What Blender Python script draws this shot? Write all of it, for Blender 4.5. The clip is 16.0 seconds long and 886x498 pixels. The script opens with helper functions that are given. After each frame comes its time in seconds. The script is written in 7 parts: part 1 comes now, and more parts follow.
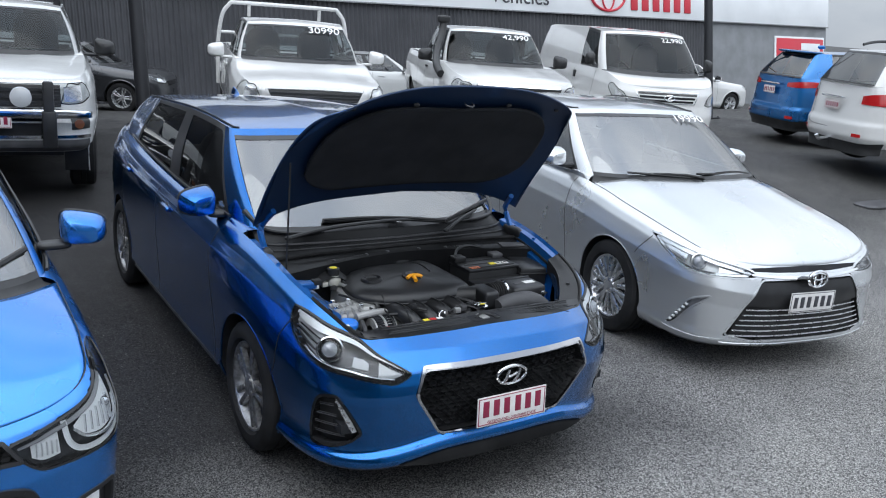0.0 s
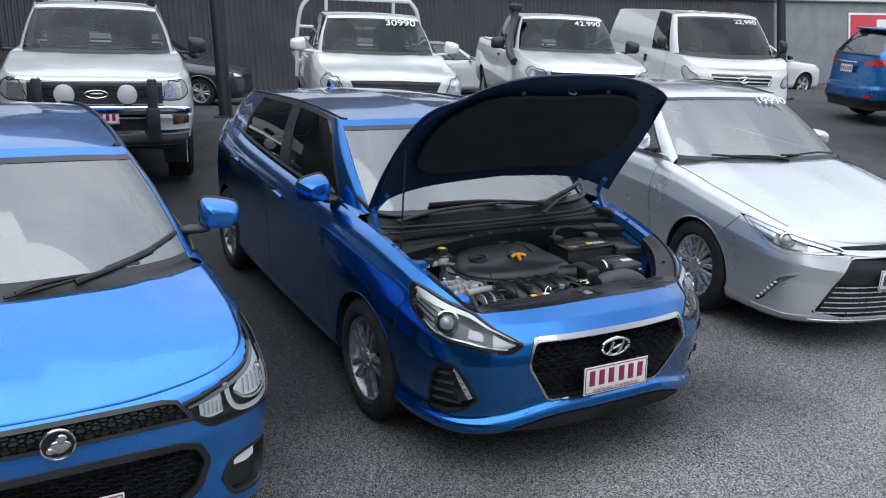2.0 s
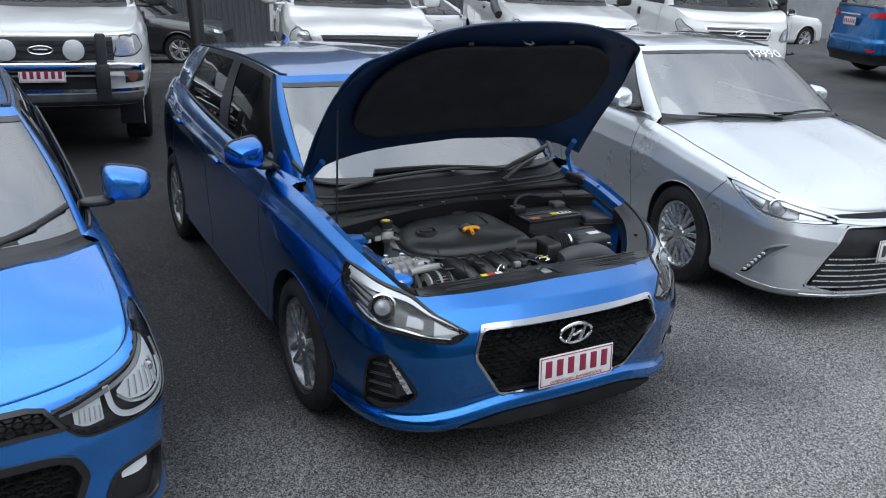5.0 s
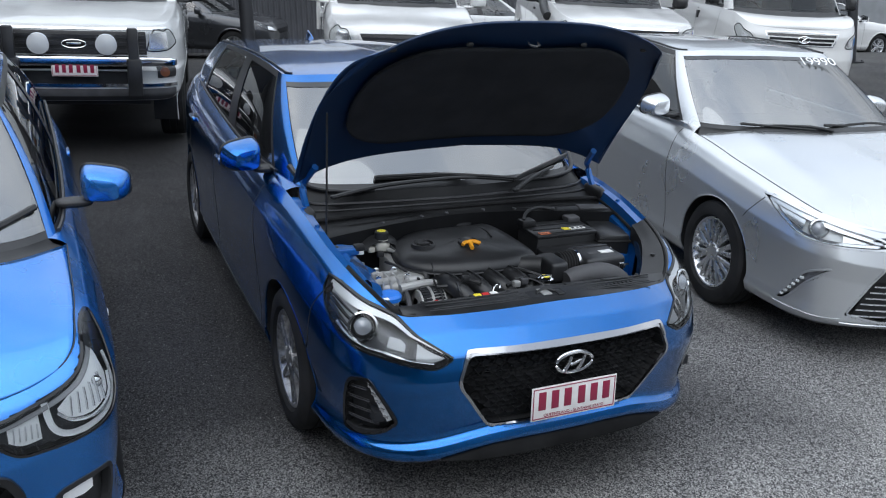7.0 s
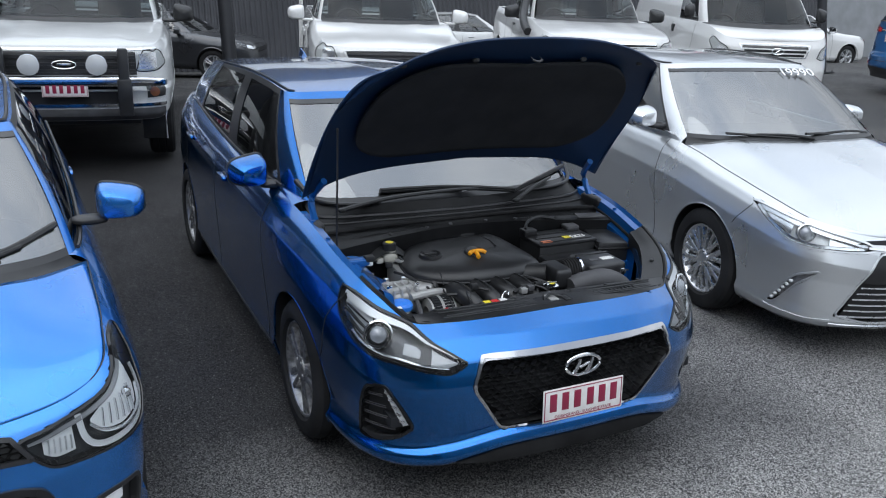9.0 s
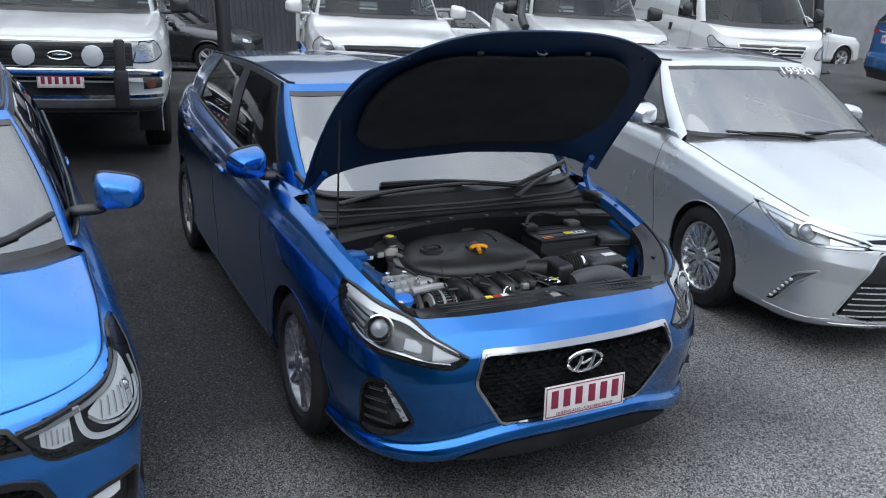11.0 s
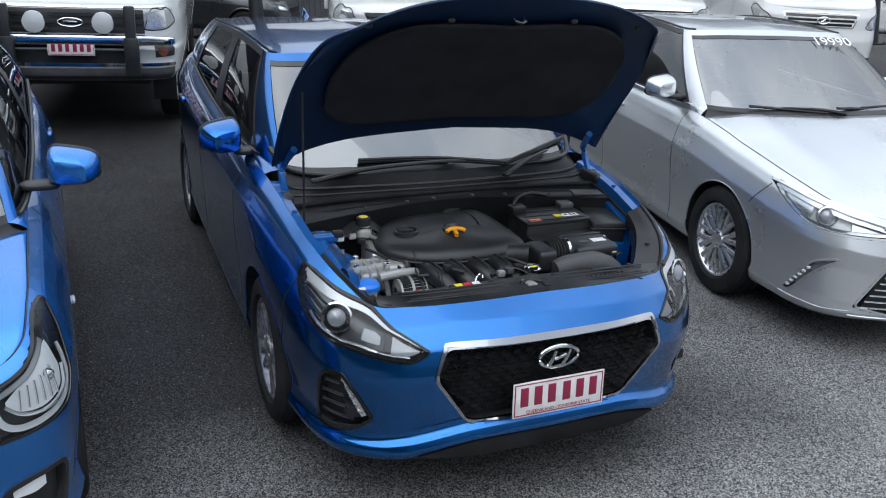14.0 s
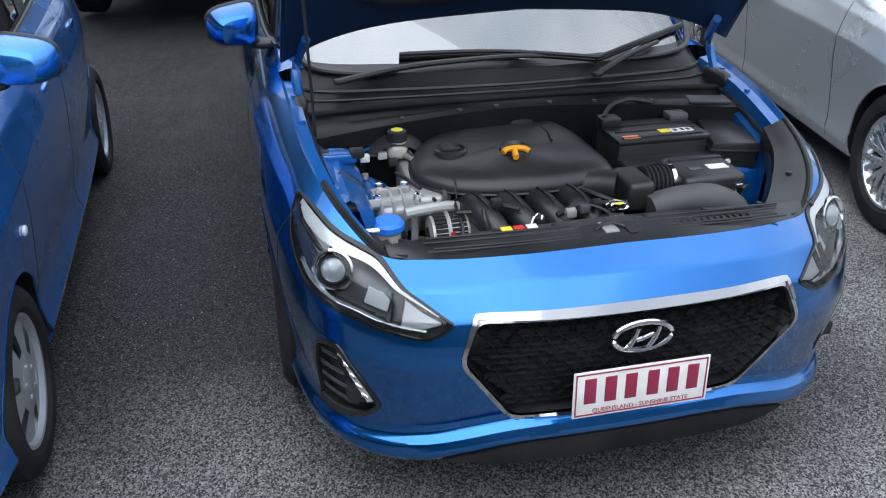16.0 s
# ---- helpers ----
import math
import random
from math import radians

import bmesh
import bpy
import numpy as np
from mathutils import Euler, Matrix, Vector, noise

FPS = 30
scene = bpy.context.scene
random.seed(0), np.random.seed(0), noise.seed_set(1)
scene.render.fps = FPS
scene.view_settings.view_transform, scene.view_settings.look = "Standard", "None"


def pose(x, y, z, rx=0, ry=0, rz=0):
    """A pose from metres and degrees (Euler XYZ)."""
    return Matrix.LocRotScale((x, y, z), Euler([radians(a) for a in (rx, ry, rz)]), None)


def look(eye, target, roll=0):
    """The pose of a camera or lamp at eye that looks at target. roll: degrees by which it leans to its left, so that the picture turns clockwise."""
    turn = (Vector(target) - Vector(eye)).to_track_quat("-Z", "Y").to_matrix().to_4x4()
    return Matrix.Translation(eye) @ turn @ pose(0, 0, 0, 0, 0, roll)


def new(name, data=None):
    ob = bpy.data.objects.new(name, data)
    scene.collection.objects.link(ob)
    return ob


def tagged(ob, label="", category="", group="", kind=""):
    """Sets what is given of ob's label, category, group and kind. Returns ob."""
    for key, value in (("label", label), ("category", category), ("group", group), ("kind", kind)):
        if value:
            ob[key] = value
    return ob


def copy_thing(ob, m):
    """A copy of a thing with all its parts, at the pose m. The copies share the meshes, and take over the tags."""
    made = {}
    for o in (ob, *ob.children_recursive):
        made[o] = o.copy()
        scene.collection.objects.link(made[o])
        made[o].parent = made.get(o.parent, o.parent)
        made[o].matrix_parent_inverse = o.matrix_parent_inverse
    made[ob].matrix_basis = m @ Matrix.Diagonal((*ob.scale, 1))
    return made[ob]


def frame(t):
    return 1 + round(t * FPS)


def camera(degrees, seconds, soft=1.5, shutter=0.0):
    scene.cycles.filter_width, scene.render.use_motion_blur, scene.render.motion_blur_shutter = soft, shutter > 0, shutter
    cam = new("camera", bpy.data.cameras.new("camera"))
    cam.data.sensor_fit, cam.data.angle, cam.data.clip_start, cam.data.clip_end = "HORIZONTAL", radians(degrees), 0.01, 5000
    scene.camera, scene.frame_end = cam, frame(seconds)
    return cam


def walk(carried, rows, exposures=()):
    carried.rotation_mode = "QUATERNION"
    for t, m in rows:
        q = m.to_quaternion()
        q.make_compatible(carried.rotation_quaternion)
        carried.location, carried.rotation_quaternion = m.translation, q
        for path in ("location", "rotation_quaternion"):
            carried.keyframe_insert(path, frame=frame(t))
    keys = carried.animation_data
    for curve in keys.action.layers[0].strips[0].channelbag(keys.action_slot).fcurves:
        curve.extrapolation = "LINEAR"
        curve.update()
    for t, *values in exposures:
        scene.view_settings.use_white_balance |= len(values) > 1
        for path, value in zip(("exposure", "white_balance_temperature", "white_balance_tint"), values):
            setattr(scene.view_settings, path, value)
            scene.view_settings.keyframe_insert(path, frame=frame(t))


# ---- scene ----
cam = camera(56.1, 16.0, soft=1.1)
METRES, EYE, TILT, LEAN, TURN = 8.0, 1.5, 0.0, 0.0, 0.0
PATH = [
    (0, (-2.08, -2.668, 2.089), (-1.044, -1.046, 1.547), 4.4),
    (0.5, (-2.158, -2.76, 2.119), (-1.218, -1.082, 1.572), 3.2),
    (1, (-2.303, -2.751, 2.118), (-1.441, -1.031, 1.571), 2.6),
    (1.5, (-2.383, -2.768, 2.108), (-1.513, -1.06, 1.536), 2.7),
    (2, (-2.401, -2.781, 2.111), (-1.493, -1.095, 1.533), 2.6),
    (2.5, (-2.373, -2.793, 2.098), (-1.447, -1.123, 1.505), 1.6),
    (3, (-2.301, -2.797, 2.103), (-1.359, -1.141, 1.496), 1.4),
    (3.5, (-2.204, -2.782, 2.093), (-1.271, -1.126, 1.47), 1.6),
    (4, (-2.114, -2.73, 2.072), (-1.205, -1.077, 1.406), 1.8),
    (4.2, (-2.086, -2.676, 2.061), (-1.18, -1.028, 1.381), 2.2),
    (6.3, (-1.658, -2.369, 2.034), (-0.809, -0.68, 1.383), 3.0),
    (6.5, (-1.618, -2.371, 2.031), (-0.813, -0.667, 1.362), 3.0),
    (7, (-1.606, -2.371, 2.026), (-0.835, -0.654, 1.351), 3.0),
    (7.5, (-1.667, -2.357, 2.01), (-0.808, -0.652, 1.413), 2.2),
    (8, (-1.741, -2.383, 2.02), (-0.845, -0.695, 1.43), 1.5),
    (8.5, (-1.755, -2.393, 2.023), (-0.89, -0.699, 1.403), 2.3),
    (9, (-1.765, -2.411, 2.031), (-0.94, -0.705, 1.393), 2.4),
    (9.2, (-1.764, -2.415, 2.026), (-0.95, -0.705, 1.381), 2.0),
    (11.3, (-1.798, -2.373, 2.01), (-0.951, -0.679, 1.368), 3.4),
    (11.5, (-1.814, -2.387, 2.022), (-0.953, -0.698, 1.383), 3.3),
    (12, (-1.804, -2.387, 2.024), (-0.904, -0.713, 1.401), 3.0),
    (12.5, (-1.767, -2.416, 2.031), (-0.857, -0.746, 1.409), 3.0),
    (13, (-1.688, -2.42, 2.023), (-0.826, -0.733, 1.382), 3.1),
    (13.5, (-1.567, -2.404, 2.024), (-0.777, -0.693, 1.356), 2.8),
    (14, (-1.42, -2.287, 2.0), (-0.691, -0.568, 1.283), 3.0),
    (14.5, (-1.273, -2.179, 2.017), (-0.556, -0.448, 1.317), 3.7),
    (15, (-1.018, -2.108, 1.959), (-0.386, -0.36, 1.222), 3.8),
    (15.5, (-0.87, -2.0, 1.921), (-0.438, -0.228, 1.099), 2.0),
    (16, (-0.875, -1.617, 1.759), (-0.478, 0.109, 0.829), 0.4),
]
walk(cam, [(t, look(eye, target, roll)) for t, eye, target, roll in PATH], exposures=[(0.0, 0.16), (1.6, 0.05), (14.6, 0.03), (15.4, 0.10), (16.0, 0.48)])

# ---- light ----
world = bpy.data.worlds.new("overcast_sky")
scene.world = world
world.use_nodes = True
wn, wl = world.node_tree.nodes, world.node_tree.links
wn.clear()
SUN_EL, SUN_AZ = radians(58), radians(215)
w_out, w_bg = wn.new("ShaderNodeOutputWorld"), wn.new("ShaderNodeBackground")
w_sky = wn.new("ShaderNodeTexSky")
w_sky.sky_type, w_sky.sun_disc = "NISHITA", False
w_sky.sun_elevation, w_sky.sun_rotation = SUN_EL, SUN_AZ
w_sky.dust_density = 3.0
w_co, w_no, w_ra, w_mx = wn.new("ShaderNodeTexCoord"), wn.new("ShaderNodeTexNoise"), wn.new("ShaderNodeValToRGB"), wn.new("ShaderNodeMix")
w_map = wn.new("ShaderNodeMapping")
w_map.inputs["Scale"].default_value = (1.0, 1.0, 2.2)
w_no.inputs["Scale"].default_value, w_no.inputs["Detail"].default_value, w_no.inputs["Roughness"].default_value = 2.1, 6.0, 0.55
w_ra.color_ramp.elements[0].position, w_ra.color_ramp.elements[0].color = 0.36, (6.3, 7.2, 8.5, 1)
w_ra.color_ramp.elements[1].position, w_ra.color_ramp.elements[1].color = 0.64, (10.2, 10.9, 11.7, 1)
w_mx.data_type = "RGBA"
w_mx.inputs["Factor"].default_value = 0.85
wl.new(w_co.outputs["Generated"], w_map.inputs["Vector"])
wl.new(w_map.outputs["Vector"], w_no.inputs["Vector"])
wl.new(w_no.outputs["Fac"], w_ra.inputs["Fac"])
wl.new(w_sky.outputs["Color"], w_mx.inputs["A"])
wl.new(w_ra.outputs["Color"], w_mx.inputs["B"])
# an overcast sky is about three times as bright overhead as at the horizon
w_sep, w_gr, w_mu = wn.new("ShaderNodeSeparateXYZ"), wn.new("ShaderNodeMapRange"), wn.new("ShaderNodeVectorMath")
w_gr.inputs["From Min"].default_value, w_gr.inputs["From Max"].default_value = 0.0, 0.95
w_gr.inputs["To Min"].default_value, w_gr.inputs["To Max"].default_value = 0.38, 1.25
w_mu.operation = "SCALE"
wl.new(w_co.outputs["Generated"], w_sep.inputs["Vector"])
wl.new(w_sep.outputs["Z"], w_gr.inputs["Value"])
wl.new(w_mx.outputs["Result"], w_mu.inputs[0])
wl.new(w_gr.outputs["Result"], w_mu.inputs["Scale"])
wl.new(w_mu.outputs["Vector"], w_bg.inputs["Color"])
w_bg.inputs["Strength"].default_value = 0.165
wl.new(w_bg.outputs["Background"], w_out.inputs["Surface"])

sun = new("sun", bpy.data.lights.new("sun", "SUN"))
sun.data.energy, sun.data.angle, sun.data.color = 1.0, radians(85), (0.90, 0.965, 1.0)
sun.rotation_euler = (math.pi / 2 - SUN_EL, 0, math.pi - SUN_AZ)
scene.view_settings.exposure = 0.0

# ---- materials ----
def mat(name, color, rough=0.5, metal=0.0, coat=0.0, **more):
    """A material with a Principled shader; more: inputs by name."""
    m = bpy.data.materials.new(name)
    m.use_nodes = True
    b = m.node_tree.nodes["Principled BSDF"]
    b.inputs["Base Color"].default_value = (*color, 1)
    b.inputs["Roughness"].default_value, b.inputs["Metallic"].default_value = rough, metal
    b.inputs["Coat Weight"].default_value = coat
    b.inputs["Coat Roughness"].default_value = 0.03
    for key, value in more.items():
        b.inputs[key.replace("_", " ")].default_value = value
    return m


def texture(m, scale, low, high, to="Base Color", detail=4.0, lo=0.35, hi=0.65, object_space=True):
    """Noise between two colours or two values, wired into an input."""
    n, l = m.node_tree.nodes, m.node_tree.links
    co, no, ra = n.new("ShaderNodeTexCoord"), n.new("ShaderNodeTexNoise"), n.new("ShaderNodeValToRGB")
    no.inputs["Scale"].default_value, no.inputs["Detail"].default_value = scale, detail
    ra.color_ramp.elements[0].position, ra.color_ramp.elements[1].position = lo, hi
    as_rgb = (lambda c: (*c, 1)) if isinstance(low, tuple) else (lambda c: (c, c, c, 1))
    ra.color_ramp.elements[0].color, ra.color_ramp.elements[1].color = as_rgb(low), as_rgb(high)
    l.new(co.outputs["Object"], no.inputs["Vector"])
    l.new(no.outputs["Fac"], ra.inputs["Fac"])
    l.new(ra.outputs["Color"], n["Principled BSDF"].inputs[to])
    return ra


def relief(m, scale, strength, distance=0.002, detail=3.0):
    n, l = m.node_tree.nodes, m.node_tree.links
    co, no, bu = n.new("ShaderNodeTexCoord"), n.new("ShaderNodeTexNoise"), n.new("ShaderNodeBump")
    no.inputs["Scale"].default_value, no.inputs["Detail"].default_value = scale, detail
    bu.inputs["Strength"].default_value, bu.inputs["Distance"].default_value = strength, distance
    l.new(co.outputs["Object"], no.inputs["Vector"])
    l.new(no.outputs["Fac"], bu.inputs["Height"])
    l.new(bu.outputs["Normal"], n["Principled BSDF"].inputs["Normal"])
    return m


def paint(name, color, flake=0.5, rough=0.32):
    """Car paint: a slightly metallic base under clear coat, with a film of dust."""
    m = mat(name, color, rough, flake, 1.0)
    texture(m, 900.0, tuple(c * 0.82 for c in color), tuple(min(1.0, c * 1.18) for c in color), detail=1.0)
    texture(m, 3.0, rough - 0.04, rough + 0.08, to="Roughness")
    texture(m, 5.0, 0.015, 0.07, to="Coat Roughness")
    return m


def plastic(name, color, rough=0.55, bump=0.25, scale=420.0):
    m = mat(name, color, rough)
    texture(m, 6.0, tuple(c * 0.75 for c in color), tuple(c * 1.3 + 0.004 for c in color))
    return relief(m, scale, bump, 0.0008)


BLUE = paint("blue_metallic_paint", (0.001, 0.130, 0.43), 0.95, 0.19)
SPARK_BLUE = paint("bright_blue_paint", (0.022, 0.205, 0.64), 0.75, 0.24)
SILVER = paint("silver_metallic_paint", (0.65, 0.67, 0.69), 0.77, 0.30)
WHITE = paint("white_paint", (0.68, 0.68, 0.675), 0.0, 0.35)
OFFWHITE = paint("aged_white_paint", (0.60, 0.61, 0.61), 0.0, 0.4)
DARKGREY = paint("dark_grey_paint", (0.05, 0.053, 0.06), 0.7, 0.3)
SKYBLUE = paint("sky_blue_paint", (0.010, 0.15, 0.42), 0.7, 0.3)
CHROME = mat("chrome", (0.82, 0.83, 0.85), 0.07, 1.0)
texture(CHROME, 8.0, 0.04, 0.14, to="Roughness")
ALLOY = mat("machined_alloy", (0.70, 0.71, 0.73), 0.28, 0.9)
texture(ALLOY, 30.0, 0.22, 0.4, to="Roughness")
GREYALLOY = mat("brake_dusted_alloy", (0.30, 0.30, 0.31), 0.38, 0.8)
texture(GREYALLOY, 40.0, (0.20, 0.198, 0.195), (0.42, 0.42, 0.43))
DARKALLOY = mat("dark_alloy", (0.10, 0.105, 0.115), 0.35, 0.7)
HUBCAP = mat("silver_plastic_trim", (0.42, 0.43, 0.45), 0.38, 0.5)
CASTMETAL = mat("cast_aluminium", (0.44, 0.44, 0.435), 0.5, 0.55)
relief(CASTMETAL, 250.0, 0.4, 0.001)
BLACK = plastic("black_plastic", (0.016, 0.0165, 0.018), 0.45)
SATIN = plastic("satin_black_plastic", (0.017, 0.0175, 0.0195), 0.38, 0.14)
GLOSSBLACK = mat("gloss_black_plastic", (0.008, 0.008, 0.009), 0.12, 0.0, 0.5)
LIPBLACK = plastic("unpainted_black_plastic", (0.006, 0.006, 0.0065), 0.7, 0.3)
LIPBLACK.node_tree.nodes["Principled BSDF"].inputs["Specular IOR Level"].default_value = 0.15
DEEPBLACK = plastic("weathered_black_moulding", (0.0065, 0.0068, 0.0078), 0.42, 0.2)
DEEPBLACK.node_tree.nodes["Principled BSDF"].inputs["Specular IOR Level"].default_value = 0.25
GREYPLASTIC = plastic("grey_plastic", (0.06, 0.06, 0.065), 0.6)
RUBBER = plastic("tyre_rubber", (0.016, 0.016, 0.017), 0.75, 0.4, 160.0)
RUBBER.node_tree.nodes["Principled BSDF"].inputs["Specular IOR Level"].default_value = 0.2
FELT = plastic("black_felt_liner", (0.009, 0.0102, 0.0135), 0.95, 0.8, 240.0)
FABRIC = plastic("dark_seat_fabric", (0.03, 0.03, 0.033), 0.9, 0.6, 300.0)
DASH = plastic("dark_dashboard", (0.03, 0.032, 0.035), 0.6)
RED = mat("red_lens", (0.45, 0.012, 0.014), 0.15, 0.0, 1.0)
AMBER = mat("amber_lens", (0.42, 0.16, 0.08), 0.2, 0.0, 0.6)
PLATEWHITE = mat("plate_white", (0.80, 0.79, 0.78), 0.35, 0.0, 0.4)
texture(PLATEWHITE, 25.0, (0.72, 0.70, 0.69), (0.82, 0.81, 0.80))
MAROON = mat("plate_maroon", (0.26, 0.012, 0.05), 0.4, 0.0, 0.3)
YELLOW = mat("yellow_orange_plastic", (0.85, 0.36, 0.015), 0.45)
LABELWHITE = mat("label_white", (0.8, 0.8, 0.78), 0.5)
LABELYELLOW = mat("label_yellow", (0.85, 0.7, 0.04), 0.5)
LABELRED = mat("label_red", (0.6, 0.03, 0.03), 0.5)
CAPBLUE = mat("washer_cap_blue", (0.02, 0.2, 0.75), 0.4)
RESERVOIR = mat("translucent_reservoir", (0.46, 0.45, 0.40), 0.45)
BAYBLUE = mat("bay_blue_paint", (0.003, 0.105, 0.38), 0.35, 0.3, 0.7)
texture(BAYBLUE, 14.0, 0.28, 0.5, to="Roughness")
# much darker blue than the body, for bonnet underside and small bay parts
LINERBLUE = mat("dark_blue_underside", (0.003, 0.023, 0.070), 0.5, 0.2, 0.2)
PRICE = mat("white_window_marker", (0.85, 0.86, 0.86), 0.8)


def glass(name, tint=(0.9, 0.95, 0.94), alpha=0.35, rough=0.0):
    """Thin pane: mostly clear, with the gloss of glass."""
    m = bpy.data.materials.new(name)
    m.use_nodes = True
    n, l = m.node_tree.nodes, m.node_tree.links
    n.clear()
    out, tr, gl, mx, fr = (n.new("ShaderNode" + k) for k in ("OutputMaterial", "BsdfTransparent", "BsdfGlossy", "MixShader", "Fresnel"))
    tr.inputs["Color"].default_value = (*tint, 1)
    gl.inputs["Roughness"].default_value = rough
    fr.inputs["IOR"].default_value = 1.0 + alpha * 2
    l.new(fr.outputs["Fac"], mx.inputs["Fac"])
    l.new(tr.outputs["BSDF"], mx.inputs[1])
    l.new(gl.outputs["BSDF"], mx.inputs[2])
    l.new(mx.outputs["Shader"], out.inputs["Surface"])
    return m


WINDSCREEN = glass("windscreen_glass", (0.50, 0.57, 0.58), 1.05)
BRIGHTSCREEN = glass("bright_windscreen_glass", (0.50, 0.57, 0.58), 1.6)
ROWSCREEN = glass("dark_windscreen_glass", (0.30, 0.36, 0.38), 0.24)
HATCHSCREEN = glass("hatch_windscreen_glass", (0.50, 0.57, 0.58), 1.2)
PALESCREEN = glass("pale_windscreen_glass", (0.50, 0.57, 0.58), 1.3)
TINTED = glass("tinted_side_glass", (0.58, 0.63, 0.64), 0.60)
LENS = glass("headlamp_lens", (0.90, 0.92, 0.93), 0.2, 0.02)
REFLECTOR = mat("lamp_reflector", (0.80, 0.81, 0.83), 0.18, 0.85)
DARKREFLECTOR = mat("dark_lamp_bezel", (0.075, 0.078, 0.085), 0.25, 0.5)
SMOKECHROME = mat("smoked_chrome", (0.50, 0.50, 0.52), 0.10, 1.0)
INNERLAMP = mat("inner_lamp_reflector", (0.80, 0.81, 0.83), 0.3, 0.15)
BRIGHTBAND = mat("satin_silver_band", (0.74, 0.75, 0.77), 0.38, 0.35, 0.5)
PROJECTOR = mat("projector_glass", (0.36, 0.38, 0.42), 0.04, 0.0, 1.0, IOR=1.8)
FACET = mat("faceted_reflector", (0.88, 0.89, 0.90), 0.3, 0.1)
relief(FACET, 34.0, 0.5, 0.008, 1.0)
BEZELGREY = mat("grey_lamp_bezel", (0.30, 0.305, 0.32), 0.35, 0.3, 0.4)
LAMPGLASS = mat("frosted_lamp_glass", (0.62, 0.64, 0.66), 0.15, 0.0, 1.0)

# asphalt: fine pale chips in dark binder, damp patches and dusty areas
ASPHALT = mat("asphalt", (0.045, 0.045, 0.047), 0.75, Specular_IOR_Level=0.22)
an, al = ASPHALT.node_tree.nodes, ASPHALT.node_tree.links
a_co = an.new("ShaderNodeTexCoord")
a_vo = an.new("ShaderNodeTexVoronoi")
a_vo.inputs["Scale"].default_value = 205.0
a_r1 = an.new("ShaderNodeValToRGB")
a_r1.color_ramp.elements[0].position, a_r1.color_ramp.elements[0].color = 0.30, (0.018, 0.018, 0.0195, 1)
a_r1.color_ramp.elements[1].position, a_r1.color_ramp.elements[1].color = 0.99, (0.235, 0.232, 0.226, 1)
a_n2 = an.new("ShaderNodeTexNoise")
a_n2.inputs["Scale"].default_value, a_n2.inputs["Detail"].default_value = 0.42, 6.0
a_r2 = an.new("ShaderNodeValToRGB")
a_r2.color_ramp.elements[0].position, a_r2.color_ramp.elements[0].color = 0.40, (0.86, 0.86, 0.88, 1)
a_r2.color_ramp.elements[1].position, a_r2.color_ramp.elements[1].color = 0.68, (1.25, 1.24, 1.21, 1)
a_mu = an.new("ShaderNodeMix")
a_mu.data_type, a_mu.blend_type = "RGBA", "MULTIPLY"
a_mu.inputs["Factor"].default_value = 1.0
a_bu = an.new("ShaderNodeBump")
a_bu.inputs["Strength"].default_value, a_bu.inputs["Distance"].default_value = 0.7, 0.004
al.new(a_co.outputs["Object"], a_vo.inputs["Vector"])
al.new(a_co.outputs["Object"], a_n2.inputs["Vector"])
al.new(a_vo.outputs["Color"], a_r1.inputs["Fac"])
al.new(a_n2.outputs["Fac"], a_r2.inputs["Fac"])
al.new(a_r1.outputs["Color"], a_mu.inputs["A"])
al.new(a_r2.outputs["Color"], a_mu.inputs["B"])
# worn, dusty drive lane; damp bays, with shade between cars put into the colour
def math_node(op, x, y=None, clamp=False):
    q = an.new("ShaderNodeMath")
    q.operation, q.use_clamp = op, clamp
    for i, v in enumerate((x, y)):
        if v is not None:
            if isinstance(v, (int, float)):
                q.inputs[i].default_value = v
            else:
                al.new(v, q.inputs[i])
    return q.outputs[0]


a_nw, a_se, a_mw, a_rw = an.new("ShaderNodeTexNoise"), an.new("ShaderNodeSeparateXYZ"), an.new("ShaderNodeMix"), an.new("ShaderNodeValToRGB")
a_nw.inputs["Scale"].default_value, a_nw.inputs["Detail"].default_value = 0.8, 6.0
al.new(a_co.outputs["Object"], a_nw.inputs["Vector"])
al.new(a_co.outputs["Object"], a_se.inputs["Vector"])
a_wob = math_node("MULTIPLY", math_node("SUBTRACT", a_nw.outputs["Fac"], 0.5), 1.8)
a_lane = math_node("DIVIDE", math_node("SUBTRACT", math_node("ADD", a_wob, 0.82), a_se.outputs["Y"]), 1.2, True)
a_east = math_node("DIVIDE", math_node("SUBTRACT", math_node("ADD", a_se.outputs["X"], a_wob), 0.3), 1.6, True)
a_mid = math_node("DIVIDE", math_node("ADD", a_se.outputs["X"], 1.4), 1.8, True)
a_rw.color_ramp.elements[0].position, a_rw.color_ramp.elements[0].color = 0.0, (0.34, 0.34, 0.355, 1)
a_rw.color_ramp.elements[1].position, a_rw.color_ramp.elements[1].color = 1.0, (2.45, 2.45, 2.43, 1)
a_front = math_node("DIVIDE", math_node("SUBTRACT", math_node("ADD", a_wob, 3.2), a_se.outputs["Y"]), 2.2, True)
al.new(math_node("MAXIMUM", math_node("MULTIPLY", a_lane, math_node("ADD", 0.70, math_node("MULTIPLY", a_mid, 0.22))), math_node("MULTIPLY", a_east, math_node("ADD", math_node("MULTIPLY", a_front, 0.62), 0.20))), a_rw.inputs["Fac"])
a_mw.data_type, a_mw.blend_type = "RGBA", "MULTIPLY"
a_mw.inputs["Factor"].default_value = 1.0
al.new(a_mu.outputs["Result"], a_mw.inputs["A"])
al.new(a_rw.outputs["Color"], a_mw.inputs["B"])
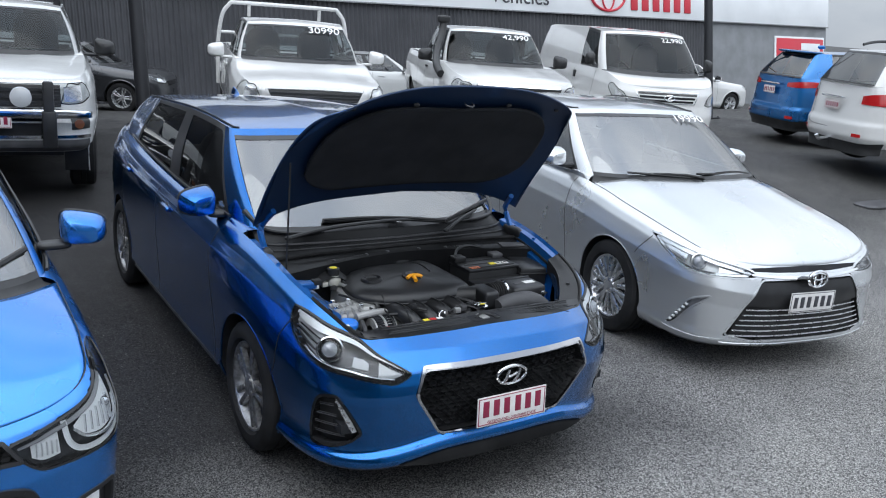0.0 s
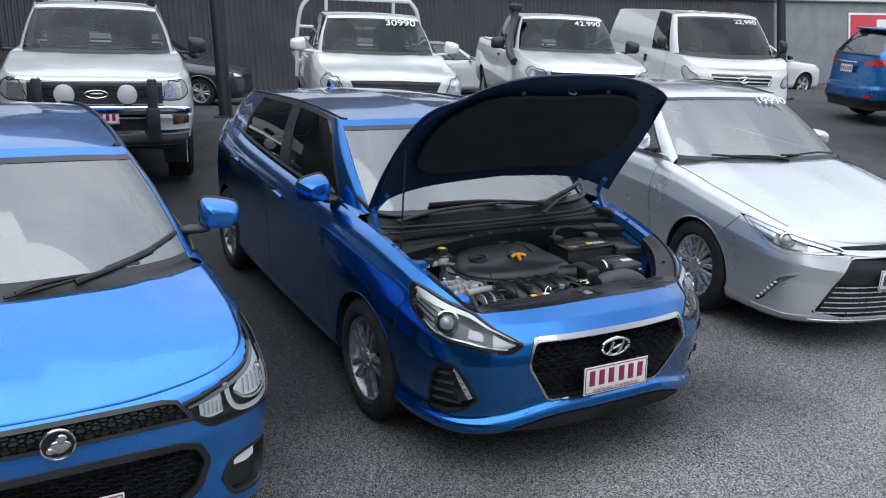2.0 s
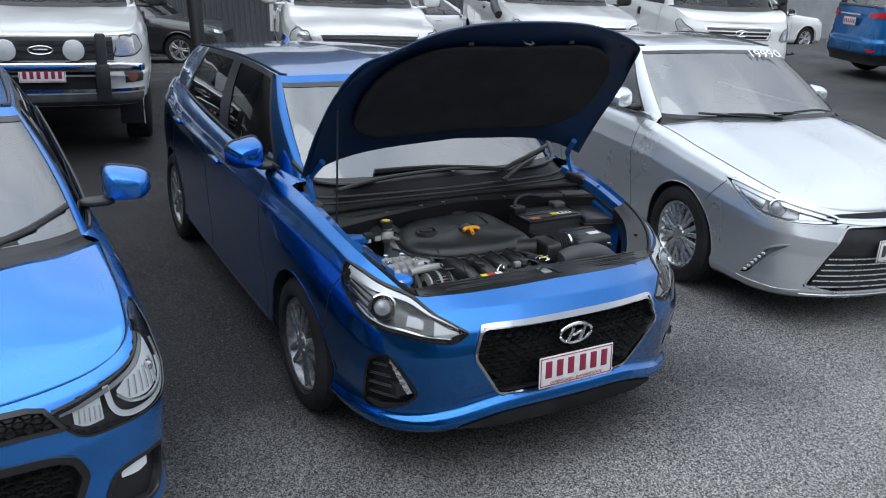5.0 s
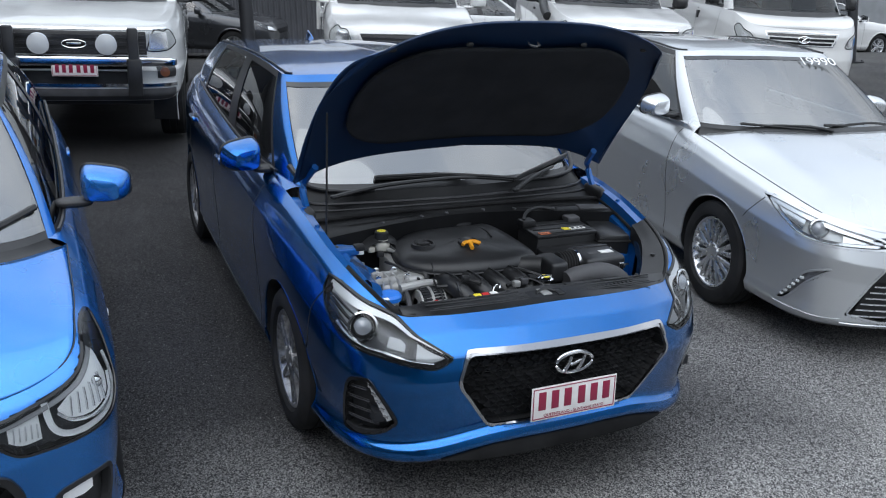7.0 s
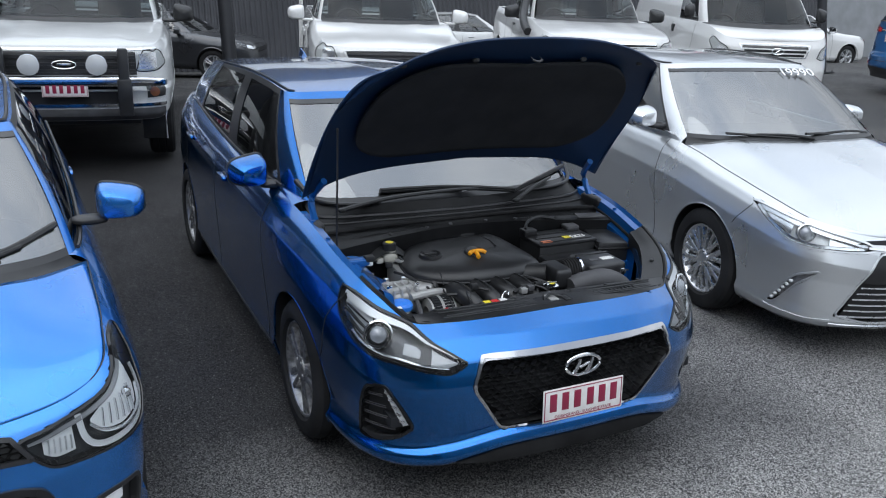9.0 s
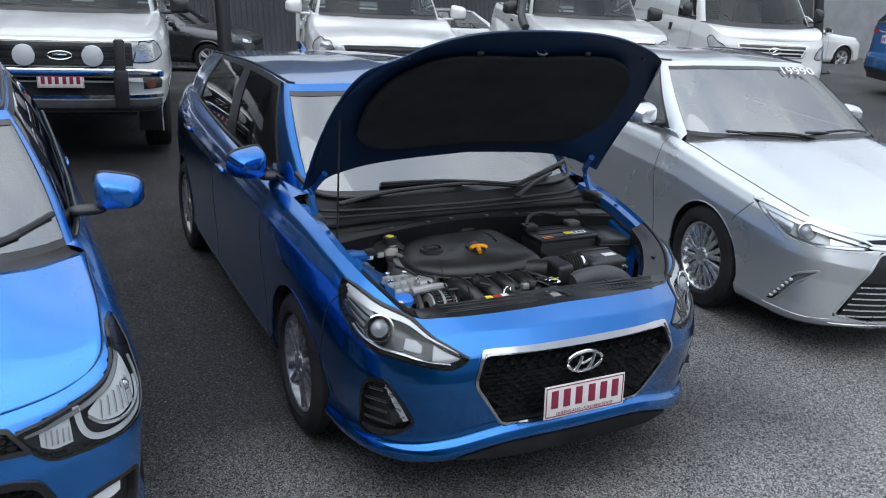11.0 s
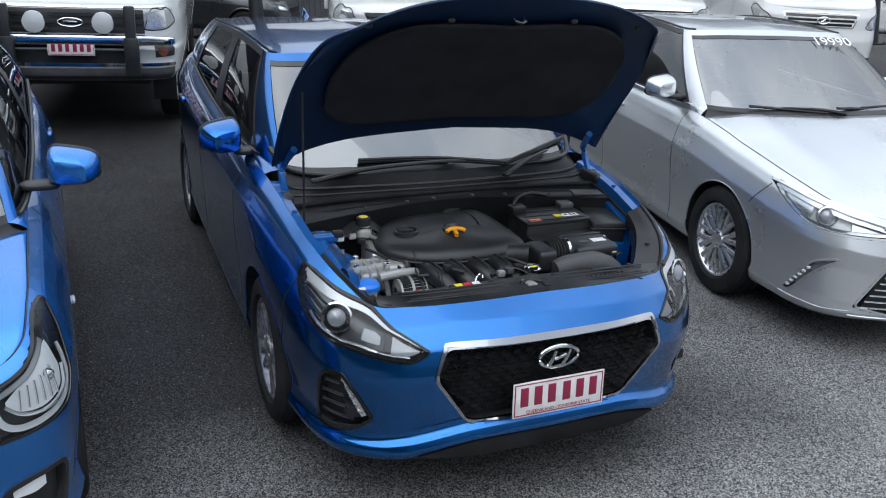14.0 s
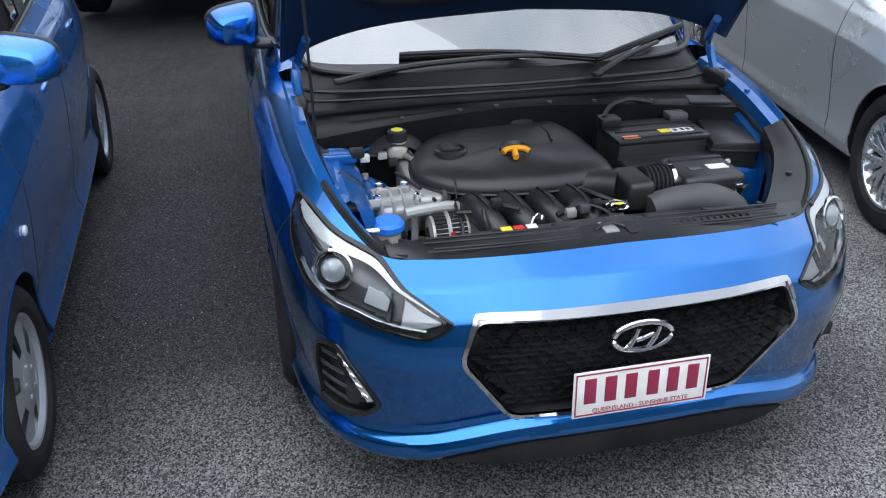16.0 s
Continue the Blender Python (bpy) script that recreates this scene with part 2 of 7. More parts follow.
# clumps of coarser stone
a_nc, a_rc, a_mc = an.new("ShaderNodeTexNoise"), an.new("ShaderNodeValToRGB"), an.new("ShaderNodeMix")
a_nc.inputs["Scale"].default_value, a_nc.inputs["Detail"].default_value, a_nc.inputs["Roughness"].default_value = 56.0, 8.0, 0.74
a_rc.color_ramp.elements[0].position, a_rc.color_ramp.elements[0].color = 0.36, (0.66, 0.66, 0.67, 1)
a_rc.color_ramp.elements[1].position, a_rc.color_ramp.elements[1].color = 0.68, (1.45, 1.44, 1.42, 1)
al.new(a_co.outputs["Object"], a_nc.inputs["Vector"])
al.new(a_nc.outputs["Fac"], a_rc.inputs["Fac"])
a_mc.data_type, a_mc.blend_type = "RGBA", "MULTIPLY"
a_mc.inputs["Factor"].default_value = 1.0
al.new(a_mw.outputs["Result"], a_mc.inputs["A"])
al.new(a_rc.outputs["Color"], a_mc.inputs["B"])
# scattered pale stones
a_sv, a_sr, a_sm = an.new("ShaderNodeTexVoronoi"), an.new("ShaderNodeValToRGB"), an.new("ShaderNodeMix")
a_sv.inputs["Scale"].default_value = 62.0
a_sr.color_ramp.elements[0].position, a_sr.color_ramp.elements[0].color = 0.15, (0.62, 0.62, 0.62, 1)
a_sr.color_ramp.elements[1].position, a_sr.color_ramp.elements[1].color = 0.20, (0, 0, 0, 1)
al.new(a_co.outputs["Object"], a_sv.inputs["Vector"])
al.new(a_sv.outputs["Distance"], a_sr.inputs["Fac"])
a_sm.data_type = "RGBA"
a_sm.inputs["B"].default_value = (0.22, 0.218, 0.21, 1)
al.new(a_sr.outputs["Color"], a_sm.inputs["Factor"])
al.new(a_mc.outputs["Result"], a_sm.inputs["A"])
# scattered pale grit
a_gv, a_gr, a_gm = an.new("ShaderNodeTexVoronoi"), an.new("ShaderNodeValToRGB"), an.new("ShaderNodeMix")
a_gv.inputs["Scale"].default_value = 16.0
a_gr.color_ramp.elements[0].position, a_gr.color_ramp.elements[0].color = 0.045, (0.85, 0.85, 0.85, 1)
a_gr.color_ramp.elements[1].position, a_gr.color_ramp.elements[1].color = 0.065, (0, 0, 0, 1)
al.new(a_co.outputs["Object"], a_gv.inputs["Vector"])
al.new(a_gv.outputs["Distance"], a_gr.inputs["Fac"])
a_gm.data_type = "RGBA"
a_gm.inputs["B"].default_value = (0.33, 0.32, 0.30, 1)
al.new(a_gr.outputs["Color"], a_gm.inputs["Factor"])
al.new(a_sm.outputs["Result"], a_gm.inputs["A"])
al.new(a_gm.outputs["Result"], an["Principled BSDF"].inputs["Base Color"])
al.new(a_vo.outputs["Distance"], a_bu.inputs["Height"])
al.new(a_bu.outputs["Normal"], an["Principled BSDF"].inputs["Normal"])
a_n3 = an.new("ShaderNodeTexNoise")
a_n3.inputs["Scale"].default_value, a_n3.inputs["Detail"].default_value = 1.3, 5.0
a_r3 = an.new("ShaderNodeMapRange")
a_r3.inputs["From Min"].default_value, a_r3.inputs["From Max"].default_value = 0.3, 0.7
a_r3.inputs["To Min"].default_value, a_r3.inputs["To Max"].default_value = 0.65, 0.92
al.new(a_co.outputs["Object"], a_n3.inputs["Vector"])
al.new(a_n3.outputs["Fac"], a_r3.inputs["Value"])
al.new(a_r3.outputs["Result"], an["Principled BSDF"].inputs["Roughness"])
CLADDING = mat("dark_wall_cladding", (0.055, 0.057, 0.065), 0.55, 0.2)
texture(CLADDING, 1.2, (0.047, 0.049, 0.056), (0.064, 0.066, 0.074))
SIGNWHITE = mat("sign_white", (0.74, 0.76, 0.78), 0.45)
texture(SIGNWHITE, 0.8, (0.70, 0.72, 0.74), (0.78, 0.80, 0.82))
SIGNRED = mat("sign_red", (0.55, 0.03, 0.05), 0.4)
SIGNDARK = mat("sign_dark_letters", (0.05, 0.05, 0.06), 0.5)
GREYWALL = mat("grey_rendered_wall", (0.20, 0.21, 0.225), 0.8)
texture(GREYWALL, 2.0, (0.18, 0.19, 0.20), (0.22, 0.23, 0.245))
POLE = mat("dark_painted_steel", (0.022, 0.023, 0.027), 0.45, 0.3)


# ---- shapes ----
def cr(pts, ks):
    """Catmull-Rom curve through pts at index positions ks."""
    p = np.asarray(pts, float)
    n = len(p)
    k = np.clip(np.asarray(ks, float), 0, n - 1)
    i = np.clip(k.astype(int), 0, n - 2)
    f = (k - i).reshape(k.shape + (1,) * (p.ndim - 1))
    a, b, c, d = p[np.clip(i - 1, 0, n - 1)], p[i], p[i + 1], p[np.clip(i + 2, 0, n - 1)]
    return 0.5 * (2 * b + (c - a) * f + (2 * a - 5 * b + 4 * c - d) * f**2 + (3 * b - a - 3 * c + d) * f**3)


def curve(pts, n):
    """n points along a Catmull-Rom curve, evenly spaced."""
    q = cr(pts, np.linspace(0, len(pts) - 1, 40 * len(pts)))
    s = np.concatenate([[0], np.cumsum(np.linalg.norm(np.diff(q, axis=0), axis=1))])
    t = np.linspace(0, s[-1], n)
    return np.stack([np.interp(t, s, q[:, j]) for j in range(q.shape[1])], 1)


class Skin:
    """Lower body of a car, nose at y = 0 towards -y. plan: outline (x, y) from nose to tail, half; low, high: z of its lower and upper edge at each
    outline point; nose, side, tail: (v, inset) profiles; mix: per outline point 0 (nose), 1 (side), 2 (tail). pockets: f(x, y, z) -> extra inset."""

    def __init__(self, plan, low, high, nose, side, tail, mix, pocket=None):
        self.plan, self.pocket = np.asarray(plan, float), pocket
        n = len(plan)
        k = np.linspace(0, n - 1, 60 * n)
        ends = np.array([-1.0, 1.0])
        p = cr(np.concatenate([self.plan[1:2] * ends, self.plan, self.plan[-2:-1] * ends]), k + 1)
        p[0, 0] = p[-1, 0] = 0.0
        s = np.concatenate([[0], np.cumsum(np.linalg.norm(np.diff(p, axis=0), axis=1))])
        d = np.gradient(p, s, axis=0)
        d[0], d[-1] = (1, 0), (-1, 0)
        d /= np.linalg.norm(d, axis=1)[:, None]
        self.s, self.p, self.nrm, self.length = s, p, np.stack([d[:, 1], -d[:, 0]], 1), s[-1]
        self.lo, self.hi = cr(np.array(low, float), k), cr(np.array(high, float), k)
        self.mix = np.interp(k, range(n), mix)
        self.flank = None
        self.prof = [np.array(q, float).T for q in (nose, side, tail)]

    def at_v(self, s, v):
        """Point at outline length s (negative: other half) and height share v."""
        s, v = np.broadcast_arrays(np.asarray(s, float), np.asarray(v, float))
        a = np.abs(s)
        g = lambda q: np.interp(a, self.s, q)
        x, y, nx, ny, lo, hi, m = (g(q) for q in (self.p[:, 0], self.p[:, 1], self.nrm[:, 0], self.nrm[:, 1], self.lo, self.hi, self.mix))
        w = np.stack([np.clip(1 - m, 0, 1), 1 - np.abs(m - 1), np.clip(m - 1, 0, 1)])
        ins = sum(w[j] * np.interp(v, *self.prof[j]) for j in range(3))
        if self.flank is not None:
            f = np.clip((a - 1.25) / .5, 0, 1) * w[1]
            ins = ins + f * (np.interp(v, *self.flank) - np.interp(v, *self.prof[1]))
        z = lo + (hi - lo) * v
        if self.pocket is not None:
            ins = ins + self.pocket(a, z)
        return np.stack([(x - nx * ins) * np.where(s < 0, -1, 1), y - ny * ins, z], -1)

    def at(self, s, z, off=0.0):
        """Point at outline length s and height z, off metres proud."""
        s, z = np.broadcast_arrays(np.asarray(s, float), np.asarray(z, float))
        a = np.abs(s)
        lo, hi = np.interp(a, self.s, self.lo), np.interp(a, self.s, self.hi)
        v = (z - lo) / (hi - lo)
        keep, self.pocket = self.pocket, None
        q = self.at_v(s, v)
        if np.any(off):
            e = 0.004
            t1 = self.at_v(s + e, v) - self.at_v(s - e, v)
            t2 = self.at_v(s, v + e) - self.at_v(s, v - e)
            nn = np.cross(t1, t2)
            nn /= np.linalg.norm(nn, axis=-1)[..., None] + 1e-12
            q = q + nn * np.asarray(off)[..., None]
        self.pocket = keep
        return q

    def s_of_y(self, y):
        """Outline length on the flank at a given y."""
        j = slice(len(self.s) // 12, -len(self.s) // 12)
        return float(np.interp(y, self.p[j, 1], self.s[j]))


def bm_grid(g, bm=None, flip=False, wrap=False):
    """Adds a grid of points (n, m, 3) to a bmesh."""
    bm = bm or bmesh.new()
    n, m = g.shape[:2]
    vs = [[bm.verts.new(g[i, j]) for j in range(m)] for i in range(n)]
    for i in range(n - 1):
        for j in range(m if wrap else m - 1):
            k = (j + 1) % m
            q = (vs[i][j], vs[i + 1][j], vs[i + 1][k], vs[i][k])
            try:
                bm.faces.new(q[::-1] if flip else q)
            except ValueError:
                pass
    return bm


def both(g):
    """A half grid (first index outward from the centre line) and its mirror, as one grid."""
    h = g[:0:-1].copy()
    h[..., 0] *= -1
    return np.concatenate([h, g])


def loft(a, b, n, bulge=0.0, out=None):
    """Grid between two curves, bowed outward."""
    t = np.linspace(0, 1, n)[None, :, None]
    g = a[:, None] * (1 - t) + b[:, None] * t
    if bulge:
        g = g + out[:, None] * (np.sin(np.pi * t) * bulge)
    return g


def coons(front, back, inner, outer):
    """Patch between four curves: front and back run from the centre outward, inner and outer from front to back."""
    n, m = len(front), len(inner)
    a, b = np.linspace(0, 1, n)[:, None, None], np.linspace(0, 1, m)[None, :, None]
    f, k, i, o = front[:, None], back[:, None], inner[None], outer[None]
    flat = (1 - a) * (1 - b) * front[0] + a * (1 - b) * front[-1] + (1 - a) * b * back[0] + a * b * back[-1]
    return (1 - b) * f + b * k + (1 - a) * i + a * o - flat


def finish(bm, name, material, parent=None, label="", sharp=32, thick=0.0, bevel=0.0):
    bmesh.ops.remove_doubles(bm, verts=bm.verts, dist=1e-5)
    me = bpy.data.meshes.new(name)
    bm.to_mesh(me)
    bm.free()
    for f in me.polygons:
        f.use_smooth = True
    me.set_sharp_from_angle(angle=radians(sharp))
    for m in material if isinstance(material, (list, tuple)) else [material]:
        me.materials.append(m)
    ob = new(name, me)
    if parent is not None:
        ob.parent = parent
    if label:
        ob["label"] = label
    if thick:
        mod = ob.modifiers.new("thickness", "SOLIDIFY")
        mod.thickness, mod.offset = thick, -1.0
    if bevel:
        mod = ob.modifiers.new("edges", "BEVEL")
        mod.width, mod.segments, mod.limit_method = bevel, 2, "ANGLE"
    return ob


def part(name, bm, material, parent, label="", **more):
    return finish(bm, name, material, parent, label, **more)


def thing(name, m, label, category, group=""):
    ob = new(name)
    ob.matrix_world = m
    return tagged(ob, label, category, group)


def bm_box(x0, x1, y0, y1, z0, z1, bm=None, bevel=0.0, m=None):
    bm2 = bmesh.new()
    bmesh.ops.create_cube(bm2, size=1.0)
    for v in bm2.verts:
        v.co = Vector(((x0 + x1) / 2 + v.co.x * (x1 - x0), (y0 + y1) / 2 + v.co.y * (y1 - y0), (z0 + z1) / 2 + v.co.z * (z1 - z0)))
    if bevel:
        bmesh.ops.bevel(bm2, geom=bm2.edges[:], offset=bevel, segments=2, affect="EDGES", profile=0.5)
    if m is not None:
        bm2.transform(m)
    return join(bm, bm2)


def join(bm, bm2):
    """Adds bm2 to bm."""
    if bm is None:
        return bm2
    me = bpy.data.meshes.new("join")
    bm2.to_mesh(me)
    bm.from_mesh(me)
    bpy.data.meshes.remove(me)
    bm2.free()
    return bm


def bm_lathe(profile, n=32, axis="x", center=(0, 0, 0), bm=None, flip=False):
    """Turns (along, radius) pairs about an axis."""
    t = np.linspace(0, 2 * np.pi, n, endpoint=False)
    g = []
    for a, r in profile:
        c, s = r * np.cos(t), r * np.sin(t)
        o = np.full(n, a)
        g.append(np.stack({"x": (o, c, s), "y": (c, o, s), "z": (c, s, o)}[axis], 1))
    g = np.array(g) + np.array(center)
    return bm_grid(g, bm, flip=flip, wrap=True)


def bm_tube(pts, r, n=8, bm=None, closed=False, caps=True):
    """Round tube along points; r: a radius or one a point."""
    p = np.asarray(pts, float)
    m = len(p)
    r = np.broadcast_to(np.asarray(r, float), (m,))
    d = np.gradient(p, axis=0) if not closed else np.roll(p, -1, 0) - np.roll(p, 1, 0)
    d /= np.linalg.norm(d, axis=1)[:, None] + 1e-12
    up = np.array([0, 0, 1.0]) if abs(d[:, 2]).mean() < 0.8 else np.array([1.0, 0, 0])
    a = np.cross(d, up)
    a /= np.linalg.norm(a, axis=1)[:, None] + 1e-12
    b = np.cross(a, d)
    t = np.linspace(0, 2 * np.pi, n, endpoint=False)
    g = p[:, None] + r[:, None, None] * (a[:, None] * np.cos(t)[None, :, None] + b[:, None] * np.sin(t)[None, :, None])
    if closed:
        g = np.concatenate([g, g[:1]])
    bm = bm_grid(g, bm, wrap=True)
    if caps and not closed:
        bm.verts.ensure_lookup_table()
        k = len(bm.verts) - m * n
        for i in (0, m - 1):
            ring = [bm.verts[k + i * n + j] for j in range(n)]
            try:
                bm.faces.new(ring)
            except ValueError:
                pass
    return bm


def bm_blob(center, size, power=2.6, nu=20, nv=12, bm=None, m=None):
    """Rounded box: a superellipsoid."""
    u, v = np.linspace(0, 2 * np.pi, nu, endpoint=False), np.linspace(-np.pi / 2, np.pi / 2, nv)
    f = lambda q: np.sign(q) * np.abs(q) ** (2 / power)
    cu, su, cv, sv = f(np.cos(u)), f(np.sin(u)), f(np.cos(v)), f(np.sin(v))
    g = np.stack([cv[:, None] * cu[None], cv[:, None] * su[None], np.repeat(sv[:, None], nu, 1)], -1) * (np.array(size) / 2) + np.array(center)
    if m is not None:
        g = g @ np.array(m.to_3x3()).T + np.array(m.translation)
    return bm_grid(g, bm, wrap=True)


def bm_text(text, size, m, depth=0.001, font_width=1.0):
    """Letters in the built-in font as a mesh, centred, in the xy plane of m."""
    cu = bpy.data.curves.new("letters", "FONT")
    cu.body, cu.size, cu.align_x, cu.align_y, cu.extrude = text, size, "CENTER", "CENTER", depth
    ob = bpy.data.objects.new("letters", cu)
    me = bpy.data.meshes.new_from_object(ob)
    bm = bmesh.new()
    bm.from_mesh(me)
    bpy.data.objects.remove(ob)
    bpy.data.curves.remove(cu)
    bpy.data.meshes.remove(me)
    bm.transform(m @ Matrix.Diagonal((font_width, 1, 1, 1)))
    return bm


# ---- parts laid on a skin ----
def skin_patch(skin, lower, upper, off, ns=24, nt=8, side=1, bm=None):
    """Surface between two (s, z) lines on the skin, off metres proud."""
    a, b = curve(lower, ns), curve(upper, ns)
    t = np.linspace(0, 1, nt)[None, :, None]
    q = a[:, None] * (1 - t) + b[:, None] * t
    g = skin.at(q[..., 0], q[..., 1], np.full(q.shape[:2], off))
    g[..., 0] *= side
    return bm_grid(g, bm, flip=side < 0)


def skin_strip(skin, path, width, off, side=1, n=40, bm=None, smooth=True, closed=False):
    """Raised band of a given width along an (s, z) line on the skin."""
    if closed:
        path = list(path) + [path[0]]
    if smooth:
        c = curve(path, n)
    else:
        q = np.asarray(path, float)
        s = np.concatenate([[0], np.cumsum(np.linalg.norm(np.diff(q, axis=0), axis=1))])
        t = np.unique(np.concatenate([np.linspace(0, s[-1], n), s]))
        c = np.stack([np.interp(t, s, q[:, j]) for j in range(2)], 1)
    d = np.gradient(c, axis=0)
    d /= np.linalg.norm(d, axis=1)[:, None] + 1e-9
    w = np.stack([-d[:, 1], d[:, 0]], 1) * (np.asarray(width) / 2 if np.ndim(width) == 0 else np.interp(np.linspace(0, 1, len(c)), np.linspace(0, 1, len(width)), width)[:, None] / 2)
    rows = [(c - w, -0.003), (c - w * 0.8, off), (c + w * 0.8, off), (c + w, -0.003)]
    g = np.stack([skin.at(q[:, 0], q[:, 1], np.full(len(q), o)) for q, o in rows], 1)
    g[..., 0] *= side
    return bm_grid(g, bm, flip=side < 0)


def wheel(R, width, rim_r, spokes, tyre_mat, rim_mat, style, name="wheel"):
    """A road wheel at the origin, outer face towards +x: tyre and rim. style: twin, split, cap, steel."""
    hub = new(name)
    h = width / 2
    tyre = [(-h * 0.7, rim_r), (-h * 0.95, rim_r + 0.02), (-h, (R + rim_r) / 2), (-h * 0.9, R - 0.02), (-h * 0.72, R - 0.003), (-h * 0.3, R), (-h * 0.28, R - 0.007), (-h * 0.2, R - 0.007), (-h * 0.18, R),
            (h * 0.18, R), (h * 0.2, R - 0.007), (h * 0.28, R - 0.007), (h * 0.3, R), (h * 0.72, R - 0.003), (h * 0.9, R - 0.02), (h, (R + rim_r) / 2), (h * 0.95, rim_r + 0.02), (h * 0.7, rim_r)]
    part("tyre", bm_lathe(tyre, 48), tyre_mat, hub)
    rim = bm_lathe([(-h * 0.7, rim_r), (-h * 0.5, rim_r - 0.03), (h * 0.3, rim_r - 0.035), (h * 0.72, rim_r - 0.012), (h * 0.80, rim_r - 0.006), (h * 0.82, rim_r + 0.004), (h * 0.7, rim_r + 0.006)], 48)
    part("barrel", rim, rim_mat, hub)
    part("brake_disc", bm_lathe([(h * 0.05, 0.02), (h * 0.05, rim_r * 0.72), (-h * 0.1, rim_r * 0.72)], 32), CASTMETAL, hub)
    face, dark = bmesh.new(), bmesh.new()
    f0 = h * 0.74
    if style == "cap":
        n = 60
        rr, tt = np.linspace(0.03, rim_r - 0.004, 9), np.linspace(0, 2 * np.pi, n, endpoint=False)
        g = np.stack([np.stack([np.full(n, f0 + 0.018 * np.cos(r / rim_r * 1.7) - 0.01), r * np.cos(tt), r * np.sin(tt)], 1) for r in rr])
        bm_grid(g, face, wrap=True)
        fs = [f for f in face.faces if 0.5 < math.hypot(*f.calc_center_median()[1:]) / rim_r < 0.86 and (math.atan2(f.calc_center_median()[2], f.calc_center_median()[1]) / (2 * math.pi) * spokes) % 1.0 < 0.36]
        bmesh.ops.delete(face, geom=fs, context="FACES")
        bm_lathe([(f0 - 0.035, rim_r - 0.02), (f0 - 0.035, 0.02)], 32, bm=dark)
    else:
        for k in range(spokes):
            pairs = (-0.5, 0.5) if style in ("twin", "split") else (0.0,)
            for q in pairs:
                a = 2 * np.pi * k / spokes
                gap_in, gap_out, w_in, w_out = (0.016, 0.034, 0.013, 0.016) if style == "twin" else (0.010, 0.052, 0.012, 0.013)
                if style == "steel":
                    gap_in = gap_out = 0
                    w_in, w_out = 0.03, 0.05
                r0, r1 = 0.045, rim_r - 0.008
                rs = np.linspace(r0, r1, 5)
                c = np.interp(rs, [r0, r1], [gap_in, gap_out]) * 2 * q
                w = np.interp(rs, [r0, r1], [w_in, w_out])
                x = f0 + np.interp(rs, [r0, r0 + 0.06, r1], [0.0, 0.004, 0.002])
                rows = []
                for dx, side in ((-0.03, -1), (-0.004, -1), (0, -0.6), (0, 0.6), (-0.004, 1), (-0.03, 1)):
                    yy, zz = c + side * w, rs
                    rows.append(np.stack([x + dx, yy * np.cos(a) - zz * np.sin(a), yy * np.sin(a) + zz * np.cos(a)], 1))
                bm_grid(np.stack(rows, 1), face)
        bm_lathe([(f0 - 0.07, rim_r - 0.03), (f0 - 0.07, 0.02)], 32, bm=dark)
    part("rim_face", face, rim_mat, hub, sharp=40)
    part("rim_back", dark, DARKALLOY, hub)
    part("centre_cap", bm_lathe([(f0 - 0.03, 0.062), (f0 + 0.006, 0.058), (f0 + 0.012, 0.034), (f0 + 0.012, 0.001)], 24), rim_mat, hub)
    for k in range(5):
        a = 2 * np.pi * k / 5
        part("lug_nut", bm_lathe([(f0 - 0.0, 0.009), (f0 + 0.012, 0.008), (f0 + 0.014, 0.001)], 6, center=(0, 0.047 * math.cos(a), 0.047 * math.sin(a))), CASTMETAL, hub)
    return hub


def four_wheels(car, R, width, rim_r, spokes, rim_mat, style, xo, yf, yr, turn=0.0, lift=0.0):
    """Four wheels under a car; xo: outer face of the tyre."""
    first = wheel(R, width, rim_r, spokes, RUBBER, rim_mat, style)
    first.parent = car
    for k, (sx, y) in enumerate(((1, yf), (-1, yf), (1, yr), (-1, yr))):
        m = pose(sx * (xo - width / 2), y, R - lift, 20 + 37 * k, 0, (0 if sx > 0 else 180) + (turn if k < 2 else 0))
        m = Matrix.Translation(m.translation) @ (Matrix.Rotation((0 if sx > 0 else math.pi) + (radians(turn) if k < 2 else 0), 4, "Z") @ Matrix.Rotation(radians(20 + 37 * k), 4, "X"))
        if k == 0:
            first.matrix_basis = m
        else:
            copy_thing(first, m).parent = car


